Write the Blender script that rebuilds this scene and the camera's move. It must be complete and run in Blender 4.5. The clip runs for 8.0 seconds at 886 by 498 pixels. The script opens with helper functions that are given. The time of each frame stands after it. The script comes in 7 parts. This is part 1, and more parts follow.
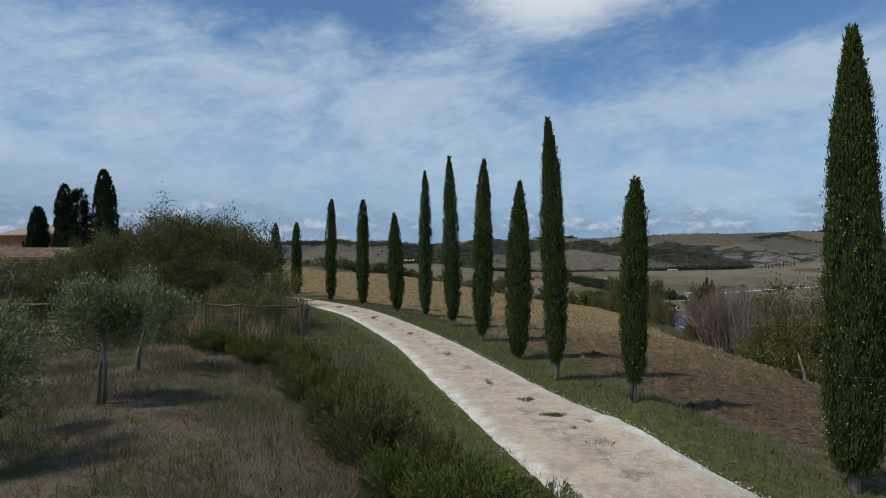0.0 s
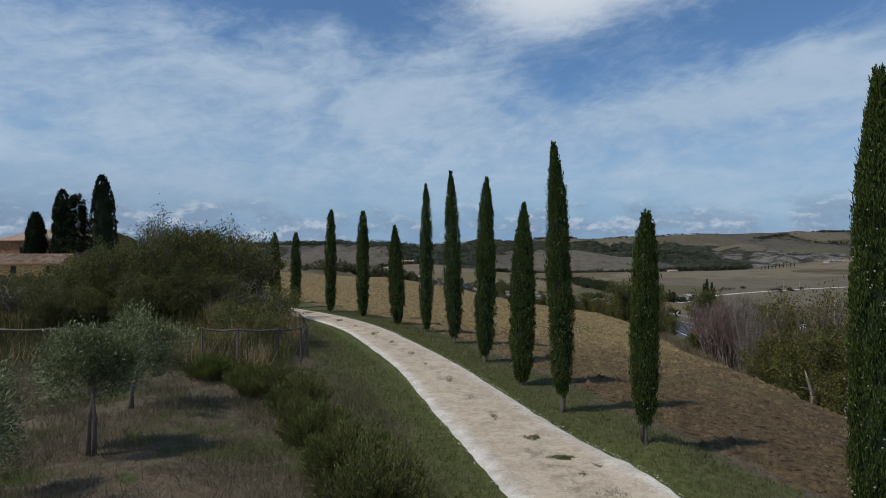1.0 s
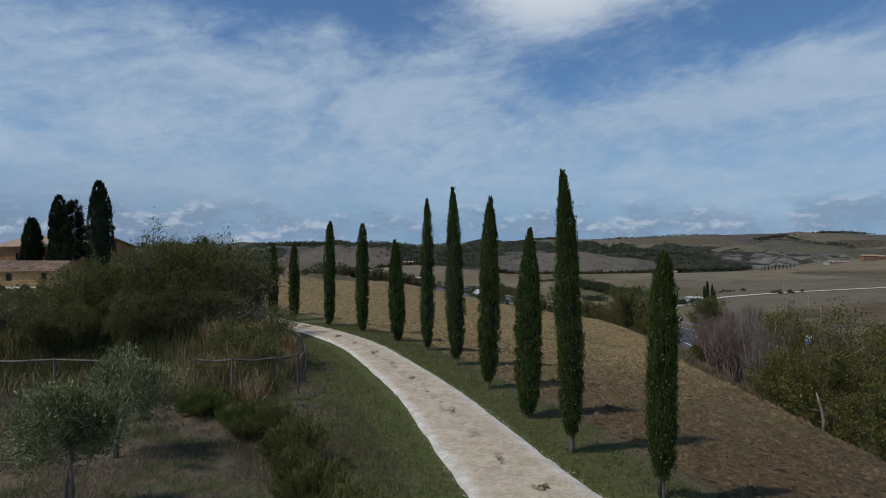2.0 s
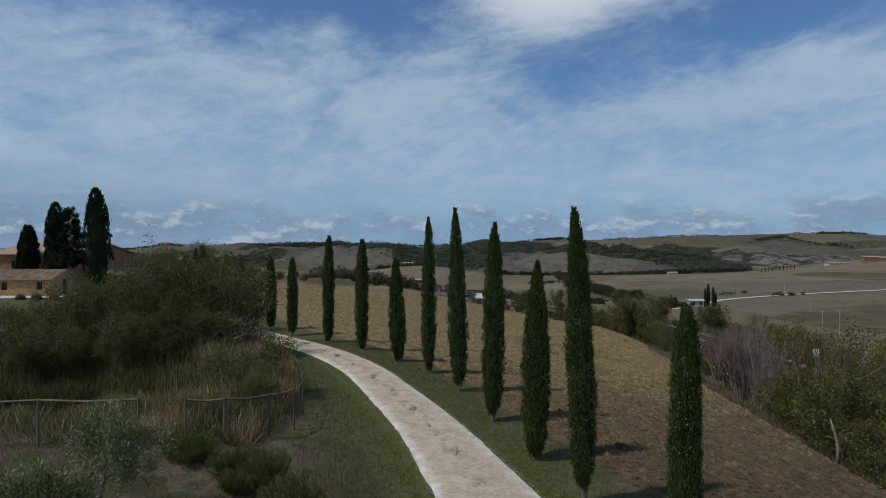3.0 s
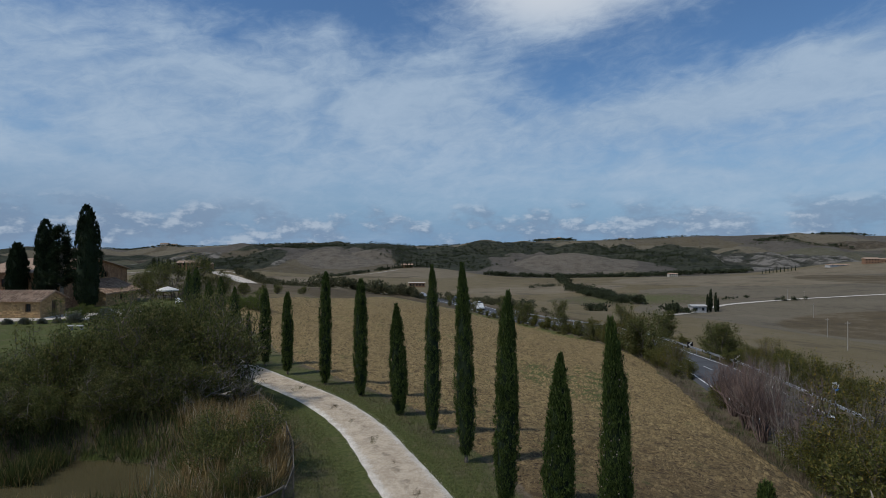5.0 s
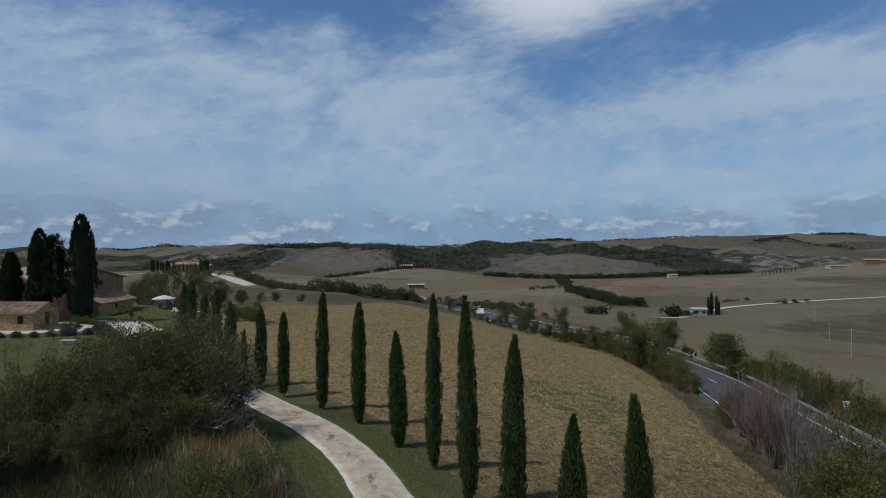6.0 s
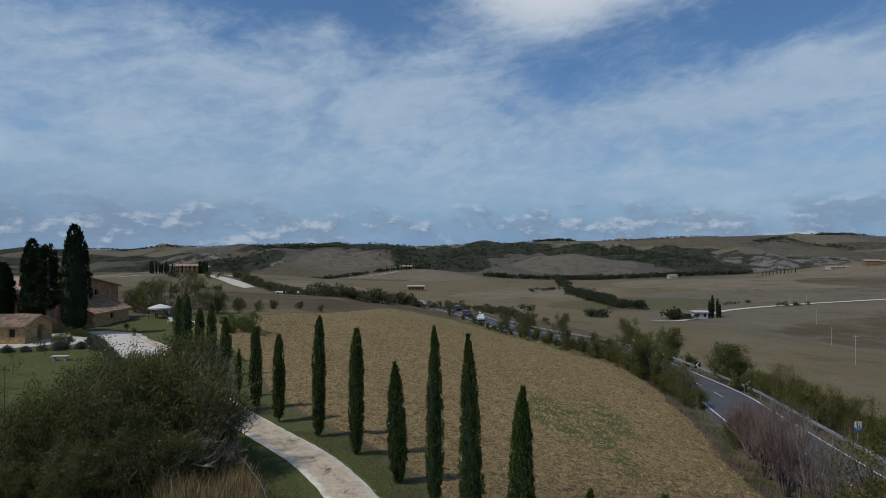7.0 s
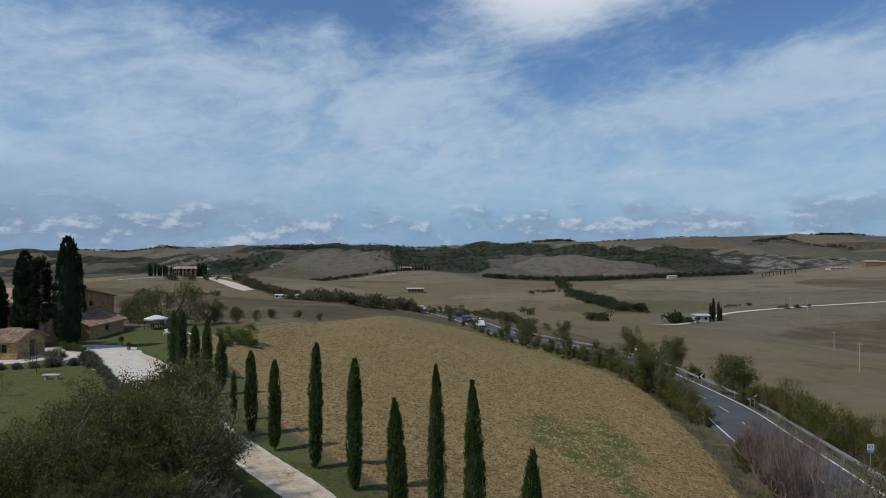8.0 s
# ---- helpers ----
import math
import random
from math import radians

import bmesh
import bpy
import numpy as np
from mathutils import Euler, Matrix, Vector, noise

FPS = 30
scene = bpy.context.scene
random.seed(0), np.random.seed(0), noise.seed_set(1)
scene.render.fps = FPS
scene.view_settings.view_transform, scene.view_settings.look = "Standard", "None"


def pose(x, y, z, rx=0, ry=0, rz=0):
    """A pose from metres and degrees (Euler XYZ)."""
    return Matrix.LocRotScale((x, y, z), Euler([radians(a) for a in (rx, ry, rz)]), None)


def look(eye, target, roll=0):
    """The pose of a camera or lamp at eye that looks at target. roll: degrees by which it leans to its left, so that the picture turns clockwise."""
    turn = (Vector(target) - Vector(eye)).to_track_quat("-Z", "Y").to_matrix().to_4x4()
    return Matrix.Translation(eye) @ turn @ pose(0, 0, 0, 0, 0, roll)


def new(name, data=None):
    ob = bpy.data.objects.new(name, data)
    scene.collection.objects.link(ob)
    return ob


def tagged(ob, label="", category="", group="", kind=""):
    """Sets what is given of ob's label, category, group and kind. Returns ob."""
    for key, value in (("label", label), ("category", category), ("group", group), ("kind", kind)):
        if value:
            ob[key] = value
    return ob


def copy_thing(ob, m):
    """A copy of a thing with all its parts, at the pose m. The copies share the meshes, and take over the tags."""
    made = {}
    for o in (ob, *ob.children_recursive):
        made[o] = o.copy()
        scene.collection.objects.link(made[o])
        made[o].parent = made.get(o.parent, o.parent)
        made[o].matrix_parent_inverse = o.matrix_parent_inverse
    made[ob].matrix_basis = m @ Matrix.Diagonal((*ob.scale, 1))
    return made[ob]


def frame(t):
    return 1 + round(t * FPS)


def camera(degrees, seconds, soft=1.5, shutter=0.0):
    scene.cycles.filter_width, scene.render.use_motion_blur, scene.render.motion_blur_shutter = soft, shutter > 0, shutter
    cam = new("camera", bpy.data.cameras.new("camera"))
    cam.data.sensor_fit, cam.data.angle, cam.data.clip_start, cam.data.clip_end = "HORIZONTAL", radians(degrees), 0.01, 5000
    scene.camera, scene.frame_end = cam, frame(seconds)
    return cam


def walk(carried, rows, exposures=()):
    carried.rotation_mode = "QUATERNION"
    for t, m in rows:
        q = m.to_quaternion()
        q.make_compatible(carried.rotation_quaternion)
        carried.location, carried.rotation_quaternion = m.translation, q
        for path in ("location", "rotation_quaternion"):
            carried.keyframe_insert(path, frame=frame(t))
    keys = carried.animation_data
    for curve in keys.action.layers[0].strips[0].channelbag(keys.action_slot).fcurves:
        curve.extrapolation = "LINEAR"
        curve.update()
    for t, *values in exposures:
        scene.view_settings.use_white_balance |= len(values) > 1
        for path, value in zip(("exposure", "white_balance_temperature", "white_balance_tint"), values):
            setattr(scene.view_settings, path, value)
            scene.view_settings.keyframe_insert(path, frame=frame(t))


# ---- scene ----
cam = camera(73.7, 8.0, soft=0.8)
# seconds, place, yaw, pitch, roll
ROWS = [
    (0.0, 0.000, 0.000, 3.550, 0.00, 0.00, 0.00),
    (0.5, -0.037, 0.160, 3.904, -0.02, 0.02, 0.01),
    (1.0, -0.088, 0.438, 4.289, -0.04, 0.01, 0.01),
    (1.5, -0.143, 0.780, 4.679, -0.07, 0.03, -0.02),
    (3.0, -0.281, 2.023, 6.074, -0.09, 0.07, -0.04),
    (3.5, -0.355, 2.466, 6.604, -0.09, 0.10, -0.05),
    (4.0, -0.418, 3.019, 7.165, -0.08, 0.09, -0.05),
    (4.5, -0.469, 3.620, 7.766, -0.09, 0.07, -0.03),
    (6.0, -0.601, 5.373, 9.615, -0.16, 0.06, -0.03),
    (6.5, -0.640, 6.024, 10.241, -0.17, 0.05, -0.03),
    (7.0, -0.680, 6.655, 10.869, -0.20, 0.05, -0.02),
    (7.5, -0.729, 7.267, 11.533, -0.23, 0.07, 0.03),
    (8.0, -0.774, 7.887, 12.220, -0.25, 0.08, 0.07),
]
walk(cam, [(t, pose(x, y, z, 90 + pitch, roll, yaw)) for t, x, y, z, yaw, pitch, roll in ROWS],
     exposures=[(0.0, 0.08, 6350, 10), (1.0, 0.0, 6300, 10), (1.5, -0.06, 6230, 10), (3.0, -0.14, 6200, 10), (3.5, -0.13, 6180, 10), (4.5, -0.13, 6180, 10), (6.5, -0.18, 6160, 10), (7.0, -0.15, 6200, 10), (8.0, 0.05, 6300, 10)])

# ---- world, sun, exposure ----
SUN_AZ, SUN_EL = radians(-116), radians(54)   # azimuth from +Y, clockwise; the sun stands to the left and a little behind


def node(nt, kind, **kw):
    n = nt.nodes.new(kind)
    for k, v in kw.items():
        if k in ("operation", "blend_type", "data_type", "noise_dimensions", "feature", "sky_type", "sun_disc", "sun_elevation", "sun_rotation",
                 "attribute_name", "interpolation_type", "clamp", "use_clamp", "air_density", "dust_density", "ozone_density", "altitude", "clamp_factor"):
            if k == "operation":
                n.operation = v
            elif k == "blend_type":
                n.blend_type = v
            elif k == "data_type":
                n.data_type = v
            elif k == "feature":
                n.feature = v
            elif k == "attribute_name":
                n.attribute_name = v
            elif k == "use_clamp":
                n.use_clamp = v
    return n


def link(nt, value, socket):
    if isinstance(value, bpy.types.NodeSocket):
        nt.links.new(value, socket)
    elif isinstance(value, (tuple, list)):
        socket.default_value = (*value, 1.0) if len(value) == 3 and socket.type == "RGBA" else tuple(value)
    else:
        socket.default_value = value


def calc(nt, op, a, b=0.0, c=0.0, clamp=False):
    n = node(nt, "ShaderNodeMath", operation=op, use_clamp=clamp)
    for i, v in enumerate((a, b, c)):
        link(nt, v, n.inputs[i])
    return n.outputs[0]


def blend(nt, fac, a, b, mode="MIX"):
    n = node(nt, "ShaderNodeMix", data_type="RGBA", blend_type=mode)
    link(nt, fac, n.inputs[0])
    link(nt, a, n.inputs[6])
    link(nt, b, n.inputs[7])
    return n.outputs[2]


def step(nt, v, lo, hi, a=0.0, b=1.0):
    n = nt.nodes.new("ShaderNodeMapRange")
    n.interpolation_type = "SMOOTHSTEP"
    for i, w in enumerate((v, lo, hi, a, b)):
        link(nt, w, n.inputs[i])
    return n.outputs[0]


def grain(nt, vec, scale, detail=4.0, rough=0.55, stretch=None, distortion=0.0):
    if stretch:
        m = nt.nodes.new("ShaderNodeMapping")
        nt.links.new(vec, m.inputs[0])
        m.inputs[3].default_value = stretch
        vec = m.outputs[0]
    n = nt.nodes.new("ShaderNodeTexNoise")
    nt.links.new(vec, n.inputs["Vector"])
    n.inputs["Scale"].default_value = scale
    n.inputs["Detail"].default_value = detail
    n.inputs["Roughness"].default_value = rough
    n.inputs["Distortion"].default_value = distortion
    return n.outputs[0]


def bell(nt, az, el, a0, e0, wa, we, tilt=0.0):
    """A soft elliptical cloud bank, in degrees of azimuth and height."""
    da, de = calc(nt, "SUBTRACT", az, a0), calc(nt, "SUBTRACT", el, e0)
    if tilt:
        de = calc(nt, "SUBTRACT", de, calc(nt, "MULTIPLY", da, tilt))
    q = calc(nt, "ADD", calc(nt, "POWER", calc(nt, "ABSOLUTE", calc(nt, "DIVIDE", da, wa)), 2.0), calc(nt, "POWER", calc(nt, "ABSOLUTE", calc(nt, "DIVIDE", de, we)), 2.0))
    return calc(nt, "EXPONENT", calc(nt, "MULTIPLY", q, -1.0))


def make_world():
    w = bpy.data.worlds.new("sky")
    scene.world = w
    w.use_nodes = True
    nt = w.node_tree
    nt.nodes.clear()
    co = nt.nodes.new("ShaderNodeTexCoord").outputs["Generated"]
    sky = nt.nodes.new("ShaderNodeTexSky")
    sky.sky_type, sky.sun_disc = "NISHITA", False
    sky.sun_elevation, sky.sun_rotation = SUN_EL, SUN_AZ
    sky.air_density, sky.dust_density, sky.ozone_density = 1.0, 0.6, 3.0
    sep = nt.nodes.new("ShaderNodeSeparateXYZ")
    nt.links.new(co, sep.inputs[0])
    x, y, z = sep.outputs
    deg = 57.29578
    az = calc(nt, "MULTIPLY", calc(nt, "ARCTAN2", x, y), deg)
    el = calc(nt, "MULTIPLY", calc(nt, "ARCSINE", z), deg)
    # high veil: drawn on a plane overhead, so that it foreshortens towards the horizon
    high = calc(nt, "MAXIMUM", calc(nt, "ADD", z, 0.06), 0.03)
    com = nt.nodes.new("ShaderNodeCombineXYZ")
    link(nt, calc(nt, "DIVIDE", x, high), com.inputs[0])
    link(nt, calc(nt, "DIVIDE", y, high), com.inputs[1])
    flat = com.outputs[0]
    # the veil's streaks climb gently to the right
    dome = nt.nodes.new("ShaderNodeCombineXYZ")
    link(nt, az, dome.inputs[0])
    link(nt, calc(nt, "MULTIPLY", calc(nt, "SUBTRACT", el, calc(nt, "MULTIPLY", az, 0.10)), 1.7), dome.inputs[1])
    n1 = grain(nt, dome.outputs[0], 0.085, 8, 0.56, (0.75, 1.0, 1.0), 0.8)
    n2 = grain(nt, flat, 1.5, 7, 0.6, (1.0, 0.8, 1.0), 0.5)
    n3 = grain(nt, dome.outputs[0], 0.5, 7, 0.66, (0.8, 1.0, 1.0), 0.6)
    cover = step(nt, el, 1.5, 6.5, 0.36, 0.72)
    cover = calc(nt, "SUBTRACT", cover, step(nt, el, 14.0, 21.0, 0.0, 0.34))
    for a0, e0, wa, we, tl, s in CLOUDS:
        cover = calc(nt, "ADD", cover, calc(nt, "MULTIPLY", bell(nt, az, el, a0, e0, wa, we, tl), s))
    rag = calc(nt, "ADD", calc(nt, "MULTIPLY", calc(nt, "SUBTRACT", n1, 0.5), 1.5), calc(nt, "MULTIPLY", calc(nt, "SUBTRACT", n2, 0.5), 0.45))
    rag = calc(nt, "ADD", rag, calc(nt, "MULTIPLY", calc(nt, "SUBTRACT", n3, 0.5), 0.6))
    rag = calc(nt, "MULTIPLY", rag, step(nt, el, 4.0, 11.0, 0.45, 1.0))
    veil = step(nt, calc(nt, "ADD", cover, rag), 0.10, 1.0)
    # low heaped clouds along the horizon: flat grey bases, bright tops
    def heap_at(da, de):
        com2 = nt.nodes.new("ShaderNodeCombineXYZ")
        link(nt, calc(nt, "ADD", az, da), com2.inputs[0])
        link(nt, calc(nt, "MULTIPLY", calc(nt, "ADD", el, de), 1.8), com2.inputs[1])
        return grain(nt, com2.outputs[0], 0.21, 8, 0.58)

    puff, above = heap_at(7.0, 0.0), heap_at(6.6, 0.55)
    band = bell(nt, az, el, 0, 2.4, 400, 1.7)
    side = step(nt, calc(nt, "ABSOLUTE", calc(nt, "ADD", az, 2.0)), 4.0, 22.0, 0.0, 0.05)
    heap = step(nt, calc(nt, "ADD", calc(nt, "ADD", puff, side), calc(nt, "MULTIPLY", band, 0.12)), 0.54, 0.70)
    heap = calc(nt, "MULTIPLY", heap, step(nt, el, 5.4, 3.2))
    lit = step(nt, calc(nt, "SUBTRACT", puff, above), 0.0, 0.13)
    sky_c = blend(nt, 1.0, sky.outputs[0], (SKY_K * 0.8, SKY_K, SKY_K * 1.15), "MULTIPLY")
    low = blend(nt, step(nt, el, 9.0, 0.5, 0.0, 0.8), sky_c, (0.17, 0.30, 0.50))
    veil_c = blend(nt, step(nt, calc(nt, "ADD", calc(nt, "MULTIPLY", n1, 0.6), calc(nt, "MULTIPLY", n3, 0.4)), 0.3, 0.7), (0.33, 0.435, 0.56), (0.43, 0.53, 0.64))
    veil_c = blend(nt, calc(nt, "MULTIPLY", bell(nt, az, el, 10.0, 23.2, 8.5, 3.0, -0.10), 1.0), veil_c, (0.70, 0.73, 0.76))
    c = blend(nt, calc(nt, "MULTIPLY", veil, 0.9), low, veil_c)
    # a greyer bank of cloud low on the left
    c = blend(nt, calc(nt, "MULTIPLY", bell(nt, az, el, -32, 3.0, 17, 3.6), 0.5), c, (0.19, 0.275, 0.40))
    heap_c = blend(nt, lit, (0.21, 0.28, 0.39), (0.52, 0.57, 0.63))
    c = blend(nt, calc(nt, "MULTIPLY", heap, 0.62), c, heap_c)
    bg = nt.nodes.new("ShaderNodeBackground")
    nt.links.new(c, bg.inputs[0])
    bg.inputs[1].default_value = 1.0
    out = nt.nodes.new("ShaderNodeOutputWorld")
    nt.links.new(bg.outputs[0], out.inputs[0])


SKY_K = 0.085
# cloud banks: azimuth, height, half widths, slope, strength
CLOUDS = [(10, 22.8, 8, 2.6, -0.08, 0.9), (-20, 12.5, 17, 4.5, 0.0, 0.15), (-2, 15.5, 7, 3.5, 0.0, 0.22), (26, 12.8, 14, 1.7, 0.08, 0.40), (-36, 18, 3.0, 1.6, 0.0, 0.25),
          (13, 15.8, 5.5, 2.2, 0.04, -0.40), (21, 16.8, 6, 2.0, 0.06, -0.34), (30, 19.5, 9, 2.6, 0.1, -0.48), (-16, 23.0, 16, 2.3, 0.0, -0.55), (6, 13.6, 3, 0.8, -0.5, -0.25), (34.5, 16.2, 4, 0.5, 0.1, 0.3)]
make_world()
sun = new("sun", bpy.data.lights.new("sun", "SUN"))
sun.data.energy, sun.data.angle, sun.data.color = 2.7, radians(2.5), (1.0, 0.93, 0.82)
sun.matrix_world = look((0, 0, 50), Vector((0, 0, 50)) - Vector((math.sin(SUN_AZ) * math.cos(SUN_EL), math.cos(SUN_AZ) * math.cos(SUN_EL), math.sin(SUN_EL))))


# ---- materials ----
def surface(name, colours, scale=6.0, fine=60.0, rough=0.85, bump=0.3, bump_scale=None, metal=0.0, island=0.0, each=0.0, space="Object", dist=0.02, spec=0.3, stretch=None):
    """Two or three colours mixed by noise at two scales, with relief. island / each: how far single pieces differ."""
    m = bpy.data.materials.new(name)
    m.use_nodes = True
    nt = m.node_tree
    p = nt.nodes["Principled BSDF"]
    co = nt.nodes.new("ShaderNodeTexCoord").outputs[space] if space == "Object" else nt.nodes.new("ShaderNodeNewGeometry").outputs["Position"]
    a = grain(nt, co, scale, 5, 0.6, stretch)
    b = grain(nt, co, fine, 4, 0.6, stretch)
    c = blend(nt, step(nt, a, 0.35, 0.65), colours[0], colours[1])
    if len(colours) > 2:
        c = blend(nt, step(nt, b, 0.5, 0.72), c, colours[2])
    v = step(nt, b, 0.2, 0.8, 0.82, 1.18)
    if island:
        r = nt.nodes.new("ShaderNodeNewGeometry").outputs["Random Per Island"]
        v = calc(nt, "MULTIPLY", v, step(nt, r, 0.0, 1.0, 1 - island, 1 + island))
    if each:
        r = nt.nodes.new("ShaderNodeObjectInfo").outputs["Random"]
        v = calc(nt, "MULTIPLY", v, step(nt, r, 0.0, 1.0, 1 - each, 1 + each))
    com = nt.nodes.new("ShaderNodeCombineXYZ")
    for i in range(3):
        link(nt, v, com.inputs[i])
    c = blend(nt, 1.0, c, com.outputs[0], "MULTIPLY")
    nt.links.new(c, p.inputs["Base Color"])
    link(nt, step(nt, b, 0.2, 0.8, max(0.05, rough - 0.1), min(1, rough + 0.1)), p.inputs["Roughness"])
    p.inputs["Metallic"].default_value = metal
    p.inputs["Specular IOR Level"].default_value = spec
    if bump:
        bm_ = nt.nodes.new("ShaderNodeBump")
        bm_.inputs["Strength"].default_value = bump
        bm_.inputs["Distance"].default_value = dist
        nt.links.new(grain(nt, co, bump_scale or fine, 5, 0.6, stretch), bm_.inputs["Height"])
        nt.links.new(bm_.outputs[0], p.inputs["Normal"])
    return m


def leafy(name, dark, light, third=None, spread=0.35, rough=0.65, glow=0.25):
    """Foliage: colour differs from leaf to leaf and in drifts; some light passes through."""
    m = bpy.data.materials.new(name)
    m.use_nodes = True
    nt = m.node_tree
    p = nt.nodes["Principled BSDF"]
    geo = nt.nodes.new("ShaderNodeNewGeometry")
    drift = grain(nt, geo.outputs["Position"], 1.3, 3, 0.6)
    r = geo.outputs["Random Per Island"]
    c = blend(nt, step(nt, calc(nt, "ADD", calc(nt, "MULTIPLY", r, 0.6), calc(nt, "MULTIPLY", drift, 0.5)), 0.25, 0.85), dark, light)
    if third:
        c = blend(nt, step(nt, calc(nt, "ADD", r, calc(nt, "MULTIPLY", drift, 0.6)), 1.05, 1.25), c, third)
    nt.links.new(c, p.inputs["Base Color"])
    p.inputs["Roughness"].default_value = rough
    p.inputs["Specular IOR Level"].default_value = 0.12
    tr = nt.nodes.new("ShaderNodeBsdfTranslucent")
    nt.links.new(c, tr.inputs[0])
    mx = nt.nodes.new("ShaderNodeMixShader")
    mx.inputs[0].default_value = glow
    nt.links.new(p.outputs[0], mx.inputs[1])
    nt.links.new(tr.outputs[0], mx.inputs[2])
    nt.links.new(mx.outputs[0], nt.nodes["Material Output"].inputs[0])
    return m


def plain(name, colour, rough=0.6, metal=0.0, spec=0.4):
    return surface(name, (colour, tuple(0.8 * c for c in colour)), 3.0, 40.0, rough, 0.1, metal=metal, spec=spec)


def ground_material():
    """One land sheet: meadow, ploughed soil, lawn and far fields, by the zones stored on its vertices."""
    m = bpy.data.materials.new("land")
    m.use_nodes = True
    nt = m.node_tree
    p = nt.nodes["Principled BSDF"]
    pos = nt.nodes.new("ShaderNodeNewGeometry").outputs["Position"]
    zone = nt.nodes.new("ShaderNodeVertexColor")
    zone.layer_name = "zone"
    sep = nt.nodes.new("ShaderNodeSeparateColor")
    nt.links.new(zone.outputs[0], sep.inputs[0])
    zr, zg, zb = sep.outputs
    at_scrub = nt.nodes.new("ShaderNodeAttribute")
    at_scrub.attribute_name = "scrub"
    mask = at_scrub.outputs["Fac"]
    big, mid, fine, tiny = grain(nt, pos, 0.05, 4), grain(nt, pos, 0.55, 5, 0.6), grain(nt, pos, 5.0, 5, 0.65), grain(nt, pos, 38.0, 4, 0.65)
    rag = calc(nt, "MULTIPLY", calc(nt, "SUBTRACT", mid, 0.5), 0.7)
    # dry meadow with green drifts and bare earth
    dry = blend(nt, step(nt, fine, 0.3, 0.7), (0.088, 0.069, 0.047), (0.146, 0.117, 0.080))
    dry = blend(nt, step(nt, grain(nt, pos, 0.33, 5, 0.65), 0.48, 0.62, 0.0, 0.7), dry, (0.150, 0.117, 0.077))
    dry = blend(nt, step(nt, grain(nt, pos, 0.8, 5, 0.7), 0.46, 0.36, 0.0, 0.7), dry, (0.055, 0.040, 0.029))
    dry = blend(nt, step(nt, mid, 0.5, 0.62), dry, (0.060, 0.076, 0.022))
    dry = blend(nt, step(nt, tiny, 0.62, 0.8), dry, (0.055, 0.042, 0.028))
    # lawn and verge
    green = blend(nt, step(nt, fine, 0.3, 0.7), (0.056, 0.068, 0.021), (0.106, 0.115, 0.040))
    green = blend(nt, step(nt, calc(nt, "ADD", mid, calc(nt, "MULTIPLY", fine, 0.4)), 0.74, 0.9, 0.0, 0.8), green, (0.120, 0.105, 0.055))
    # ploughed clay, darker at low y and paler further out
    soil = blend(nt, step(nt, big, 0.35, 0.65), (0.184, 0.134, 0.060), (0.238, 0.175, 0.080))
    soil = blend(nt, step(nt, fine, 0.54, 0.62), soil, (0.31, 0.232, 0.116))
    # low spots of the relief darkened: shade between clods put into the colour
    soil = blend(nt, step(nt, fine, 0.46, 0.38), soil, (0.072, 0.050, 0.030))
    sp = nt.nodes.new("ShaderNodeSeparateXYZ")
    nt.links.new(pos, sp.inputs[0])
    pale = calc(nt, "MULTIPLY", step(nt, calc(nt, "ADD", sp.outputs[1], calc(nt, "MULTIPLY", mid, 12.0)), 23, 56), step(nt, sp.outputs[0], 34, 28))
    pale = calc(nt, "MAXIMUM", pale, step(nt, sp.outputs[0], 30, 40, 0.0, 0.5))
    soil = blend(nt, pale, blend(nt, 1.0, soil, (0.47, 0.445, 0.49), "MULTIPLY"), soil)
    lump = grain(nt, pos, 2.6, 4, 0.6)
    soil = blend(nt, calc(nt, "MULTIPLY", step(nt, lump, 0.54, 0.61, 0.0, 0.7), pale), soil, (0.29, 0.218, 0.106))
    # dark pits at lump size, more shade painted into the soil
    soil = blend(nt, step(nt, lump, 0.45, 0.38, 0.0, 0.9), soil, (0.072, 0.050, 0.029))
    soil = blend(nt, step(nt, calc(nt, "ADD", mid, calc(nt, "MULTIPLY", big, 0.9)), 1.02, 1.16, 0.0, 0.6), soil, (0.085, 0.10, 0.035))
    # far country: patches of bare clay, stubble and dark scrub
    vor = nt.nodes.new("ShaderNodeTexVoronoi")
    warp = nt.nodes.new("ShaderNodeVectorMath")
    warp.operation = "ADD"
    wn = nt.nodes.new("ShaderNodeTexNoise")
    nt.links.new(pos, wn.inputs["Vector"])
    wn.inputs["Scale"].default_value = 0.004
    sc = nt.nodes.new("ShaderNodeVectorMath")
    sc.operation = "SCALE"
    nt.links.new(wn.outputs[1], sc.inputs[0])
    sc.inputs["Scale"].default_value = 260.0
    nt.links.new(pos, warp.inputs[0])
    nt.links.new(sc.outputs[0], warp.inputs[1])
    mp = nt.nodes.new("ShaderNodeMapping")
    mp.inputs[3].default_value = (1, 0.6, 0)
    nt.links.new(warp.outputs[0], mp.inputs[0])
    nt.links.new(mp.outputs[0], vor.inputs["Vector"])
    vor.inputs["Scale"].default_value = 0.0045
    vs = nt.nodes.new("ShaderNodeSeparateColor")
    nt.links.new(vor.outputs["Color"], vs.inputs[0])
    def mask_of(name):
        a = nt.nodes.new("ShaderNodeAttribute")
        a.attribute_name = name
        return a.outputs["Fac"]

    wide, clump, speck = grain(nt, pos, 0.012, 6, 0.7), grain(nt, pos, 0.05, 6, 0.72), grain(nt, pos, 0.3, 5, 0.7)

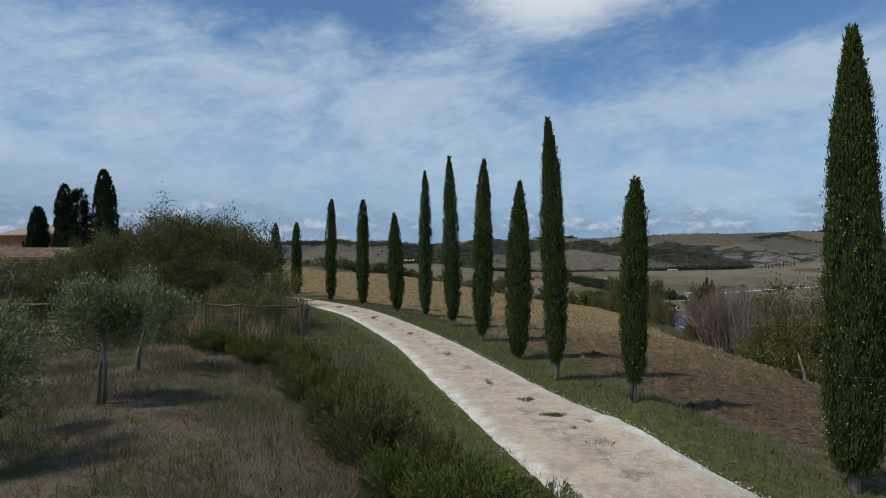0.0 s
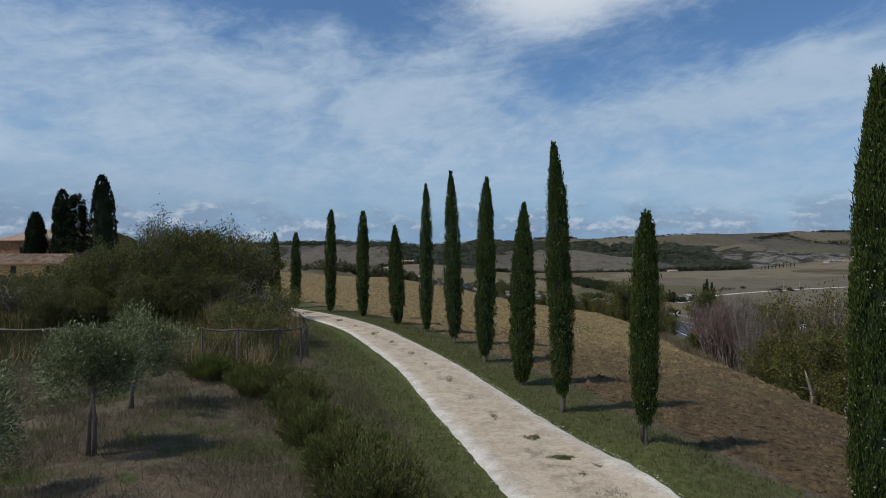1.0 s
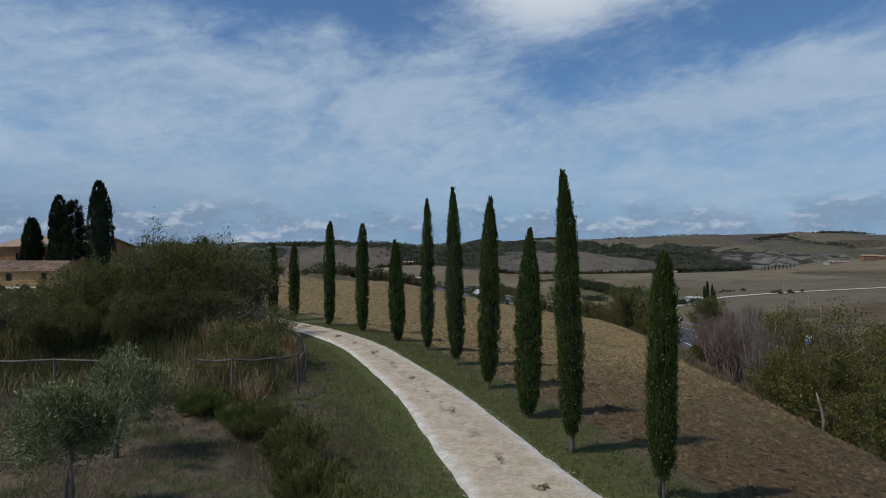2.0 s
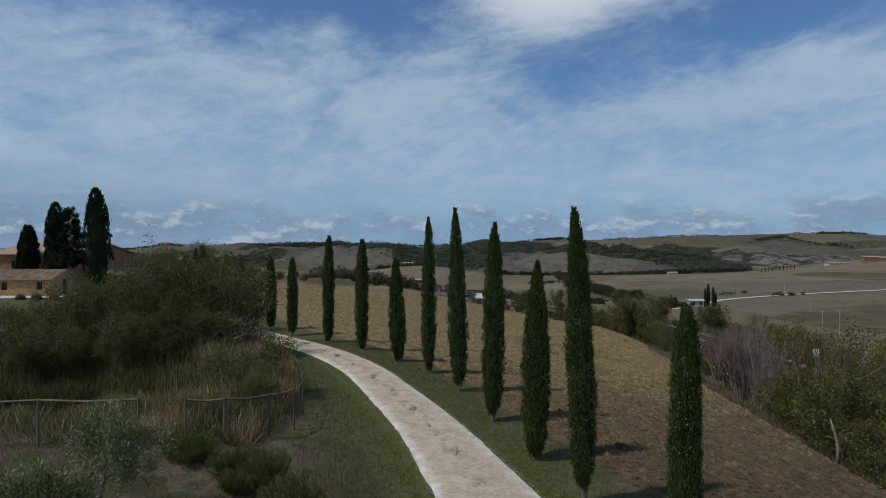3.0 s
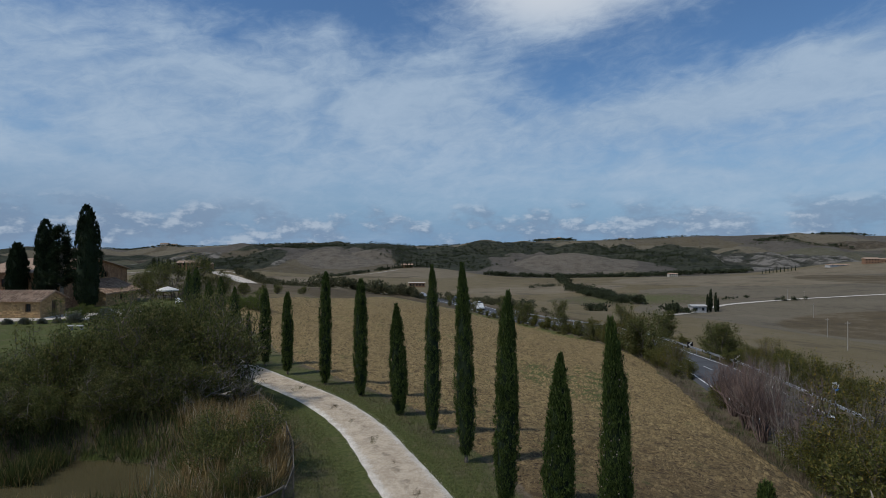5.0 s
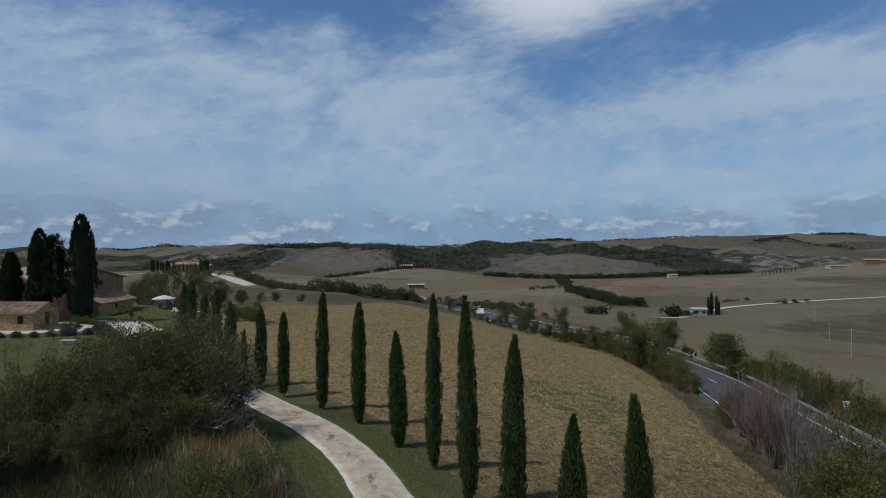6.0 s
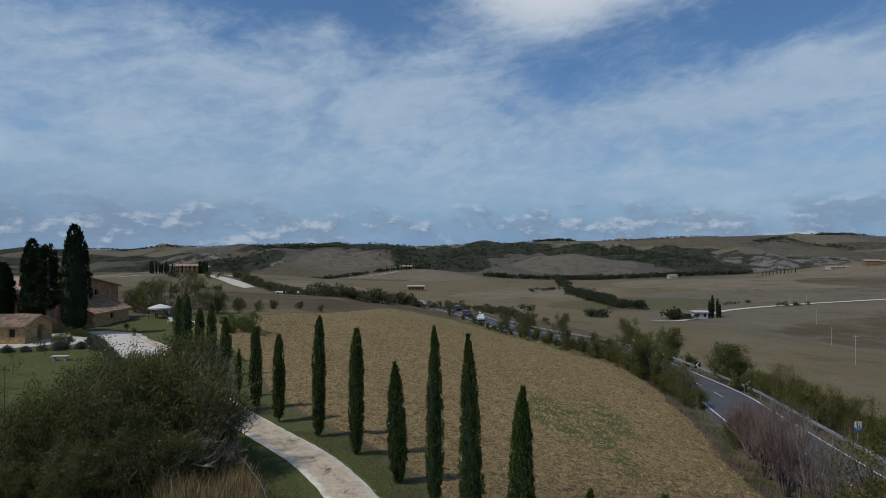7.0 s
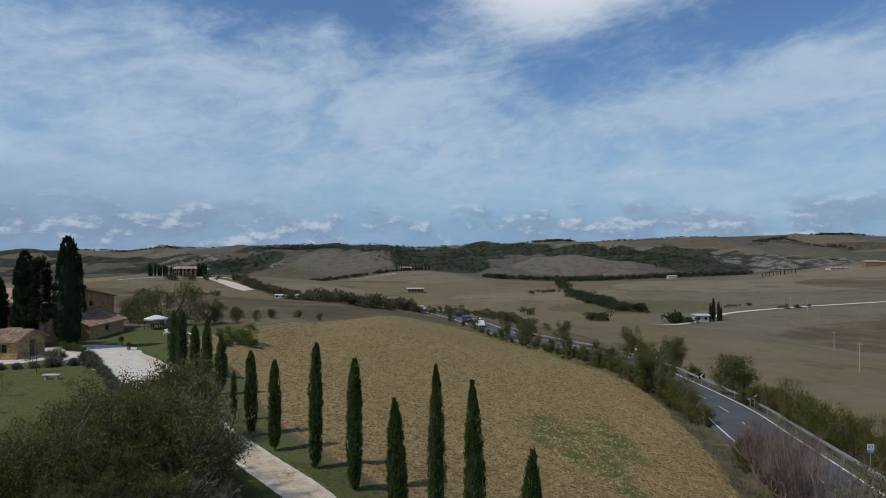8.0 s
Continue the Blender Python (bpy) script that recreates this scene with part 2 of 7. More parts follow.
    def inside(m, lo, hi, rough=0.7):
        return step(nt, calc(nt, "ADD", m, calc(nt, "MULTIPLY", calc(nt, "SUBTRACT", wide, 0.5), rough)), lo, hi)

    far = blend(nt, step(nt, vs.outputs[0], 0.1, 0.9), (0.130, 0.103, 0.056), (0.182, 0.148, 0.086))
    far = blend(nt, step(nt, vs.outputs[2], 0.55, 0.6, 0.0, 0.7), far, (0.118, 0.102, 0.078))
    far = blend(nt, step(nt, vs.outputs[1], 0.86, 0.9, 0.0, 0.55), far, (0.090, 0.092, 0.048))
    far = blend(nt, inside(mask_of("stubble"), 0.45, 0.5, 0.12), far, blend(nt, step(nt, clump, 0.35, 0.65), (0.150, 0.122, 0.080), (0.190, 0.156, 0.104)))
    far = blend(nt, inside(mask_of("umber"), 0.42, 0.52, 0.15), far, blend(nt, step(nt, clump, 0.35, 0.65), (0.084, 0.065, 0.038), (0.116, 0.090, 0.053)))
    # tilled rows and mottling
    far = blend(nt, step(nt, clump, 0.50, 0.62, 0.0, 0.35), far, (0.180, 0.152, 0.110))
    far = blend(nt, step(nt, clump, 0.45, 0.38, 0.0, 0.35), far, (0.055, 0.046, 0.037))
    far = blend(nt, step(nt, speck, 0.52, 0.68, 0.0, 0.30), far, (0.045, 0.037, 0.028))
    # beyond the valley the far colours turn darker and bluer with distance
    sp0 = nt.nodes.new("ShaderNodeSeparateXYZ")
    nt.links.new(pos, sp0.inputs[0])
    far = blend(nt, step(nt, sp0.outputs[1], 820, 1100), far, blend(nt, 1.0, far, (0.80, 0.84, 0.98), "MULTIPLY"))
    # bare eroded clay with dark scrub in the folds
    fold = mask_of("fold")
    bad = blend(nt, step(nt, clump, 0.40, 0.58), (0.060, 0.057, 0.046), (0.185, 0.170, 0.148))
    bad = blend(nt, step(nt, fold, 0.55, 0.25), bad, blend(nt, step(nt, clump, 0.35, 0.7), (0.028, 0.030, 0.022), (0.07, 0.066, 0.05)))
    far = blend(nt, inside(mask_of("gully"), 0.4, 0.55), far, bad)
    scrub = blend(nt, step(nt, clump, 0.40, 0.56), (0.020, 0.024, 0.016), (0.045, 0.047, 0.031))
    scrub = blend(nt, step(nt, wide, 0.60, 0.68, 0.0, 0.6), scrub, (0.115, 0.104, 0.086))
    far = blend(nt, inside(mask, 0.38, 0.5, 0.8), far, scrub)
    c = blend(nt, step(nt, calc(nt, "ADD", zg, rag), 0.3, 0.7), dry, green)
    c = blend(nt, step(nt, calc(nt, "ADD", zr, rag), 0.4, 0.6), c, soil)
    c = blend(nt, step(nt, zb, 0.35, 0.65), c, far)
    v = step(nt, tiny, 0.2, 0.8, 0.8, 1.2)
    com = nt.nodes.new("ShaderNodeCombineXYZ")
    for i in range(3):
        link(nt, v, com.inputs[i])
    c = blend(nt, 1.0, c, com.outputs[0], "MULTIPLY")
    nt.links.new(c, p.inputs["Base Color"])
    p.inputs["Roughness"].default_value = 0.95
    p.inputs["Specular IOR Level"].default_value = 0.1
    b1 = nt.nodes.new("ShaderNodeBump")
    b1.inputs["Strength"].default_value, b1.inputs["Distance"].default_value = 0.9, 0.12
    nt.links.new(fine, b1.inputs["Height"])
    b2 = nt.nodes.new("ShaderNodeBump")
    b2.inputs["Strength"].default_value, b2.inputs["Distance"].default_value = 0.6, 0.015
    nt.links.new(tiny, b2.inputs["Height"])
    nt.links.new(b1.outputs[0], b2.inputs["Normal"])
    b3 = nt.nodes.new("ShaderNodeBump")
    b3.inputs["Distance"].default_value = 14.0
    link(nt, calc(nt, "MULTIPLY", zb, step(nt, sp0.outputs[1], 450, 1000, 0.12, 0.9)), b3.inputs["Strength"])
    nt.links.new(grain(nt, pos, 0.03, 7, 0.68), b3.inputs["Height"])
    nt.links.new(b2.outputs[0], b3.inputs["Normal"])
    nt.links.new(b3.outputs[0], p.inputs["Normal"])
    return m


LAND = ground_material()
GRAVEL = surface("white_gravel", ((0.48, 0.43, 0.37), (0.57, 0.52, 0.46), (0.38, 0.33, 0.26)), 0.9, 26.0, 0.95, 0.7, 45.0, space="World", dist=0.015)


def drive_material():
    """Gravel worn to beige in the wheel tracks, loose and white at the borders, soiled between the tracks."""
    m = surface("drive_gravel", ((0.52, 0.485, 0.42), (0.74, 0.70, 0.63), (0.36, 0.31, 0.235)), 2.2, 19.0, 0.95, 0.8, 40.0, space="World", dist=0.02)
    nt = m.node_tree
    p = nt.nodes["Principled BSDF"]
    base = p.inputs["Base Color"].links[0].from_socket
    u = nt.nodes.new("ShaderNodeAttribute")
    u.attribute_name = "across"
    pos = nt.nodes.new("ShaderNodeNewGeometry").outputs["Position"]
    w = calc(nt, "ADD", calc(nt, "ABSOLUTE", u.outputs["Fac"]), calc(nt, "ADD", calc(nt, "MULTIPLY", calc(nt, "SUBTRACT", grain(nt, pos, 1.1, 4), 0.5), 0.28), calc(nt, "MULTIPLY", calc(nt, "SUBTRACT", grain(nt, pos, 14.0, 5, 0.75), 0.5), 0.7)))
    track = step(nt, w, 0.98, 0.60)
    c = blend(nt, calc(nt, "MULTIPLY", track, 0.88), base, blend(nt, step(nt, calc(nt, "ADD", calc(nt, "MULTIPLY", grain(nt, pos, 9.0, 5, 0.7), 0.55), calc(nt, "MULTIPLY", grain(nt, pos, 1.4, 4, 0.65), 0.45)), 0.40, 0.60), (0.350, 0.268, 0.178), (0.530, 0.430, 0.305)))
    soil = calc(nt, "MULTIPLY", step(nt, w, 0.32, 0.06), step(nt, grain(nt, pos, 1.6, 6, 0.75), 0.52, 0.60))
    c = blend(nt, calc(nt, "MULTIPLY", soil, 0.75), c, (0.21, 0.165, 0.11))
    # single stones: pale and dark specks
    stones = grain(nt, pos, 34.0, 3, 0.7)
    c = blend(nt, step(nt, stones, 0.57, 0.66, 0.0, 0.55), c, (0.72, 0.69, 0.63))
    c = blend(nt, step(nt, stones, 0.43, 0.34, 0.0, 0.55), c, (0.20, 0.16, 0.115))
    nt.links.new(c, p.inputs["Base Color"])
    return m


DRIVE_GRAVEL = drive_material()
ASPHALT = surface("asphalt", ((0.062, 0.064, 0.070), (0.082, 0.084, 0.090), (0.048, 0.049, 0.053)), 0.35, 30.0, 0.85, 0.3, space="World")
PAINT = surface("road_paint", ((0.68, 0.68, 0.66), (0.52, 0.52, 0.50)), 1.0, 20.0, 0.7, 0.1, space="World")
STEEL = surface("galvanised_steel", ((0.42, 0.43, 0.44), (0.33, 0.34, 0.35)), 1.0, 25.0, 0.5, 0.1, metal=0.6)
BARK = surface("grey_bark", ((0.12, 0.098, 0.078), (0.19, 0.16, 0.13), (0.06, 0.05, 0.04)), 6.0, 40.0, 0.95, 0.8, stretch=(1, 1, 0.25))
PALEBARK = surface("pale_bark", ((0.30, 0.26, 0.22), (0.20, 0.17, 0.14)), 5.0, 40.0, 0.9, 0.6, stretch=(1, 1, 0.25))
TWIG = surface("bare_twigs", ((0.105, 0.085, 0.068), (0.165, 0.135, 0.110)), 3.0, 20.0, 0.9, 0.0, island=0.3)
REDTWIG = surface("reddish_twigs", ((0.118, 0.082, 0.070), (0.17, 0.122, 0.104)), 3.0, 20.0, 0.9, 0.0, island=0.35)
GREYTWIG = surface("grey_twigs", ((0.235, 0.205, 0.18), (0.15, 0.13, 0.11)), 3.0, 20.0, 0.9, 0.0, island=0.3)
CYP = leafy("cypress_foliage", (0.028, 0.046, 0.012), (0.100, 0.136, 0.034), None, glow=0.25)
CYPD = leafy("old_cypress_foliage", (0.010, 0.018, 0.008), (0.026, 0.040, 0.015), None, glow=0.08)
# near-black green: the shade within a crown put into the colour
CYPSHADE = surface("cypress_inside_shade", ((0.010, 0.018, 0.007), (0.018, 0.030, 0.011)), 5.0, 30.0, 0.95, 0.5)
OLIVE = leafy("olive_leaves", (0.105, 0.122, 0.046), (0.235, 0.258, 0.118), (0.36, 0.39, 0.24), glow=0.3, rough=0.5)
BROOM = leafy("broom_shoots", (0.074, 0.090, 0.024), (0.180, 0.194, 0.058), (0.16, 0.125, 0.066), glow=0.25)
BRIGHT = leafy("fresh_broom_shoots", (0.066, 0.088, 0.020), (0.155, 0.180, 0.046), None, glow=0.25)
THICK = leafy("thicket_leaves", (0.056, 0.064, 0.020), (0.140, 0.148, 0.046), (0.19, 0.155, 0.065), glow=0.3)
OLIVEGREEN = leafy("olive_green_leaves", (0.060, 0.074, 0.022), (0.155, 0.162, 0.050), (0.20, 0.17, 0.055), glow=0.3)
HEDGE = leafy("hedge_leaves", (0.058, 0.066, 0.020), (0.150, 0.150, 0.040), (0.21, 0.165, 0.04), glow=0.3)
YELLOW = leafy("yellowing_leaves", (0.072, 0.072, 0.020), (0.150, 0.138, 0.034), (0.22, 0.15, 0.035), glow=0.3)
FARLEAF = leafy("far_tree_leaves", (0.028, 0.035, 0.018), (0.064, 0.074, 0.036), None, glow=0.2)
GRASS = leafy("green_grass", (0.070, 0.080, 0.026), (0.142, 0.146, 0.050), (0.22, 0.18, 0.10), glow=0.3)
STRAW = leafy("dry_grass", (0.110, 0.086, 0.058), (0.215, 0.172, 0.116), (0.060, 0.075, 0.026), glow=0.25)
REED = leafy("dry_reeds", (0.19, 0.13, 0.055), (0.37, 0.27, 0.125), (0.46, 0.39, 0.27), glow=0.3)
REEDG = leafy("green_reeds", (0.050, 0.064, 0.020), (0.125, 0.138, 0.045), (0.22, 0.165, 0.07), glow=0.3)
LAVENDER = leafy("grey_lavender", (0.10, 0.108, 0.078), (0.20, 0.205, 0.155), None, glow=0.2)
CLOD = surface("clay_clods", ((0.158, 0.115, 0.053), (0.225, 0.167, 0.077), (0.070, 0.050, 0.028)), 1.2, 18.0, 0.95, 0.5, island=0.35, space="World")
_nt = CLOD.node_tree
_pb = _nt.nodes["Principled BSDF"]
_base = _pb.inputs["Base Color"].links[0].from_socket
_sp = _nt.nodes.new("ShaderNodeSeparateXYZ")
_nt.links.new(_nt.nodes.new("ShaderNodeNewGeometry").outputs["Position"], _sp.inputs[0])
# clods darker towards low y, like the soil
_darker = blend(_nt, 1.0, _base, (0.45, 0.43, 0.48), "MULTIPLY")
_nt.links.new(blend(_nt, step(_nt, _sp.outputs[1], 13, 46), _darker, _base), _pb.inputs["Base Color"])
STONE = surface("warm_rubble_stone", ((0.42, 0.275, 0.125), (0.32, 0.21, 0.105), (0.49, 0.355, 0.20)), 1.4, 9.0, 0.95, 0.8, each=0.25, dist=0.03)
MORTAR = surface("lime_mortar", ((0.38, 0.255, 0.13), (0.30, 0.20, 0.105)), 1.0, 20.0, 0.95, 0.6)
REDSTONE = surface("reddish_brick_and_stone", ((0.38, 0.20, 0.105), (0.27, 0.15, 0.085), (0.45, 0.28, 0.16)), 1.4, 9.0, 0.95, 0.8, each=0.25, dist=0.03)
REDMORTAR = surface("reddish_mortar", ((0.34, 0.185, 0.095), (0.22, 0.118, 0.062), (0.42, 0.26, 0.15)), 1.2, 5.0, 0.95, 0.9, dist=0.04)
FARHEDGE = leafy("far_hedge_leaves", (0.062, 0.066, 0.034), (0.130, 0.126, 0.064), (0.16, 0.135, 0.08), glow=0.35)
TILE = surface("terracotta_tiles", ((0.34, 0.235, 0.160), (0.25, 0.160, 0.105), (0.42, 0.34, 0.26)), 1.2, 8.0, 0.9, 0.5, island=0.3, each=0.25)
OLDWOOD = surface("weathered_wood", ((0.085, 0.070, 0.054), (0.16, 0.138, 0.11)), 3.0, 30.0, 0.9, 0.4, stretch=(1, 1, 0.2))
DARKWOOD = surface("dark_wood", ((0.055, 0.036, 0.024), (0.085, 0.056, 0.036)), 3.0, 30.0, 0.8, 0.3)
WIRE = plain("grey_wire", (0.07, 0.068, 0.064), 0.7, 0.3)
WHITE = plain("white_paint", (0.72, 0.72, 0.70), 0.5)
BLACK = plain("black_paint", (0.015, 0.015, 0.016), 0.5)
BLUE = plain("blue_paint", (0.03, 0.16, 0.42), 0.5)
RED = plain("red_paint", (0.45, 0.03, 0.03), 0.5)
CANVAS = surface("white_canvas", ((0.66, 0.64, 0.60), (0.56, 0.54, 0.50)), 2.0, 30.0, 0.9, 0.2)
RENDERED = surface("pale_plaster", ((0.52, 0.46, 0.38), (0.44, 0.39, 0.32)), 0.6, 12.0, 0.95, 0.3)
ORANGE = surface("orange_brickwork", ((0.28, 0.155, 0.088), (0.22, 0.13, 0.078)), 0.6, 12.0, 0.95, 0.3)
CONCRETE = surface("pale_concrete", ((0.46, 0.45, 0.43), (0.36, 0.35, 0.33)), 0.8, 18.0, 0.9, 0.3)
TYRE = plain("black_rubber", (0.02, 0.02, 0.02), 0.85)
PANE = plain("dark_glass", (0.02, 0.025, 0.03), 0.08, spec=0.6)
WATER = bpy.data.materials.new("pond_water")
WATER.use_nodes = True
_p = WATER.node_tree.nodes["Principled BSDF"]
_c = blend(WATER.node_tree, grain(WATER.node_tree, WATER.node_tree.nodes.new("ShaderNodeTexCoord").outputs["Object"], 0.5), (0.060, 0.052, 0.026), (0.095, 0.080, 0.042))
WATER.node_tree.links.new(_c, _p.inputs["Base Color"])
_p.inputs["Roughness"].default_value = 0.12
_b = WATER.node_tree.nodes.new("ShaderNodeBump")
_b.inputs["Strength"].default_value, _b.inputs["Distance"].default_value = 0.15, 0.02
WATER.node_tree.links.new(grain(WATER.node_tree, WATER.node_tree.nodes.new("ShaderNodeTexCoord").outputs["Object"], 6.0), _b.inputs["Height"])
WATER.node_tree.links.new(_b.outputs[0], _p.inputs["Normal"])
CONE = surface("cypress_cones", ((0.28, 0.245, 0.19), (0.20, 0.175, 0.135)), 6.0, 40.0, 0.9, 0.2)
PALEPOLE = surface("pale_timber_pole", ((0.36, 0.33, 0.29), (0.28, 0.255, 0.22)), 2.0, 30.0, 0.9, 0.2)


# ---- lie of the land ----
def lattice(i, j, seed):
    n = (i.astype(np.int64) * 374761393 + j.astype(np.int64) * 668265263 + seed * 2147483647) & 0xFFFFFFFF
    n = ((n ^ (n >> 13)) * 1274126177) & 0xFFFFFFFF
    return ((n ^ (n >> 16)) & 0xFFFF) / 65535.0


def vnoise(x, y, seed=0):
    i, j = np.floor(x), np.floor(y)
    fx, fy = x - i, y - j
    fx, fy = fx * fx * (3 - 2 * fx), fy * fy * (3 - 2 * fy)
    a, b = lattice(i, j, seed), lattice(i + 1, j, seed)
    c, d = lattice(i, j + 1, seed), lattice(i + 1, j + 1, seed)
    return (a + (b - a) * fx) * (1 - fy) + (c + (d - c) * fx) * fy


def fbm(x, y, octaves=4, seed=0):
    total, amp, s = 0.0, 0.5, 0.0
    for o in range(octaves):
        total = total + amp * vnoise(x * 2 ** o, y * 2 ** o, seed + o)
        s += amp
        amp *= 0.5
    return total / s


def ease(v, lo, hi):
    t = np.clip((np.asarray(v, float) - lo) / (hi - lo), 0, 1)
    return t * t * (3 - 2 * t)


def smooth_line(pts, n=10):
    """A Catmull-Rom curve through the points of a way."""
    p = np.array([pts[0], *pts, pts[-1]], float)
    out = []
    for k in range(1, len(p) - 2):
        for t in np.arange(n) / n:
            out.append(0.5 * (2 * p[k] + (p[k + 1] - p[k - 1]) * t + (2 * p[k - 1] - 5 * p[k] + 4 * p[k + 1] - p[k + 2]) * t * t
                              + (3 * p[k] - p[k - 1] - 3 * p[k + 1] + p[k + 2]) * t ** 3))
    return np.array([*out, p[-2]])


def to_line(x, y, line):
    """Distance to a way, plus to its right, and how far along it."""
    x, y = np.asarray(x, float), np.asarray(y, float)
    best, sgn, along = np.full(x.shape, 1e9), np.ones(x.shape), np.zeros(x.shape)
    run = 0.0
    for (ax, ay), (bx, by) in zip(line[:-1, :2], line[1:, :2]):
        dx, dy = bx - ax, by - ay
        ll = dx * dx + dy * dy
        if ll < 1e-9:
            continue
        t = np.clip(((x - ax) * dx + (y - ay) * dy) / ll, 0, 1)
        d = np.hypot(x - ax - t * dx, y - ay - t * dy)
        closer = d < best
        best = np.where(closer, d, best)
        sgn = np.where(closer, np.sign((x - ax) * dy - (y - ay) * dx), sgn)
        along = np.where(closer, run + t * math.sqrt(ll), along)
        run += math.sqrt(ll)
    return best * sgn, along


DRIVE = smooth_line([(6.0, -4), (4.6, 2.5), (3.2, 8), (1.15, 15), (-0.75, 21.7), (-2.6, 27), (-4.7, 32.3), (-7.6, 37.2), (-11.2, 41.6), (-15.6, 47.0), (-21, 54.5), (-27, 63.5), (-34, 72), (-41, 77)])
RIDGE_Y = [-60, -4, 8, 15, 21.7, 27, 32.3, 37.2, 41.6, 47, 54, 66, 100, 170]
RIDGE_X = [9, 6, 3.2, 1.15, -0.75, -2.6, -4.7, -7.6, -10.6, -13.2, -15.5, -17.5, -19, -20]
# the tarred road: way and height
TAR = smooth_line([(16.5, -40, -3.0), (20.5, 10, -3.4), (24.8, 40, -4.0), (28.7, 63, -4.9), (30.5, 73, -5.4), (31.7, 87, -6.2), (31.0, 104, -6.6), (26.4, 118, -6.8), (18.6, 132, -6.9), (12.4, 147, -6.9), (5.7, 172, -7.0), (-8.3, 204, -7.4), (-32, 238, -9), (-66, 264, -10.5), (-115, 305, -12), (-160, 345, -13)])
EDGE = smooth_line([(11, -40), (13.2, 10), (16.3, 27), (18.6, 44.7), (20.7, 53.7), (23.2, 68), (25.2, 84), (25.0, 101), (21.2, 116), (14.5, 131), (8.2, 147), (0, 174)])
POND = (-15.6, 25.8, 5.2, 3.4)
WATER_Z = -0.6


def hill(x, y, cx, cy, rx, ry, z, turn=0.0):
    c, s = math.cos(turn), math.sin(turn)
    u, v = ((x - cx) * c + (y - cy) * s) / rx, (-(x - cx) * s + (y - cy) * c) / ry
    return z * np.exp(-(u * u + v * v))


def patch_at(x, y, cx, cy, rx, ry, turn=0.0):
    """A field or wood: 1 inside an oval, 0 well outside it."""
    c, s = math.cos(turn), math.sin(turn)
    u, v = ((x - cx) * c + (y - cy) * s) / rx, (-(x - cx) * s + (y - cy) * c) / ry
    return np.exp(-(u * u + v * v) ** 2)


def badlands(x, y):
    return np.clip(patch_at(x, y, 680, 1250, 220, 210) + patch_at(x, y, -600, 1330, 110, 130) + 0.8 * patch_at(x, y, -380, 1210, 70, 60), 0, 1)


def land(x, y):
    """Height of the ground."""
    x, y = np.asarray(x, float), np.asarray(y, float)
    v = x - np.interp(y, RIDGE_Y, RIDGE_X)
    # the field falls away to the right of the drive
    z = -0.125 * np.logaddexp(0, (v - 5.0) * 0.8) / 0.8
    z = np.maximum(z, -7.2 - 0.05 * np.maximum(v - 50, 0))
    z = z - 0.013 * np.maximum(y - 45, 0) * ease(y, 45, 90) * ease(v, -12, 4)
    edge, _ = to_line(x, y, EDGE)
    z = z - hill(x, y, -28, 176, 30, 42, 2.6)
    z = z - 2.2 * ease(edge, -24, -1) * ease(y, 82, 118)
    z = z + hill(x, y, 4.35, 12.4, 0.9, 1.8, 0.32)
    # meadow, pond hollow and farmyard on the left
    left = 0.85 - 0.35 * ease(y, 11, 19) + 0.2 * ease(y, 36, 56)
    z = z + left * ease(-v, 1.6, 8.0)
    px, py, rx, ry = POND
    dip = np.clip(1.5 - np.hypot((x - px) / rx, (y - py) / ry), 0, 0.9) / 0.9
    z = z - 2.3 * dip * dip * (3 - 2 * dip)
    # open country
    r = np.hypot(x, y)
    w = 7.0 * (fbm(x / 240.0, y / 240.0, 3, 5) - 0.5)
    far = -9 - 11 * ease(y, 150, 290) - 20 * ease(y, 480, 980) + w * ease(r, 120, 300)
    far = far + hill(x, y, -205, 460, 120, 85, 13) + hill(x, y, -38, 890, 105, 240, 18) + hill(x, y, 560, 760, 150, 190, 25) + hill(x, y, 830, 1150, 320, 220, 12)
    far = far + hill(x, y, -290, 230, 190, 140, 11) + hill(x, y, 340, 430, 200, 170, 8) - 9 * ease(x, 60, 130) * ease(y, 290, 180)
    far = far + hill(x, y, 268, 1210, 140, 120, 38) + hill(x, y, -300, 1420, 280, 200, 24) + hill(x, y, 700, 1350, 230, 200, 20)
    far = far + ease(y, 1000, 1350) * 56 * (fbm(x / 330.0, y / 420.0, 3, 13) - 0.5) * ease(y, 2100, 1700)
    gull = np.abs(fbm(x / 130.0, y / 170.0, 4, 9) - 0.5)
    far = far + ease(y, 1050, 1500) * ease(y, 2150, 1650) * 80 * (gull - 0.12)
    far = far + 46 * (np.abs(fbm(x / 48.0, y / 75.0, 3, 19) - 0.5) - 0.12) * badlands(x, y)
    crest = np.interp(x, [-1500, -950, -505, -120, 340, 1150, 1600], [42, 52, 66, 59, 77, 97, 98]) + 9 * (fbm(x / 260.0, y * 0 + 3, 4, 2) - 0.5)
    # hamlet hill and wooded rise on the ridge
    far = far + hill(x, y, -938, 1985, 80, 130, 12) + hill(x, y, -470, 1960, 180, 130, 9) + hill(x, y, 1330, 1950, 120, 130, 8)
    far = far + crest * ease(y, 1020, 2050) - 120 * ease(y, 2300, 3600)
    t = ease(np.maximum(np.maximum(y - 150, (-x - 75) * 1.6), x - 33), 0, 120)
    z = z * (1 - t) + far * t
    # bench of the tarred road
    d, s = to_line(x, y, TAR)
    cum = np.concatenate([[0], np.cumsum(np.hypot(*np.diff(TAR[:, :2], axis=0).T))])
    rz = np.interp(s, cum, TAR[:, 2])
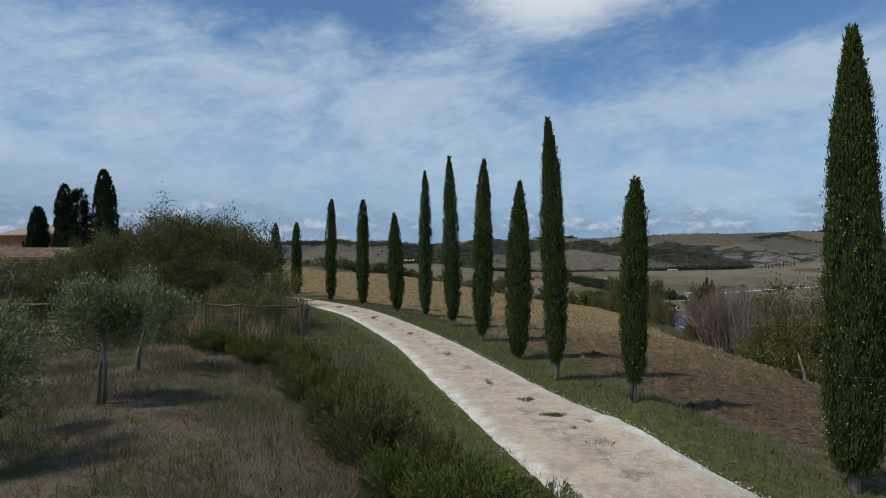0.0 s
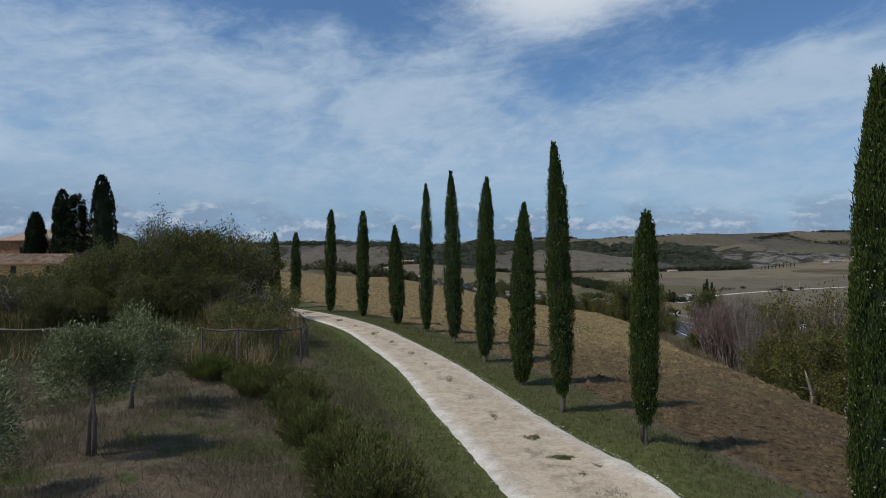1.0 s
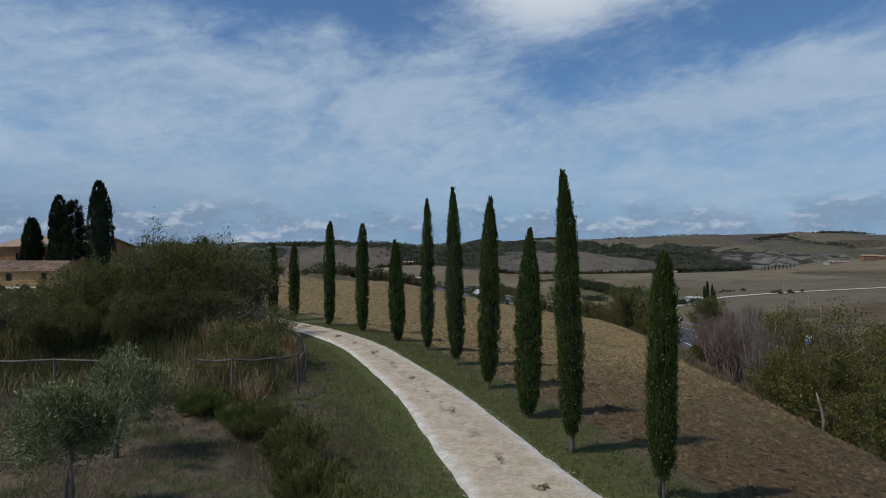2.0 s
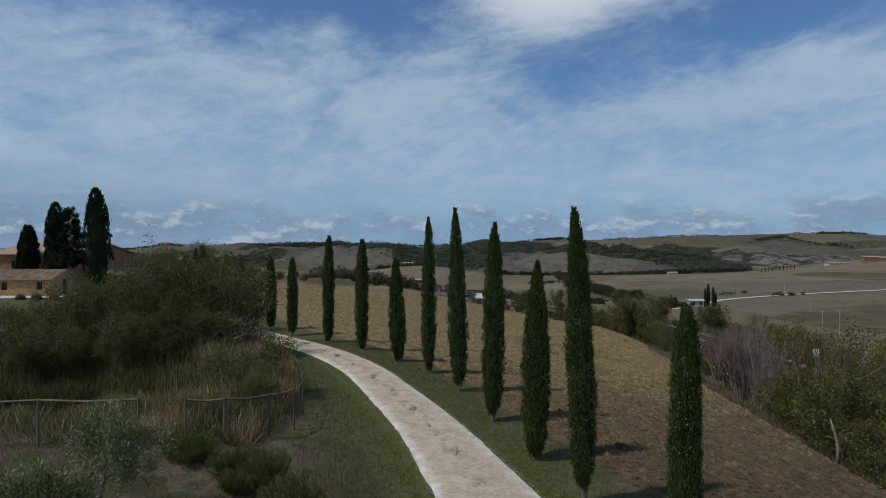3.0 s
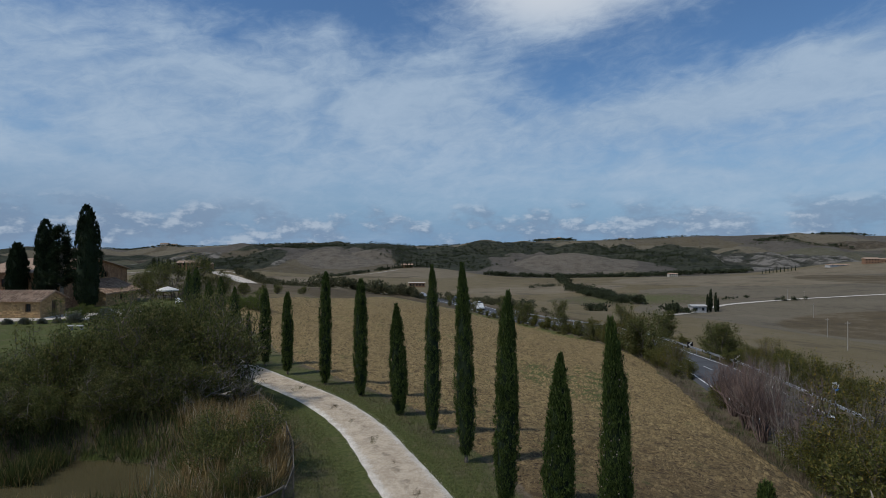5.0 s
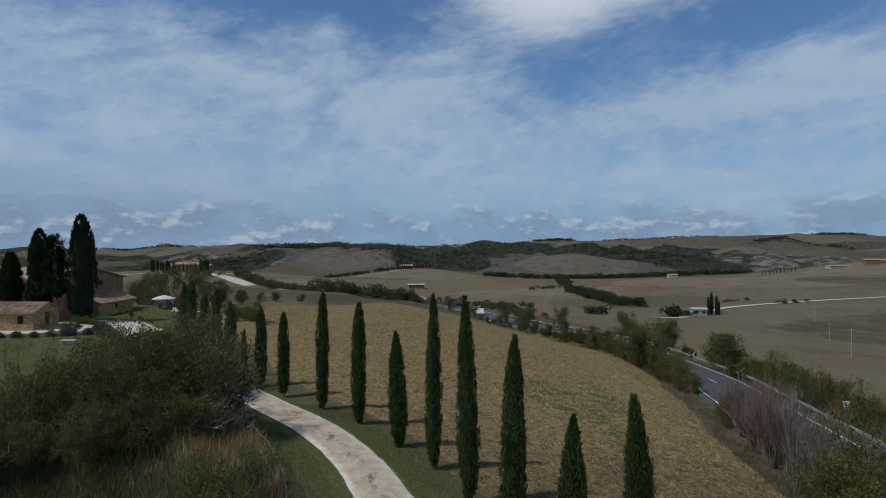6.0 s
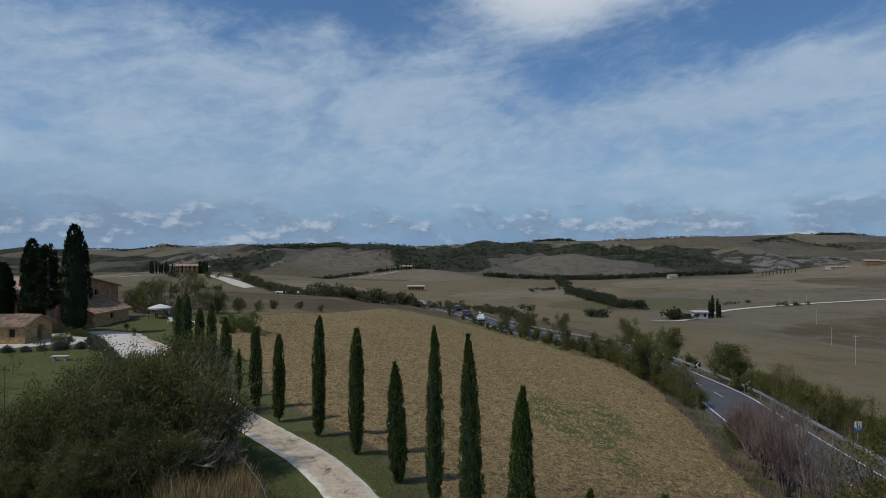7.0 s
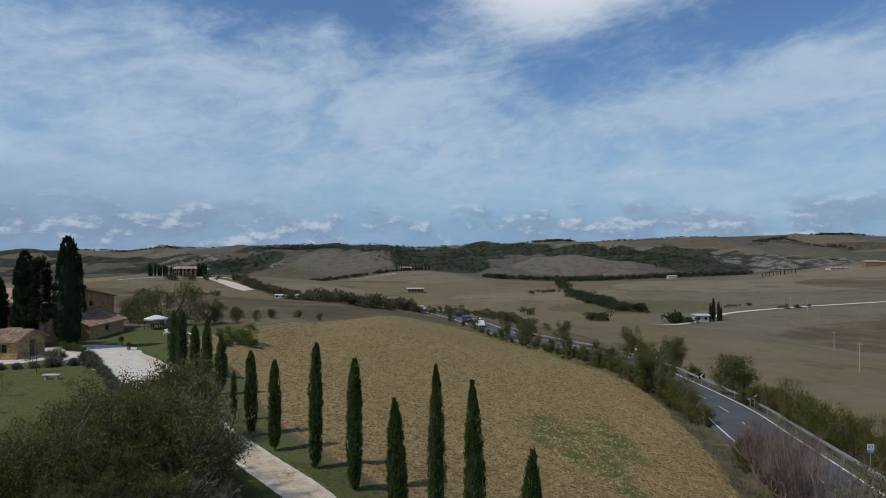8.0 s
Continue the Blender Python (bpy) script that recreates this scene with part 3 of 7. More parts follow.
    k = ease(np.abs(d), 9.5, 4.2)
    return z * (1 - k) + (rz - 0.22) * k


def relief(x, y):
    """Small unevenness of meadow and ploughed soil, none on the ways."""
    d, _ = to_line(x, y, DRIVE)
    off = ease(np.abs(d), 1.6, 2.6)
    f = field_zone(x, y)
    n = fbm(x / 0.9, y / 0.9, 3, 21) - 0.5
    return off * (f * 0.27 + (1 - f) * 0.16) * n * ease(np.hypot(x, y - 30), 140, 70)


def field_zone(x, y):
    """1 in the ploughed field."""
    d, s = to_line(x, y, DRIVE)
    t, _ = to_line(x, y, EDGE)
    edge = 4.1 + 0.5 * (fbm(x / 3.0, y / 3.0, 3, 31) - 0.5) + 3.0 * ease(y, 44, 70)
    f = ease(d, edge - 0.5, edge + 0.5) * ease(-t + 1.2 * (fbm(x / 2.5, y / 2.5, 3, 41) - 0.5), -0.3, 0.5) * ease(y, 152, 146)
    back = 97 + (x + 29) * 2.6
    return f * ease(back - y, -3, 3) * ease(y, -30, -25)
# ---- end of land ----


# ---- building blocks ----
class Shape:
    """Gathers corners and faces for one mesh."""
    def __init__(self):
        self.v, self.f = [], []

    def add(self, verts, faces):
        n = len(self.v)
        self.v.extend(tuple(p) for p in verts)
        self.f.extend(tuple(n + i for i in q) for q in faces)
        return self

    def box(self, lo, hi, m=None):
        (a, b, c), (d, e, f) = lo, hi
        vs = [Vector(p) for p in ((a, b, c), (d, b, c), (d, e, c), (a, e, c), (a, b, f), (d, b, f), (d, e, f), (a, e, f))]
        if m is not None:
            vs = [m @ p for p in vs]
        return self.add(vs, [(3, 2, 1, 0), (4, 5, 6, 7), (0, 1, 5, 4), (1, 2, 6, 5), (2, 3, 7, 6), (3, 0, 4, 7)])

    def tube(self, pts, radii, sides=6, cap=True):
        pts = [Vector(p) for p in pts]
        rings = []
        for i, p in enumerate(pts):
            d = (pts[min(i + 1, len(pts) - 1)] - pts[max(i - 1, 0)]).normalized()
            side = d.cross(Vector((0.3, 0.9, 0.1))).normalized() if abs(d.z) > 0.9 else d.cross(Vector((0, 0, 1))).normalized()
            up = side.cross(d)
            r = radii[i] if isinstance(radii, (list, tuple)) else radii
            rings.append([p + r * (math.cos(a) * side + math.sin(a) * up) for a in (2 * math.pi * k / sides for k in range(sides))])
        faces = [(i * sides + k, i * sides + (k + 1) % sides, (i + 1) * sides + (k + 1) % sides, (i + 1) * sides + k) for i in range(len(pts) - 1) for k in range(sides)]
        if cap:
            faces += [tuple(range(sides - 1, -1, -1)), tuple((len(pts) - 1) * sides + k for k in range(sides))]
        return self.add([q for ring in rings for q in ring], faces)

    def mesh(self, name, material, smooth=False):
        me = bpy.data.meshes.new(name)
        me.from_pydata(self.v, [], self.f)
        me.materials.append(material)
        if smooth:
            me.shade_smooth()
        me.update()
        return me


def quads(name, verts, material):
    """A mesh of loose four-cornered leaves; verts: n x 4 x 3."""
    n = len(verts)
    me = bpy.data.meshes.new(name)
    me.vertices.add(n * 4)
    me.vertices.foreach_set("co", np.ascontiguousarray(verts, np.float32).ravel())
    me.loops.add(n * 4)
    me.loops.foreach_set("vertex_index", np.arange(n * 4, dtype=np.int32))
    me.polygons.add(n)
    me.polygons.foreach_set("loop_start", np.arange(0, n * 4, 4, dtype=np.int32))
    me.polygons.foreach_set("loop_total", np.full(n, 4, np.int32))
    me.materials.append(material)
    me.update()
    me.validate()
    return me


def blades(rng, at, axis, length, width, lean=0.35):
    """Leaves or blades: a pointed quad from each place along its axis. at, axis: n x 3."""
    n = len(at)
    axis = axis + rng.normal(0, lean, (n, 3))
    axis /= np.linalg.norm(axis, axis=1)[:, None] + 1e-9
    side = np.cross(axis, rng.normal(0, 1, (n, 3)))
    side /= np.linalg.norm(side, axis=1)[:, None] + 1e-9
    ln = (length * rng.uniform(0.6, 1.4, n))[:, None]
    wd = (width * rng.uniform(0.7, 1.3, n))[:, None]
    nrm = np.cross(axis, side)
    mid = at + axis * ln * 0.5 + nrm * ln * 0.06
    return np.stack([at, mid + side * wd * 0.5, at + axis * ln, mid - side * wd * 0.5], 1)


def part(name, me, parent, label=""):
    ob = new(name, me)
    ob.parent = parent
    return tagged(ob, label)


def thing(name, at, label, category, group="", kind="", rz=0.0, scale=1.0):
    ob = new(name)
    ob.matrix_basis = pose(*at, 0, 0, rz) @ Matrix.Scale(scale, 4)
    ob.empty_display_size = 0.2
    return tagged(ob, label, category, group, kind)


def spot(x, y, dz=0.0):
    return (x, y, float(land(x, y)) + dz)


def branches(rng, base, heading, length, radius, depth, spread=0.55, shrink=0.68, fork=(2, 3), up=0.15, shape=None, tips=None, sides=4):
    """Grows tapered limbs into shape; gathers the ends in tips."""
    shape = shape if shape is not None else Shape()
    tips = tips if tips is not None else []
    p, d = Vector(base), Vector(heading).normalized()
    pts = [p.copy()]
    for _ in range(3):
        d = (d + Vector(rng.normal(0, 0.12, 3)) + Vector((0, 0, up * 0.3))).normalized()
        p = p + d * (length / 3)
        pts.append(p.copy())
    if depth > 1:
        shape.tube(pts, [radius, radius * 0.87, radius * 0.75, radius * 0.62], sides, cap=False)
    else:
        shape.tube([pts[0], pts[3]] if depth == 0 else [pts[0], pts[2], pts[3]], [radius, radius * 0.5] if depth == 0 else [radius, radius * 0.75, radius * 0.62], 3, cap=False)
    if depth == 0:
        tips.append((pts[2], d))
        tips.append((p, d))
        return shape, tips
    for _ in range(int(rng.integers(fork[0], fork[1] + 1))):
        nd = (d + Vector(rng.normal(0, spread, 3)) + Vector((0, 0, up))).normalized()
        branches(rng, p if rng.random() < 0.7 else pts[2], nd, length * shrink * rng.uniform(0.8, 1.2), radius * 0.6, depth - 1, spread, shrink, fork, up, shape, tips, sides)
    return shape, tips


def around(rng, tips, per, reach):
    p = np.array([t[0][:] for t in tips])
    d = np.array([t[1][:] for t in tips])
    k = np.repeat(np.arange(len(p)), per)
    return p[k] + rng.normal(0, reach, (len(k), 3)), d[k]


# ---- ground ----
def spaced(lo, hi, fine_lo, fine_hi, h, grow):
    mid = list(np.arange(fine_lo, fine_hi, h))
    up, s, q = [], h, mid[-1]
    while q < hi:
        s *= grow
        q += s
        up.append(q)
    down, s, q = [], h, mid[0]
    while q > lo:
        s *= grow
        q -= s
        down.append(q)
    return np.array(down[::-1] + mid + up)


def build_ground():
    xs = spaced(-3600, 3600, -22, 22, 0.4, 1.024)
    ys = spaced(-900, 4700, 2, 46, 0.4, 1.022)
    ys = np.concatenate([ys[ys < 900], np.arange(900, 2150, 9.0), ys[ys > 2155]])
    gx, gy = np.meshgrid(xs, ys)
    fx, fy = gx.ravel(), gy.ravel()
    z = land(fx, fy) + relief(fx, fy)
    nx, ny = len(xs), len(ys)
    me = bpy.data.meshes.new("ground")
    me.vertices.add(nx * ny)
    me.vertices.foreach_set("co", np.stack([fx, fy, z], 1).astype(np.float32).ravel())
    i = (np.arange(ny - 1)[:, None] * nx + np.arange(nx - 1)[None, :]).ravel()
    loops = np.stack([i, i + 1, i + nx + 1, i + nx], 1).astype(np.int32)
    me.loops.add(loops.size)
    me.loops.foreach_set("vertex_index", loops.ravel())
    me.polygons.add(len(loops))
    me.polygons.foreach_set("loop_start", np.arange(0, loops.size, 4, dtype=np.int32))
    me.polygons.foreach_set("loop_total", np.full(len(loops), 4, np.int32))
    me.update()
    me.shade_smooth()
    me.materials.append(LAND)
    d, s = to_line(fx, fy, DRIVE)
    t, ts = to_line(fx, fy, TAR)
    ed, _ = to_line(fx, fy, EDGE)
    f = field_zone(fx, fy)
    verge = np.maximum((0.60 + 0.3 * ease(np.abs(d), 2.1, 1.4)) * ease(np.abs(d), 4.8 + 3.4 * ease(fy, 42, 70), 3.2 + 3.4 * ease(fy, 42, 70)) * ease(fy, -20, 0), 0.4 * ease(ed, -0.5, 1.0) * ease(t, 9, 6))
    lawn = np.exp(-((fx + 34) / 15.5) ** 4 - ((fy - 80) / 22) ** 4) + np.exp(-((fx + 37) / 17) ** 4 - ((fy - 53) / 12) ** 4)
    valley = 0.62 * np.exp(-((fx - 104) / 56) ** 2 - ((fy - 322) / 33) ** 2)
    green = np.clip(np.maximum(np.maximum(verge, lawn), valley), 0, 1)
    far = np.maximum(np.maximum(ease(fy - np.minimum(152, 97 + (fx + 29) * 2.6), -2, 4), ease(t, 6, 9)), ease(-fx, 75, 90)) * (1 - np.clip(lawn, 0, 1)) * ease(np.hypot(fx, fy), 30, 40)
    far = np.where(valley > 0.3, 0.0, far)
    far = far * ease(np.abs(t), 3, 5)
    woods = ((350, 1640, 430, 75), (500, 1330, 85, 260), (30, 1290, 75, 200), (-420, 1260, 75, 130), (-400, 1530, 170, 75), (-70, 1310, 60, 130), (-250, 1640, 200, 60), (-760, 1700, 160, 60), (-1150, 1560, 150, 90), (-1000, 1300, 120, 60), (-900, 1620, 220, 60), (-640, 1230, 120, 60), (-560, 1560, 110, 60), (-1250, 1800, 200, 60), (-367, 1640, 230, 90), (-120, 1480, 110, 70), (40, 1480, 130, 110), (120, 1620, 170, 60), (470, 1560, 170, 90), (600, 1480, 120, 70), (-422, 1225, 75, 95), (560, 1180, 60, 60), (-250, 1760, 330, 90), (60, 1780, 260, 60), (-760, 1560, 170, 70), (-900, 1420, 120, 50), (470, 1420, 110, 120))
    open_land = np.clip(patch_at(fx, fy, 262, 1170, 135, 150) + patch_at(fx, fy, -205, 1270, 120, 140) + patch_at(fx, fy, -425, 1370, 60, 40), 0, 1)
    scrub = np.clip(0.2 * ease(fy, 1050, 1250) + sum(0.9 * patch_at(fx, fy, *w) for w in woods), 0, 1) * (1 - 0.95 * open_land)
    gully = badlands(fx, fy)
    stubble = sum(patch_at(fx, fy, *w) for w in ((250, 470, 130, 95, 0.3), (60, 405, 60, 40), (-30, 690, 75, 150), (262, 1170, 130, 130), (-205, 1270, 110, 120), (480, 660, 130, 90), (-900, 1500, 120, 60), (-560, 1420, 60, 60), (-90, 420, 40, 30)))
    umber = sum(patch_at(fx, fy, *w) for w in ((-55, 165, 75, 60), (330, 420, 80, 70), (-330, 800, 260, 170), (-600, 1060, 260, 90), (-240, 330, 110, 60), (-760, 1450, 110, 60), (1180, 1690, 150, 60), (-95, 560, 70, 40), (-20, 150, 60, 30), (190, 215, 70, 50), (-110, 130, 60, 50)))
    fold = np.abs(fbm(fx / 48.0, fy / 75.0, 3, 19) - 0.5) * 5
    patch = 0.95 * np.exp(-((fx - 8.2) / 3.2) ** 2 - ((fy - 55) / 12) ** 2) + 0.95 * np.exp(-((fx - 13.4) / 1.7) ** 2 - ((fy - 56) / 11) ** 2) + 0.7 * np.exp(-((fx - 10.5) / 1.2) ** 2 - ((fy - 44) / 9) ** 2) + 0.7 * ease(np.abs(ed + 1.5), 2.5, 0.5) * ease(fy, 60, 90)
    f = f * (1 - 0.74 * np.clip(patch, 0, 1))
    green = np.maximum(green, np.clip(patch * 1.3, 0, 1))
    for nm, val in (("scrub", scrub), ("gully", gully), ("stubble", stubble), ("umber", umber), ("fold", fold)):
        me.attributes.new(nm, "FLOAT", "POINT").data.foreach_set("value", np.clip(val, 0, 1).astype(np.float32))
    col = me.color_attributes.new("zone", "FLOAT_COLOR", "POINT")
    col.data.foreach_set("color", np.stack([f, green, far, scrub], 1).astype(np.float32).ravel())
    return tagged(new("ground", me), "rolling clay land with meadow and ploughed field", "ground", kind="structure")


def strip(name, line, width, lift, material, across=8, wobble=0.0, z=None, thick=0.0, crown=0.0, seed=3, offset=0.0):
    """A way laid along a line; its borders wander by wobble."""
    line = np.asarray(line, float)
    d = np.gradient(line[:, :2], axis=0)
    d /= np.linalg.norm(d, axis=1)[:, None]
    right = np.stack([d[:, 1], -d[:, 0]], 1)
    n = len(line)
    k = np.linspace(-1, 1, across)
    rng = np.random.default_rng(seed)
    rag = np.zeros((n, across))
    run = np.concatenate([[0], np.cumsum(np.hypot(*np.diff(line[:, :2], axis=0).T))])
    for col, row in ((0, 0.0), (-1, 7.5)):
        rag[:, col] = wobble * (2.6 * (fbm(run / 0.7, run * 0 + row, 3, seed) - 0.5) + 0.25 * rng.normal(0, 1, n))
    off = k[None, :] * np.broadcast_to(np.asarray(width, float), (n,))[:, None] / 2 + rag + np.broadcast_to(np.asarray(offset, float), (n,))[:, None]
    px = line[:, 0:1] + right[:, 0:1] * off
    py = line[:, 1:2] + right[:, 1:2] * off
    pz = (land(px, py) if z is None else np.repeat(np.asarray(z)[:, None], across, 1)) + lift + crown * (1 - k[None, :] ** 2)
    if z is None:
        pz[:, 0] -= 0.06
        pz[:, -1] -= 0.06
    sh = Shape()
    sh.add(np.stack([px, py, pz], 2).reshape(-1, 3).tolist(), [(i * across + j, i * across + j + 1, (i + 1) * across + j + 1, (i + 1) * across + j) for i in range(n - 1) for j in range(across - 1)])
    if thick:
        for j, flip in ((0, False), (across - 1, True)):
            e = np.stack([px[:, j], py[:, j], pz[:, j]], 1)
            lo = e - np.array([0, 0, thick])
            out = (1 if flip else -1) * right * thick * 0.8
            lo[:, :2] += out
            sh.add([*e.tolist(), *lo.tolist()], [(i, i + 1, n + i + 1, n + i) if flip else (i + 1, i, n + i, n + i + 1) for i in range(n - 1)])
    me = sh.mesh(name, material, True)
    if not thick:
        me.attributes.new("across", "FLOAT", "POINT").data.foreach_set("value", np.tile(k, n).astype(np.float32))
    return me


def resample(line, gap):
    line = np.asarray(line, float)
    c = np.concatenate([[0], np.cumsum(np.hypot(*np.diff(line[:, :2], axis=0).T))])
    s = np.arange(0, c[-1], gap)
    return np.stack([np.interp(s, c, line[:, i]) for i in range(line.shape[1])], 1)


build_ground()
drive_line = resample(DRIVE, 0.2)
tagged(new("road", strip("road", drive_line, np.interp(drive_line[:, 1], [8, 14, 22, 30, 60], [2.95, 2.7, 2.4, 2.25, 2.4]), 0.045, DRIVE_GRAVEL, 14, 0.045, crown=0.02, offset=np.interp(drive_line[:, 1], [8, 14, 22, 45], [0.0, 0.08, 0.22, 0.25]))), "white gravel farm drive with two wheel tracks", "gravel road", kind="structure")
YARD = smooth_line([(-22.6, 53.5), (-25.0, 57.9), (-28.2, 62.2), (-31.8, 66.4), (-36.4, 71.2), (-41.0, 75.2), (-44.5, 75.0), (-47, 70.5), (-60, 68.0)])
yard_line = resample(YARD, 0.5)
tagged(new("pavement", strip("yard", yard_line, np.interp(yard_line[:, 0], [-60, -48, -43.5, -39.5, -35, -31, -28, -25, -22.5], [4.5, 6.0, 9.0, 9.5, 6.5, 5.0, 4.0, 2.6, 2.2]), 0.07, GRAVEL, 10, 0.2)), "white gravel farmyard before the stone house", "gravel yard", kind="structure")
tar_line = resample(TAR, 1.5)
tar = tagged(new("road", strip("tarred_road", tar_line[:, :2], 6.6, 0.0, ASPHALT, 6, 0.0, z=tar_line[:, 2], thick=0.45)), "grey asphalt country road with white edge lines", "road", kind="structure")
for off, nm in ((-2.9, "edge_line"), (2.9, "edge_line")):
    part(nm, strip(nm, tar_line[:, :2], 0.16, 0.006, PAINT, 2, z=tar_line[:, 2], offset=off), tar, "white edge line")
for k in range(0, len(tar_line) - 6, 5):
    if tar_line[k, 1] > 20 and tar_line[k, 1] < 180:
        part("centre_dash", strip("centre_dash", tar_line[k:k + 3, :2], 0.11, 0.006, PAINT, 2, z=tar_line[k:k + 3, 2]), tar)

pond = Shape()
ring = [(POND[0] + POND[2] * 1.12 * math.cos(a), POND[1] + POND[3] * 1.12 * math.sin(a), WATER_Z) for a in np.linspace(0, 2 * math.pi, 48, endpoint=False)]
pond.add(ring, [tuple(range(48))])
tagged(new("water", pond.mesh("water", WATER)), "murky brown pond water among reeds", "pond", kind="structure")


# ---- cypresses ----
SLENDER = ([0, 0.03, 0.10, 0.24, 0.45, 0.65, 0.80, 0.92, 1.0], [0.24, 0.50, 0.82, 0.98, 1.0, 0.84, 0.60, 0.27, 0.0])
BLUNT = ([0, 0.04, 0.12, 0.30, 0.50, 0.70, 0.85, 0.95, 1.0], [0.34, 0.62, 0.88, 1.0, 0.98, 0.86, 0.66, 0.36, 0.04])
TAPER = ([0, 0.03, 0.10, 0.24, 0.45, 0.65, 0.80, 0.92, 1.0], [0.38, 0.66, 0.92, 1.0, 0.90, 0.68, 0.47, 0.26, 0.0])


def cypress(at, height, radius, seed, label, group="", leaves=5000, foliage=CYP, trunk=0.5, cones=0, tip=(0.0, 0.0), habit=SLENDER, leaf=(0.10, 0.022), tuft=1.0):
    """Upright cypress: a crown of many rising tufts round a dark inside, on a short bare trunk. tip: how far the top leans."""
    rng = np.random.default_rng(seed)
    tree = thing("cypress_tree", at, label, "cypress tree", group)
    top = height - trunk
    ph = rng.uniform(0, 50, 3)

    def outline(t):
        return radius * 0.84 * np.interp(t, *habit)

    def lobes(t, a):
        """Bulges and clefts of the crown."""
        u, v = np.cos(a) * 1.5, np.sin(a) * 1.5
        return vnoise(u + ph[0], t * height * 0.8 + v + ph[1], seed) + 0.6 * vnoise(u * 2.6 + ph[1], t * height * 2.1 + v * 2.6 + ph[2], seed + 1)

    tr = Shape().tube([(0, 0, -0.25), (0.01, 0, trunk * 0.5), (0, 0.01, trunk + 0.3 * top)], [radius * 0.24, radius * 0.17, radius * 0.1], 8)
    if trunk > 0.3:
        for _ in range(2):
            a = rng.uniform(0, 6.3)
            tr.tube([(0.05 * math.cos(a), 0.05 * math.sin(a), trunk * 0.15), (radius * 0.3 * math.cos(a), radius * 0.3 * math.sin(a), trunk + 0.35)], [radius * 0.1, radius * 0.06], 5)
    part("trunk", tr.mesh("trunk", BARK, True), tree, "grey-brown bark")
    # added inner body, its dark colour standing for shade inside the crown
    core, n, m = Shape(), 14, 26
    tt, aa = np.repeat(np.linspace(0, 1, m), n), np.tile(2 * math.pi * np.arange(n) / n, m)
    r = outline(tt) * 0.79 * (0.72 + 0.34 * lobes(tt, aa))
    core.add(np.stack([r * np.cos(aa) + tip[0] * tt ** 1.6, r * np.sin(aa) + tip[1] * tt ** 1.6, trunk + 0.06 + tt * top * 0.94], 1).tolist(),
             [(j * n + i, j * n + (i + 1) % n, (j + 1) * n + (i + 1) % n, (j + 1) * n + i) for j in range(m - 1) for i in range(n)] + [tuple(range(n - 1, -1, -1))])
    part("inner_crown", core.mesh("inner_crown", CYPSHADE, True), tree, "dark body standing in for shade inside the crown")
    # rising tufts of small sprays
    per = 24
    k = max(60, leaves // per)
    t = np.clip(rng.uniform(0, 1, k), 0, 0.985)
    a = rng.uniform(0, 2 * math.pi, k)
    r = outline(t) * (0.66 + 0.34 * lobes(t, a)) * rng.uniform(0.86, 1.07, k)
    ln = tuft * rng.uniform(0.14, 0.36, k) * np.interp(t, [0, 0.85, 1], [0.7, 1.0, 0.6])
    root = np.stack([r * np.cos(a) + tip[0] * t ** 1.6, r * np.sin(a) + tip[1] * t ** 1.6, trunk + t * top - 0.25 * ln], 1)
    way = np.stack([np.cos(a) * 0.13, np.sin(a) * 0.13, np.ones(k)], 1) + rng.normal(0, 0.07, (k, 3))
    q = np.repeat(np.arange(k), per)
    f = rng.random(len(q))
    fat = tuft * 0.048 * (1.1 - f)[:, None] * np.interp(t, [0, 0.8, 1], [1, 1, 0.35])[q][:, None]
    p = root[q] + way[q] * (ln[q] * f)[:, None] + rng.normal(0, 1, (len(q), 3)) * fat * np.array([1, 1, 0.5])
    d = way[q] + rng.normal(0, 0.16, (len(q), 3))
    part("crown", quads("crown", blades(rng, p, d, leaf[0], leaf[1], 0.12), foliage), tree, "dense dark green upright sprays")
    if cones:
        cs = Shape()
        for _ in range(cones):
            tt, aa = rng.uniform(0.05, 0.85), rng.uniform(0, 6.3)
            rr = float(outline(tt)) * rng.uniform(0.98, 1.12)
            c, s = Vector((rr * math.cos(aa) + tip[0] * tt ** 1.6, rr * math.sin(aa) + tip[1] * tt ** 1.6, trunk + tt * top)), rng.uniform(0.014, 0.022)
            cs.add([c + s * Vector(q) for q in ((1, 0, 0), (-1, 0, 0), (0, 1, 0), (0, -1, 0), (0, 0, 1), (0, 0, -1))],
                   [(0, 2, 4), (2, 1, 4), (1, 3, 4), (3, 0, 4), (2, 0, 5), (1, 2, 5), (3, 1, 5), (0, 3, 5)])
        tagged(part("cones", cs.mesh("cones", CONE), tree, "small pale round cones"), kind="stuff")
    return tree


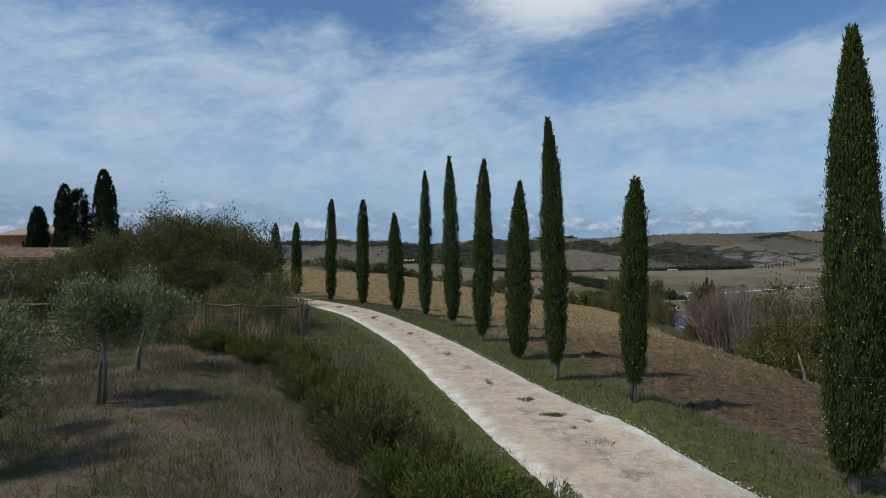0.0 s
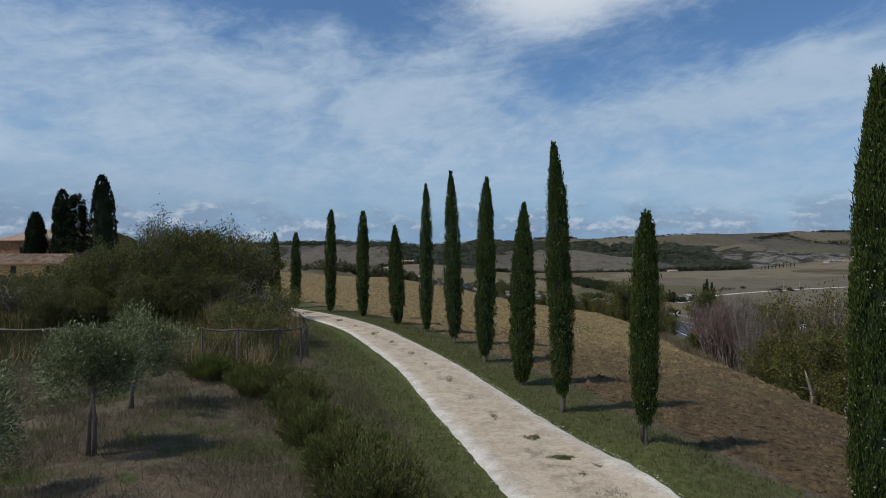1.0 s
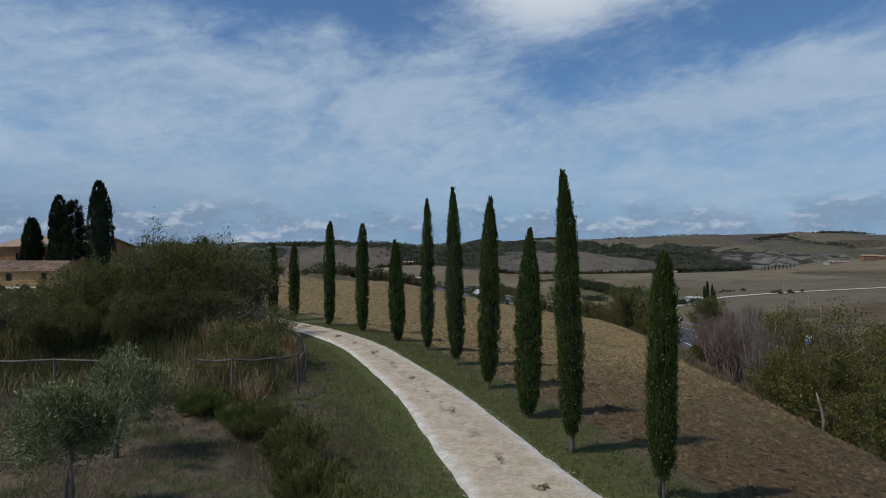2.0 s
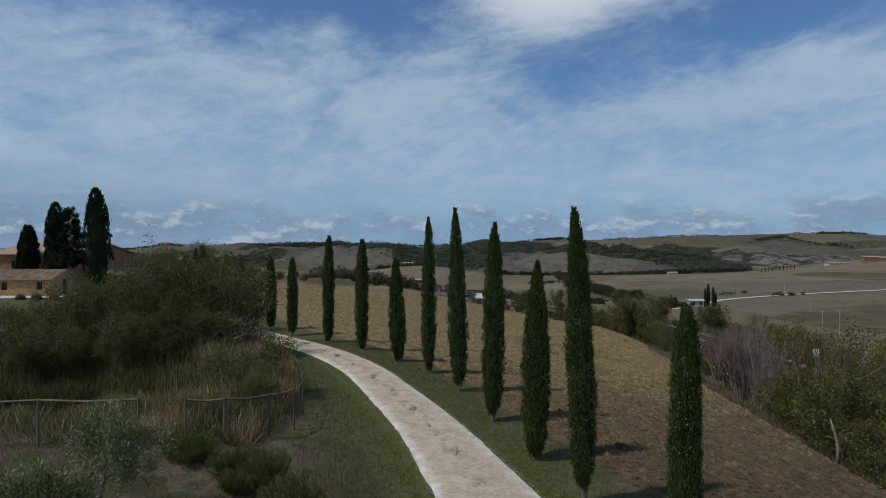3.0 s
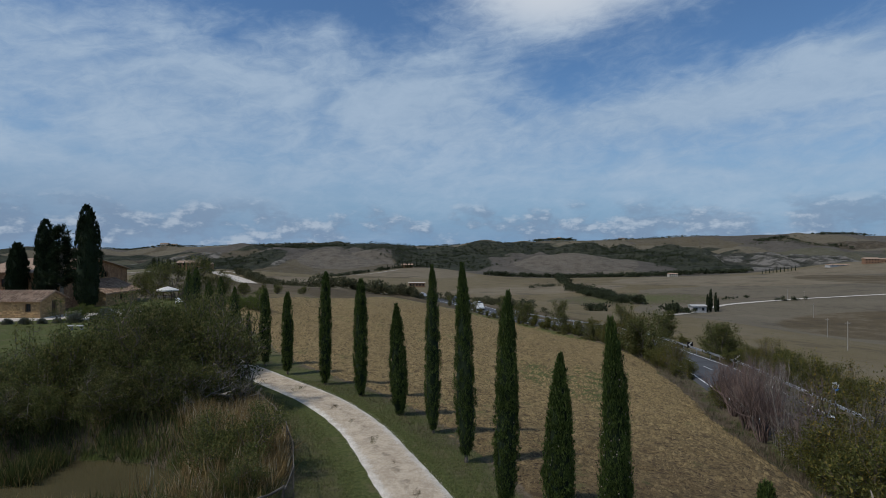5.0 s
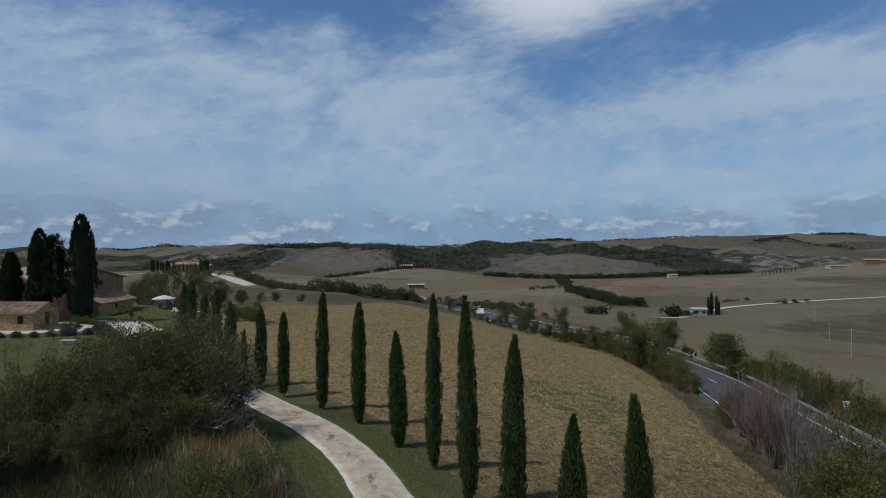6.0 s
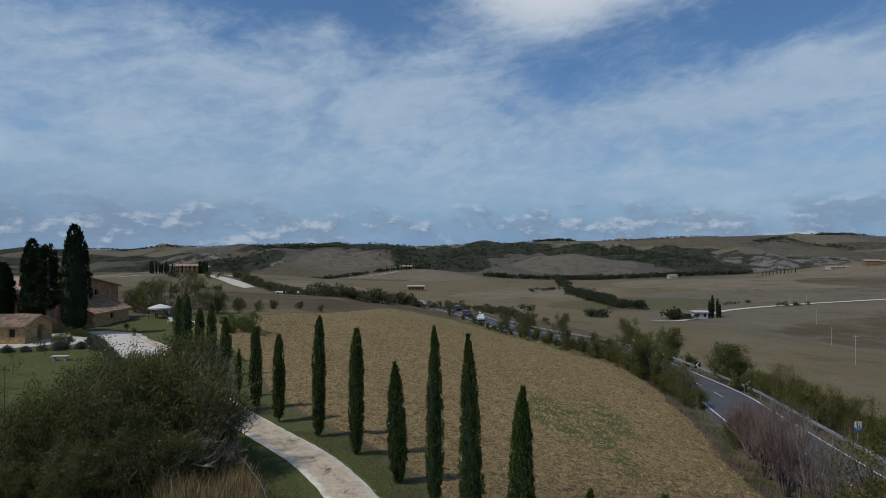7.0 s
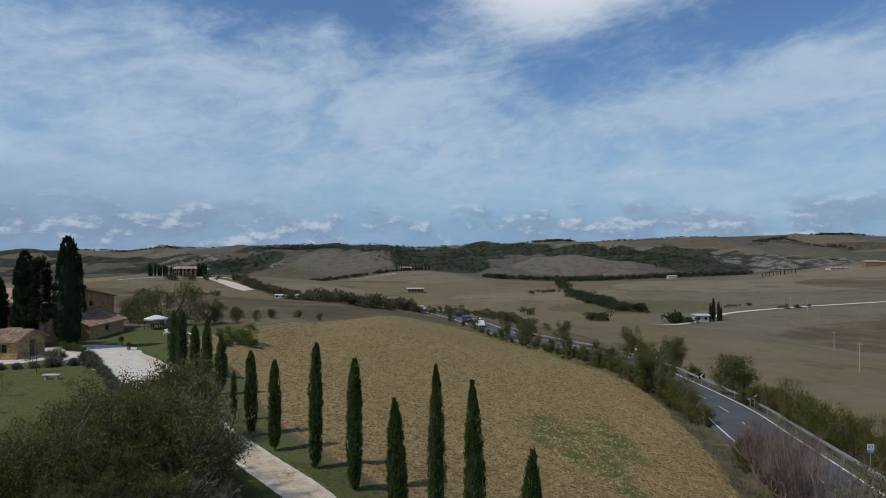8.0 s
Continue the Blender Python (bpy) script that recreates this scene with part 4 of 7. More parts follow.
ROW = "cypresses along the drive"
SLIM = "slim dark green cypress beside the gravel drive"
NEAR, MID, FAR = (0.068, 0.016), (0.080, 0.023), (0.105, 0.034)
for x, y, h, r, n, trunk, cones, tip, habit, leaf, label in [
    (6.12, 8.8, 6.8, 0.49, 62000, 0.22, 280, (-0.03, 0.0), TAPER, NEAR, "tall dark cypress with many cones beside the gravel drive"),
    (4.07, 12.6, 4.68, 0.295, 34000, 0.42, 160, (0.03, 0.0), BLUNT, NEAR, "short slim cypress with bare trunk beside the ploughed field"),
    (3.06, 16.0, 7.0, 0.355, 40000, 0.45, 140, (-0.28, -0.25), SLENDER, NEAR, "tall slim cypress with bent tip beside the drive"),
    (2.44, 19.2, 5.66, 0.43, 26000, 0.06, 30, (0.05, 0.0), SLENDER, MID, SLIM), (1.53, 23.15, 7.02, 0.42, 26000, 0.18, 30, (0.08, 0.0), SLENDER, MID, SLIM),
    (0.45, 27.6, 7.84, 0.46, 22000, 0.24, 10, (-0.17, 0.0), SLENDER, MID, SLIM), (-0.92, 31.3, 7.66, 0.42, 18000, 0.1, 0, (-0.04, 0.0), SLENDER, MID, SLIM),
    (-2.70, 34.2, 5.5, 0.47, 14000, 0.06, 0, (-0.13, 0.0), SLENDER, FAR, "low cypress with a bulge at its foot beside the drive"),
    (-5.17, 38.0, 6.62, 0.40, 14000, 0.05, 0, (0.03, 0.0), BLUNT, FAR, SLIM), (-7.80, 41.1, 6.92, 0.40, 14000, 0.05, 0, (0.05, 0.0), BLUNT, FAR, SLIM),
    (-10.9, 44.0, 5.38, 0.42, 11000, 0.2, 0, (0.0, 0.0), BLUNT, FAR, SLIM), (-13.25, 46.9, 5.48, 0.44, 11000, 0.2, 0, (-0.04, 0.0), BLUNT, FAR, SLIM),
    (-15.5, 50.1, 3.4, 0.22, 3000, 0.5, 0, (0.0, 0.0), SLENDER, FAR, "small thin young cypress at the bend of the drive"),
    (-19.3, 57.9, 4.8, 0.56, 8000, 0.2, 0, (0.0, 0.0), SLENDER, FAR, SLIM), (-22.7, 63.5, 5.05, 0.56, 8000, 0.2, 0, (0.0, 0.0), SLENDER, FAR, SLIM), (-24.1, 64.2, 4.35, 0.55, 8000, 0.2, 0, (0.0, 0.0), BLUNT, FAR, SLIM),
    (-26.2, 66, 5.6, 0.66, 9000, 0.2, 0, (0.0, 0.0), BLUNT, FAR, SLIM), (-27.2, 66.6, 5.4, 0.6, 8000, 0.2, 0, (0.0, 0.0), SLENDER, FAR, SLIM),
]:
    cypress(spot(x, y), h, r, int(x * 100 + y * 7) % 9973, label, ROW, n, trunk=trunk, cones=cones, tip=tip, habit=habit, leaf=leaf, tuft=1.0 + 0.25 * (leaf == FAR))
OLD = "tall old cypress standing before the stone farmhouse"
for x, y, h, r in [(-44.0, 76.8, 12.9, 1.75), (-50.3, 78.6, 11.2, 1.45), (-54.5, 79.5, 8.2, 1.4)]:
    cypress(spot(x, y), h, r, int(-x * 13), OLD, "old cypresses at the farmhouse", 16000, CYPD, trunk=0.6, habit=BLUNT, leaf=(0.24, 0.085), tuft=2.6)


# ---- olives ----
def olive(at, seed, height, label, trunk_h=1.1, twin=False, leaves=10500):
    rng = np.random.default_rng(seed)
    tree = thing("olive_tree", at, label, "olive tree", "olive trees in the meadow")
    sh, tips = Shape(), []
    for k in range(2 if twin else 1):
        foot = (0.08 * k, 0.03 * k, -0.1)
        fork_at = (0.10 - 0.06 * k, 0.02, trunk_h)
        sh.tube([foot, (0.02 + 0.1 * k, 0.0, trunk_h * 0.5), fork_at], [0.04, 0.032, 0.028] if twin else [0.065, 0.05, 0.045], 7)
        for a in rng.uniform(0, 6.3, 3 if twin else 5):
            branches(rng, fork_at, (math.cos(a) * 0.7, math.sin(a) * 0.7, 0.8), (height - trunk_h) * 0.38, 0.026, 3, 0.62, 0.66, (2, 3), 0.06, sh, tips)
    part("trunk", sh.mesh("trunk", BARK, True), tree, "thin grey trunk and limbs")
    per = max(4, leaves // len(tips))
    p, d = around(rng, tips, per, 0.095)
    p[:, 2] -= np.where(rng.random(len(p)) < 0.45, rng.uniform(0, 0.55, len(p)), 0.0)
    p[:, 2] = np.maximum(p[:, 2], trunk_h * 0.8)
    d = d + np.array([0, 0, 0.5])
    part("crown", quads("crown", blades(rng, p, d, 0.085, 0.021, 0.6), OLIVE), tree, "silvery grey-green narrow leaves")
    return tree


olive(spot(-6.0, 10.3), 11, 2.3, "young olive tree with twin leaning trunks in dry grass", 1.15, True)
olive(spot(-6.9, 13.35), 12, 2.3, "young olive tree with a thick short trunk in dry grass", 0.75)
olive(spot(-6.45, 7.4), 13, 2.4, "young olive tree with drooping lower boughs in the meadow", 0.8, leaves=11000)


# ---- shrubs ----
def broom(seed, wide, high, foliage, label, plumes=150):
    """Rounded bush of many upright feathery plumes on thin stems."""
    rng = np.random.default_rng(seed)
    bush = thing("broom_bush", (0, 0, 0), label, "bush", "broom bushes along the drive")
    sh, pts, dirs = Shape(), [], []
    lobes = [(0.0, 0.0, 1.0)] + [(0.33 * wide * math.cos(a), 0.33 * wide * math.sin(a), rng.uniform(0.62, 0.92)) for a in np.arange(5) * 1.257 + rng.uniform(0, 1)]
    for k in range(plumes):
        lx, ly, lh = lobes[k % len(lobes)]
        a, r = rng.uniform(0, 6.3), math.sqrt(rng.random())
        x, y = lx + 0.24 * wide * r * math.cos(a), ly + 0.24 * wide * r * math.sin(a)
        top = Vector((x, y, high * lh * (1 - 0.42 * r * r) * rng.uniform(0.82, 1.08)))
        low = Vector((0.55 * x, 0.55 * y, 0.25 * top.z))
        sh.tube([(0.25 * x, 0.25 * y, -0.05), low, low.lerp(top, 0.8)], [0.012, 0.008, 0.003], 3, cap=False)
        n = 84
        f = rng.random(n) ** 0.75
        q = np.array(low)[None] * (1 - f[:, None]) + np.array(top)[None] * f[:, None]
        b = rng.uniform(0, 6.3, n)
        fat = (0.075 * (1 - f) + 0.03) * rng.uniform(0.5, 1.0, n)
        off = np.stack([np.cos(b) * fat, np.sin(b) * fat, rng.normal(0, 0.02, n)], 1)
        pts.append(q + off)
        dirs.append(off * np.array([7, 7, 3]) + np.array(top - low)[None] / (top - low).length * 0.9)
    part("stemwork", sh.mesh("stemwork", TWIG), bush, "thin brown stems")
    part("foliage", quads("foliage", blades(rng, np.concatenate(pts), np.concatenate(dirs), 0.066, 0.016, 0.25), foliage), bush, "fine upright green plumes")
    return bush


def place(ob, x, y, s, turn=0.0, dz=0.0, tall=1.0):
    return copy_thing(ob, pose(*spot(x, y, dz), 0, 0, turn) @ Matrix.Diagonal((s, s, s * tall, 1)))


def settle(ob, x, y, s=1.0, turn=0.0):
    ob.matrix_basis = pose(*spot(x, y), 0, 0, turn) @ Matrix.Scale(s, 4)
    return ob


b1 = settle(broom(21, 1.6, 1.35, BROOM, "dense dark green broom bush beside the gravel drive", 190), -1.1, 9.0)
b2 = settle(broom(22, 1.7, 0.95, BRIGHT, "fresh green broom bush beside the gravel drive", 190), 0.3, 7.2)
b3 = settle(broom(23, 1.4, 1.0, BROOM, "olive-green broom bush with brownish shoots in dry grass", 150), -2.55, 12.0)
for src, x, y, s, turn in ((b3, -1.75, 10.6, 1.1, 50), (b2, -0.5, 7.9, 0.75, 200), (b3, -3.45, 14.3, 1.1, 100), (b1, -4.5, 16.3, 0.75, 10), (b2, -5.5, 16.8, 0.75, 80), (b2, -6.8, 17.6, 0.85, 190), (b1, -3.2, 13.0, 0.6, 70),
                           (b2, 1.1, 5.9, 0.85, 30), (b2, 1.0, 6.95, 0.8, 75), (b2, 0.5, 8.0, 0.72, 160), (b1, -0.25, 8.5, 0.72, 250), (b2, 1.35, 6.2, 0.75, 310), (b3, -5.0, 15.6, 0.6, 260), (b1, -2.0, 11.2, 0.6, 140), (b3, 0.6, 6.2, 0.8, 300), (b2, -1.2, 9.9, 0.6, 20)):
    place(src, x, y, s, turn)


def shrub(seed, wide, high, foliage, label, n=5000, depth=3, girth=1.0, fork=(2, 3), twigs=TWIG, leaf=(0.12, 0.05), stems=7, name="shrub", category="shrub", group="", up=0.22, reach=0.17, spread=0.55):
    """Many-stemmed shrub or small tree: limbs, twigs and leaves in loose clumps."""
    rng = np.random.default_rng(seed)
    bush = thing(name, (0, 0, 0), label, category, group)
    sh, tips = Shape(), []
    for k in range(stems):
        a = 6.283 * k / stems + rng.uniform(-0.4, 0.4)
        lean = rng.uniform(0.1, 1.0) * wide / high * 0.7
        branches(rng, (0.12 * math.cos(a), 0.12 * math.sin(a), -0.15), (lean * math.cos(a), lean * math.sin(a), 1.0), high * 0.38 * rng.uniform(0.62, 1.15), 0.018 * girth * high ** 0.8, depth, spread, 0.68, fork, up, sh, tips)
    v = np.array(sh.v)
    fz, fr = high / v[:, 2].max(), wide / 2 / np.percentile(np.hypot(v[:, 0], v[:, 1]), 93)
    sh.v = [(a * fr, b * fr, c * fz) for a, b, c in sh.v]
    tips = [(Vector((q.x * fr, q.y * fr, q.z * fz)), d) for q, d in tips]
    part("branchwork", sh.mesh("branchwork", twigs), bush, "tangled bare limbs and twigs")
    if n:
        per = max(2, n // len(tips))
        p, d = around(rng, tips, per, reach * high / 3)
        low = rng.random(len(p)) < 0.45
        f = np.where(low, rng.uniform(0.15, 1.0, len(p)), 1.0)
        p = np.stack([p[:, 0] * (0.5 + 0.5 * f), p[:, 1] * (0.5 + 0.5 * f), np.abs(p[:, 2] - 0.1) * f + 0.1], 1)
        part("foliage", quads("foliage", blades(rng, p, d, leaf[0], leaf[1], 0.8), foliage), bush, "loose clumps of small leaves")
    return bush


THK = "thicket shrubs round the pond"
s1 = settle(shrub(31, 4.4, 4.2, THICK, "dark tangled evergreen shrub at the pond", 19000, depth=4, girth=1.2, fork=(2, 3), leaf=(0.10, 0.044), reach=0.13, group=THK), -17.5, 33.5)
s2 = settle(shrub(32, 4.0, 3.6, OLIVEGREEN, "olive-green leafy shrub of the pond thicket", 17000, depth=4, girth=1.1, fork=(2, 3), leaf=(0.10, 0.044), reach=0.13, group=THK), -13.5, 33.0)
s3 = settle(shrub(33, 3.6, 3.2, THICK, "half-bare brownish shrub of the pond thicket", 9000, depth=4, girth=1.3, fork=(2, 4), twigs=TWIG, group=THK), -15.5, 42.5)
s4 = settle(shrub(34, 3.4, 3.0, THICK, "bare grey twiggy shrub beside the drive", 500, depth=4, girth=2.2, fork=(3, 3), twigs=GREYTWIG, group=THK, stems=10), -14.3, 38.5)
rng = np.random.default_rng(77)
for src, x, y, s, tall in (
    (s2, -17, 35.4, 1.25, 1.12), (s1, -15, 34.6, 1.15, 1.18), (s1, -19, 37, 1.05, 0.86), (s2, -14.2, 36.6, 1.2, 1.2), (s3, -12.4, 35, 1.2, 1.15), (s1, -16.6, 38.6, 1.15, 1.05), (s2, -20.6, 38.8, 0.95, 0.78), (s3, -18, 41, 1.20, 1.00), (s4, -16.4, 41.2, 1.30, 1.06), (s4, -14.4, 38.6, 1.25, 1.2),
    (s2, -18.8, 32.6, 1.1, 1.02), (s1, -15.6, 31.4, 0.80, 0.85), (s3, -21, 34.6, 1.0, 0.9), (s1, -20.2, 33.6, 0.75, 0.85), (s3, -13.2, 32.2, 0.85, 0.95), (s4, -12.2, 33.4, 0.95, 0.95), (s2, -21.6, 41.4, 0.74, 0.72), (s4, -24, 38, 0.85, 0.85), (s3, -23.4, 33.6, 0.95, 0.82), (s2, -22.4, 32.2, 0.7, 0.85), (s3, -25.4, 35.6, 0.9, 0.8), (s1, -24.6, 32.6, 0.55, 0.85), (s4, -22.6, 30.4, 0.9, 0.85), (s3, -19.6, 29.8, 0.8, 0.85), (s2, -17.8, 30.2, 0.65, 0.9), (s3, -27.0, 31.0, 0.9, 0.8), (s2, -26.0, 29.4, 0.55, 0.8),
    (s4, -25.2, 31.6, 0.80, 0.74), (s1, -27.6, 34, 0.65, 0.75), (s4, -28.4, 30.8, 0.80, 0.70), (s3, -31, 33.6, 0.75, 0.70), (s1, -20.6, 31, 0.60, 0.75), (s3, -29.5, 37.2, 0.68, 0.72), (s4, -33.5, 36, 0.80, 0.70),
    (s4, -10.9, 34, 0.70, 0.95), (s4, -19.7, 44.8, 1.15, 0.85), (s1, -21.6, 44.2, 0.55, 0.75), (s1, -17, 44.2, 0.85, 0.95), (s4, -18.2, 46.4, 1.25, 0.89), (s4, -16.4, 45.4, 1.10, 1.00), (s3, -17.3, 45, 1.15, 1.07), (s4, -15.3, 44, 0.80, 0.85),
    (s3, -19.4, 46.4, 1.15, 0.75), (s4, -20.6, 47, 0.95, 0.85), (s3, -20.2, 48, 0.95, 0.77), (s4, -21.8, 50.2, 0.78, 0.72), (s4, -23, 53, 0.48, 0.72), (s3, -15.4, 43, 0.75, 0.95), (s4, -17.6, 43.4, 1.2, 1.05), (s4, -16.0, 39.6, 1.1, 1.25), (s4, -18.8, 40.2, 1.15, 1.15), (s4, -13.4, 36.2, 1.0, 1.2)):
    place(src, x, y, s, float(rng.uniform(0, 360)), -0.1, tall * (1.38 if y > 43.5 and x < -16 else 1.08))

s5 = settle(shrub(35, 2.8, 2.3, OLIVEGREEN, "dense olive-green bush inside the pond fence", 12000, depth=3, leaf=(0.10, 0.038), group=THK, stems=9, reach=0.2), -8.0, 25.4)
for x, y, s in ((-9.0, 27.2, 0.72), (-7.2, 23.4, 0.6), (-8.2, 21.2, 0.42)):
    place(s5, x, y, s, x * 60)

HDG = "hedge shrubs along the tarred road"
h_red = settle(shrub(41, 3.4, 5.4, HEDGE, "leafless shrub of reddish twigs at the field edge", 0, depth=4, girth=0.8, fork=(3, 3), twigs=REDTWIG, group=HDG, stems=10, up=0.35, spread=0.38), 21.6, 46.5)
h_bare = settle(shrub(42, 3.2, 6.0, HEDGE, "bare pale-barked tree at the field edge", 0, depth=4, girth=1.1, fork=(2, 4), twigs=GREYTWIG, group=HDG, stems=3, name="bare_tree", category="tree", up=0.3, spread=0.42), 20.2, 40.0)
h_yel = settle(shrub(43, 4.2, 5.6, YELLOW, "yellowing green tree at the field edge", 3600, depth=3, twigs=TWIG, group=HDG, stems=5, name="hedge_tree", category="tree", leaf=(0.14, 0.07)), 20.8, 35.5)
h_grn = settle(shrub(44, 4.2, 3.8, HEDGE, "green bushy shrub beside the tarred road", 5600, depth=3, twigs=TWIG, group=HDG, stems=6, leaf=(0.15, 0.07)), 18.9, 31.0)
h_drk = settle(shrub(45, 5.0, 6.4, THICK, "tall green tree beside the tarred road", 7500, depth=3, twigs=TWIG, group=HDG, stems=5, name="hedge_tree", category="tree", leaf=(0.2, 0.09)), 25.9, 83.0)
f_grn = settle(shrub(46, 4.2, 3.8, HEDGE, "green bushy shrub beside the tarred road", 2600, depth=2, twigs=TWIG, group=HDG, stems=6, leaf=(0.26, 0.12)), 26.0, 102.0, 0.7)
f_drk = settle(shrub(47, 5.0, 6.4, THICK, "tall green tree beside the tarred road", 2800, depth=2, twigs=TWIG, group=HDG, stems=5, name="hedge_tree", category="tree", leaf=(0.33, 0.15)), 37.0, 103.0, 0.8)
f_yel = settle(shrub(48, 4.2, 5.6, YELLOW, "yellowing green tree at the field edge", 2400, depth=2, twigs=TWIG, group=HDG, stems=5, name="hedge_tree", category="tree", leaf=(0.26, 0.12)), 33.4, 109.0, 0.7)
lighter = {h_grn: f_grn, h_drk: f_drk, h_yel: f_yel}
for src, x, y, s in (
    (h_yel, 21.3, 34.2, 1.08), (h_bare, 19.6, 36.8, 0.95), (h_bare, 20.4, 33.4, 0.9), (h_drk, 26.4, 79.0, 0.85), (h_drk, 26.0, 83.6, 0.9), (h_grn, 26.8, 75.0, 1.0), (h_yel, 26.2, 71.0, 0.7), (h_grn, 25.4, 66.0, 0.6), (h_red, 23.2, 53.0, 0.8), (h_red, 22.6, 49.2, 0.95), (h_bare, 23.0, 47.6, 0.9), (h_red, 23.6, 55.6, 0.6), (h_drk, 17.2, 128.5, 0.85), (h_drk, 16.2, 131.5, 0.7), (h_grn, 18.6, 125.5, 0.95), (h_drk, 13.8, 136.5, 0.7), (h_grn, 20.6, 121.5, 0.9), (h_drk, 22.6, 117.5, 0.7), (h_grn, 24.2, 110.5, 0.95), (h_red, 22.2, 50, 0.90), (h_red, 20.6, 43, 0.95), (h_red, 23.4, 47, 0.85), (h_bare, 21, 42.3, 0.85), (h_bare, 19.5, 37.2, 0.80), (h_yel, 22.3, 33, 0.85), (h_grn, 20.4, 38.6, 0.70), (h_grn, 19, 34, 0.85), (h_grn, 21, 30, 1.00),
    (h_yel, 20, 27.5, 0.70), (h_grn, 18.6, 26, 0.90), (h_drk, 20.8, 25, 0.65), (h_grn, 17.6, 22, 0.85), (h_yel, 20, 20.5, 0.80), (h_grn, 17, 17.5, 0.90), (h_drk, 19.5, 16, 0.70), (h_red, 19, 29, 0.50), (h_grn, 16.5, 12.5, 0.90), (h_yel, 18.4, 10, 0.80), (h_grn, 22.6, 52.8, 0.45), (h_grn, 24, 57, 0.35), (h_red, 21.2, 39.2, 0.60),
    (h_grn, 25.6, 78, 0.80), (h_drk, 26.3, 87, 0.80), (h_grn, 26, 91.5, 0.80), (h_yel, 26.3, 96, 0.55), (h_grn, 25.9, 100.5, 0.75), (h_grn, 25, 105, 0.80), (h_drk, 24, 109.5, 0.55), (h_grn, 22, 114, 0.70), (h_grn, 19.6, 119.5, 0.65), (h_grn, 15.6, 127.5, 0.60), (h_drk, 12.4, 134.5, 0.50), (h_grn, 10, 141.5, 0.60), (h_drk, 7.6, 150, 0.60), (h_grn, 5, 158, 0.60), (h_drk, 1.6, 166, 0.55),
    (h_grn, 24.6, 73.5, 0.55), (h_grn, 26.5, 80.5, 0.60), (h_grn, 25.4, 85, 0.60), (h_grn, 26.4, 93.8, 0.60), (h_drk, 26.2, 98.4, 0.50), (h_grn, 25.6, 103, 0.60), (h_grn, 23.6, 111.5, 0.60), (h_grn, 21, 116.8, 0.60), (h_grn, 17.6, 123.6, 0.60), (h_grn, 14, 131, 0.55), (h_grn, 11.2, 138, 0.55), (h_grn, 8.8, 145.6, 0.60),
    (h_red, 21.4, 44.8, 1.00), (h_red, 22.6, 42, 0.90), (h_bare, 22.2, 44.6, 0.90), (h_grn, 19.8, 36, 0.75), (h_yel, 20, 31, 0.75), (h_grn, 18.2, 28.6, 0.65), (h_grn, 22.6, 37, 0.80), (h_yel, 22.4, 28.6, 0.80), (h_grn, 22, 23, 0.90), (h_drk, 22.8, 34.6, 0.60), (h_grn, 16.9, 24.2, 0.60),
    (h_grn, 34.6, 76.6, 0.78), (h_grn, 33.4, 61.4, 0.85), (h_yel, 33.4, 56.8, 0.65), (h_grn, 34.6, 54.4, 0.8), (h_grn, 32.4, 43.4, 0.7), (h_grn, 35, 67, 0.78), (h_yel, 35.0, 48.6, 0.72), (h_grn, 35.6, 59.5, 0.91), (h_grn, 35.4, 72.5, 0.78), (h_drk, 43.5, 95, 0.80), (h_grn, 36.6, 95, 0.80), (h_drk, 39, 89.5, 0.75),
    (h_grn, 37.2, 75.6, 0.91), (h_yel, 35.6, 70, 0.72), (h_grn, 34.4, 64, 0.98), (h_grn, 32.8, 58.5, 1.04), (h_yel, 34.2, 54.5, 0.72), (h_grn, 33.6, 51.5, 0.8), (h_yel, 34.6, 45, 0.78), (h_grn, 30.5, 42, 1.17), (h_yel, 29.6, 37, 0.91), (h_drk, 37.6, 86, 0.85), (h_drk, 41, 92.5, 0.95), (h_grn, 38, 80, 0.80), (h_drk, 36, 101, 0.90), (h_yel, 34, 107, 0.90), (h_drk, 33, 113.5, 1.00), (h_grn, 29, 121, 0.80),
    (h_yel, 32, 103.5, 0.50), (h_drk, 25.2, 131, 0.90), (h_grn, 20.5, 142.5, 0.80), (h_drk, 16, 160, 0.70), (h_grn, 36, 66, 0.65), (h_grn, 26.4, 76, 0.80), (h_yel, 26.9, 82, 0.70), (h_grn, 27, 89, 0.95), (h_yel, 26.6, 94, 0.75), (h_grn, 26.6, 99, 0.90), (h_yel, 25.8, 107, 0.80), (h_grn, 22.8, 113, 0.85), (h_yel, 30.6, 109.5, 0.75), (h_grn, 29.4, 112.5, 0.85), (h_drk, 24.8, 104, 0.55),
    (h_drk, 36.6, 83, 0.95), (h_drk, 38, 84.6, 0.90), (h_grn, 36.8, 78.5, 0.90), (h_yel, 37.4, 74.8, 0.65), (h_yel, 39, 77, 0.70), (h_yel, 36.2, 71, 0.78), (h_grn, 19.4, 120.5, 0.60), (h_grn, 18, 137.5, 0.70), (h_drk, 19.4, 139, 0.60), (h_grn, 16.8, 128.6, 0.60), (h_red, 20.8, 41.0, 0.8), (h_red, 22.0, 48.4, 0.85), (h_bare, 20.0, 38.4, 0.75), (h_red, 21.0, 46.0, 0.9), (h_bare, 21.4, 45.6, 0.8), (h_red, 22.6, 51.4, 0.7), (h_red, 19.9, 36.6, 0.7), (h_grn, 23.4, 54.6, 0.4), (h_grn, 25.8, 72.2, 0.75), (h_yel, 25.0, 70.0, 0.6), (h_drk, 26.4, 75.5, 0.6), (h_grn, 24.6, 67.5, 0.5)):
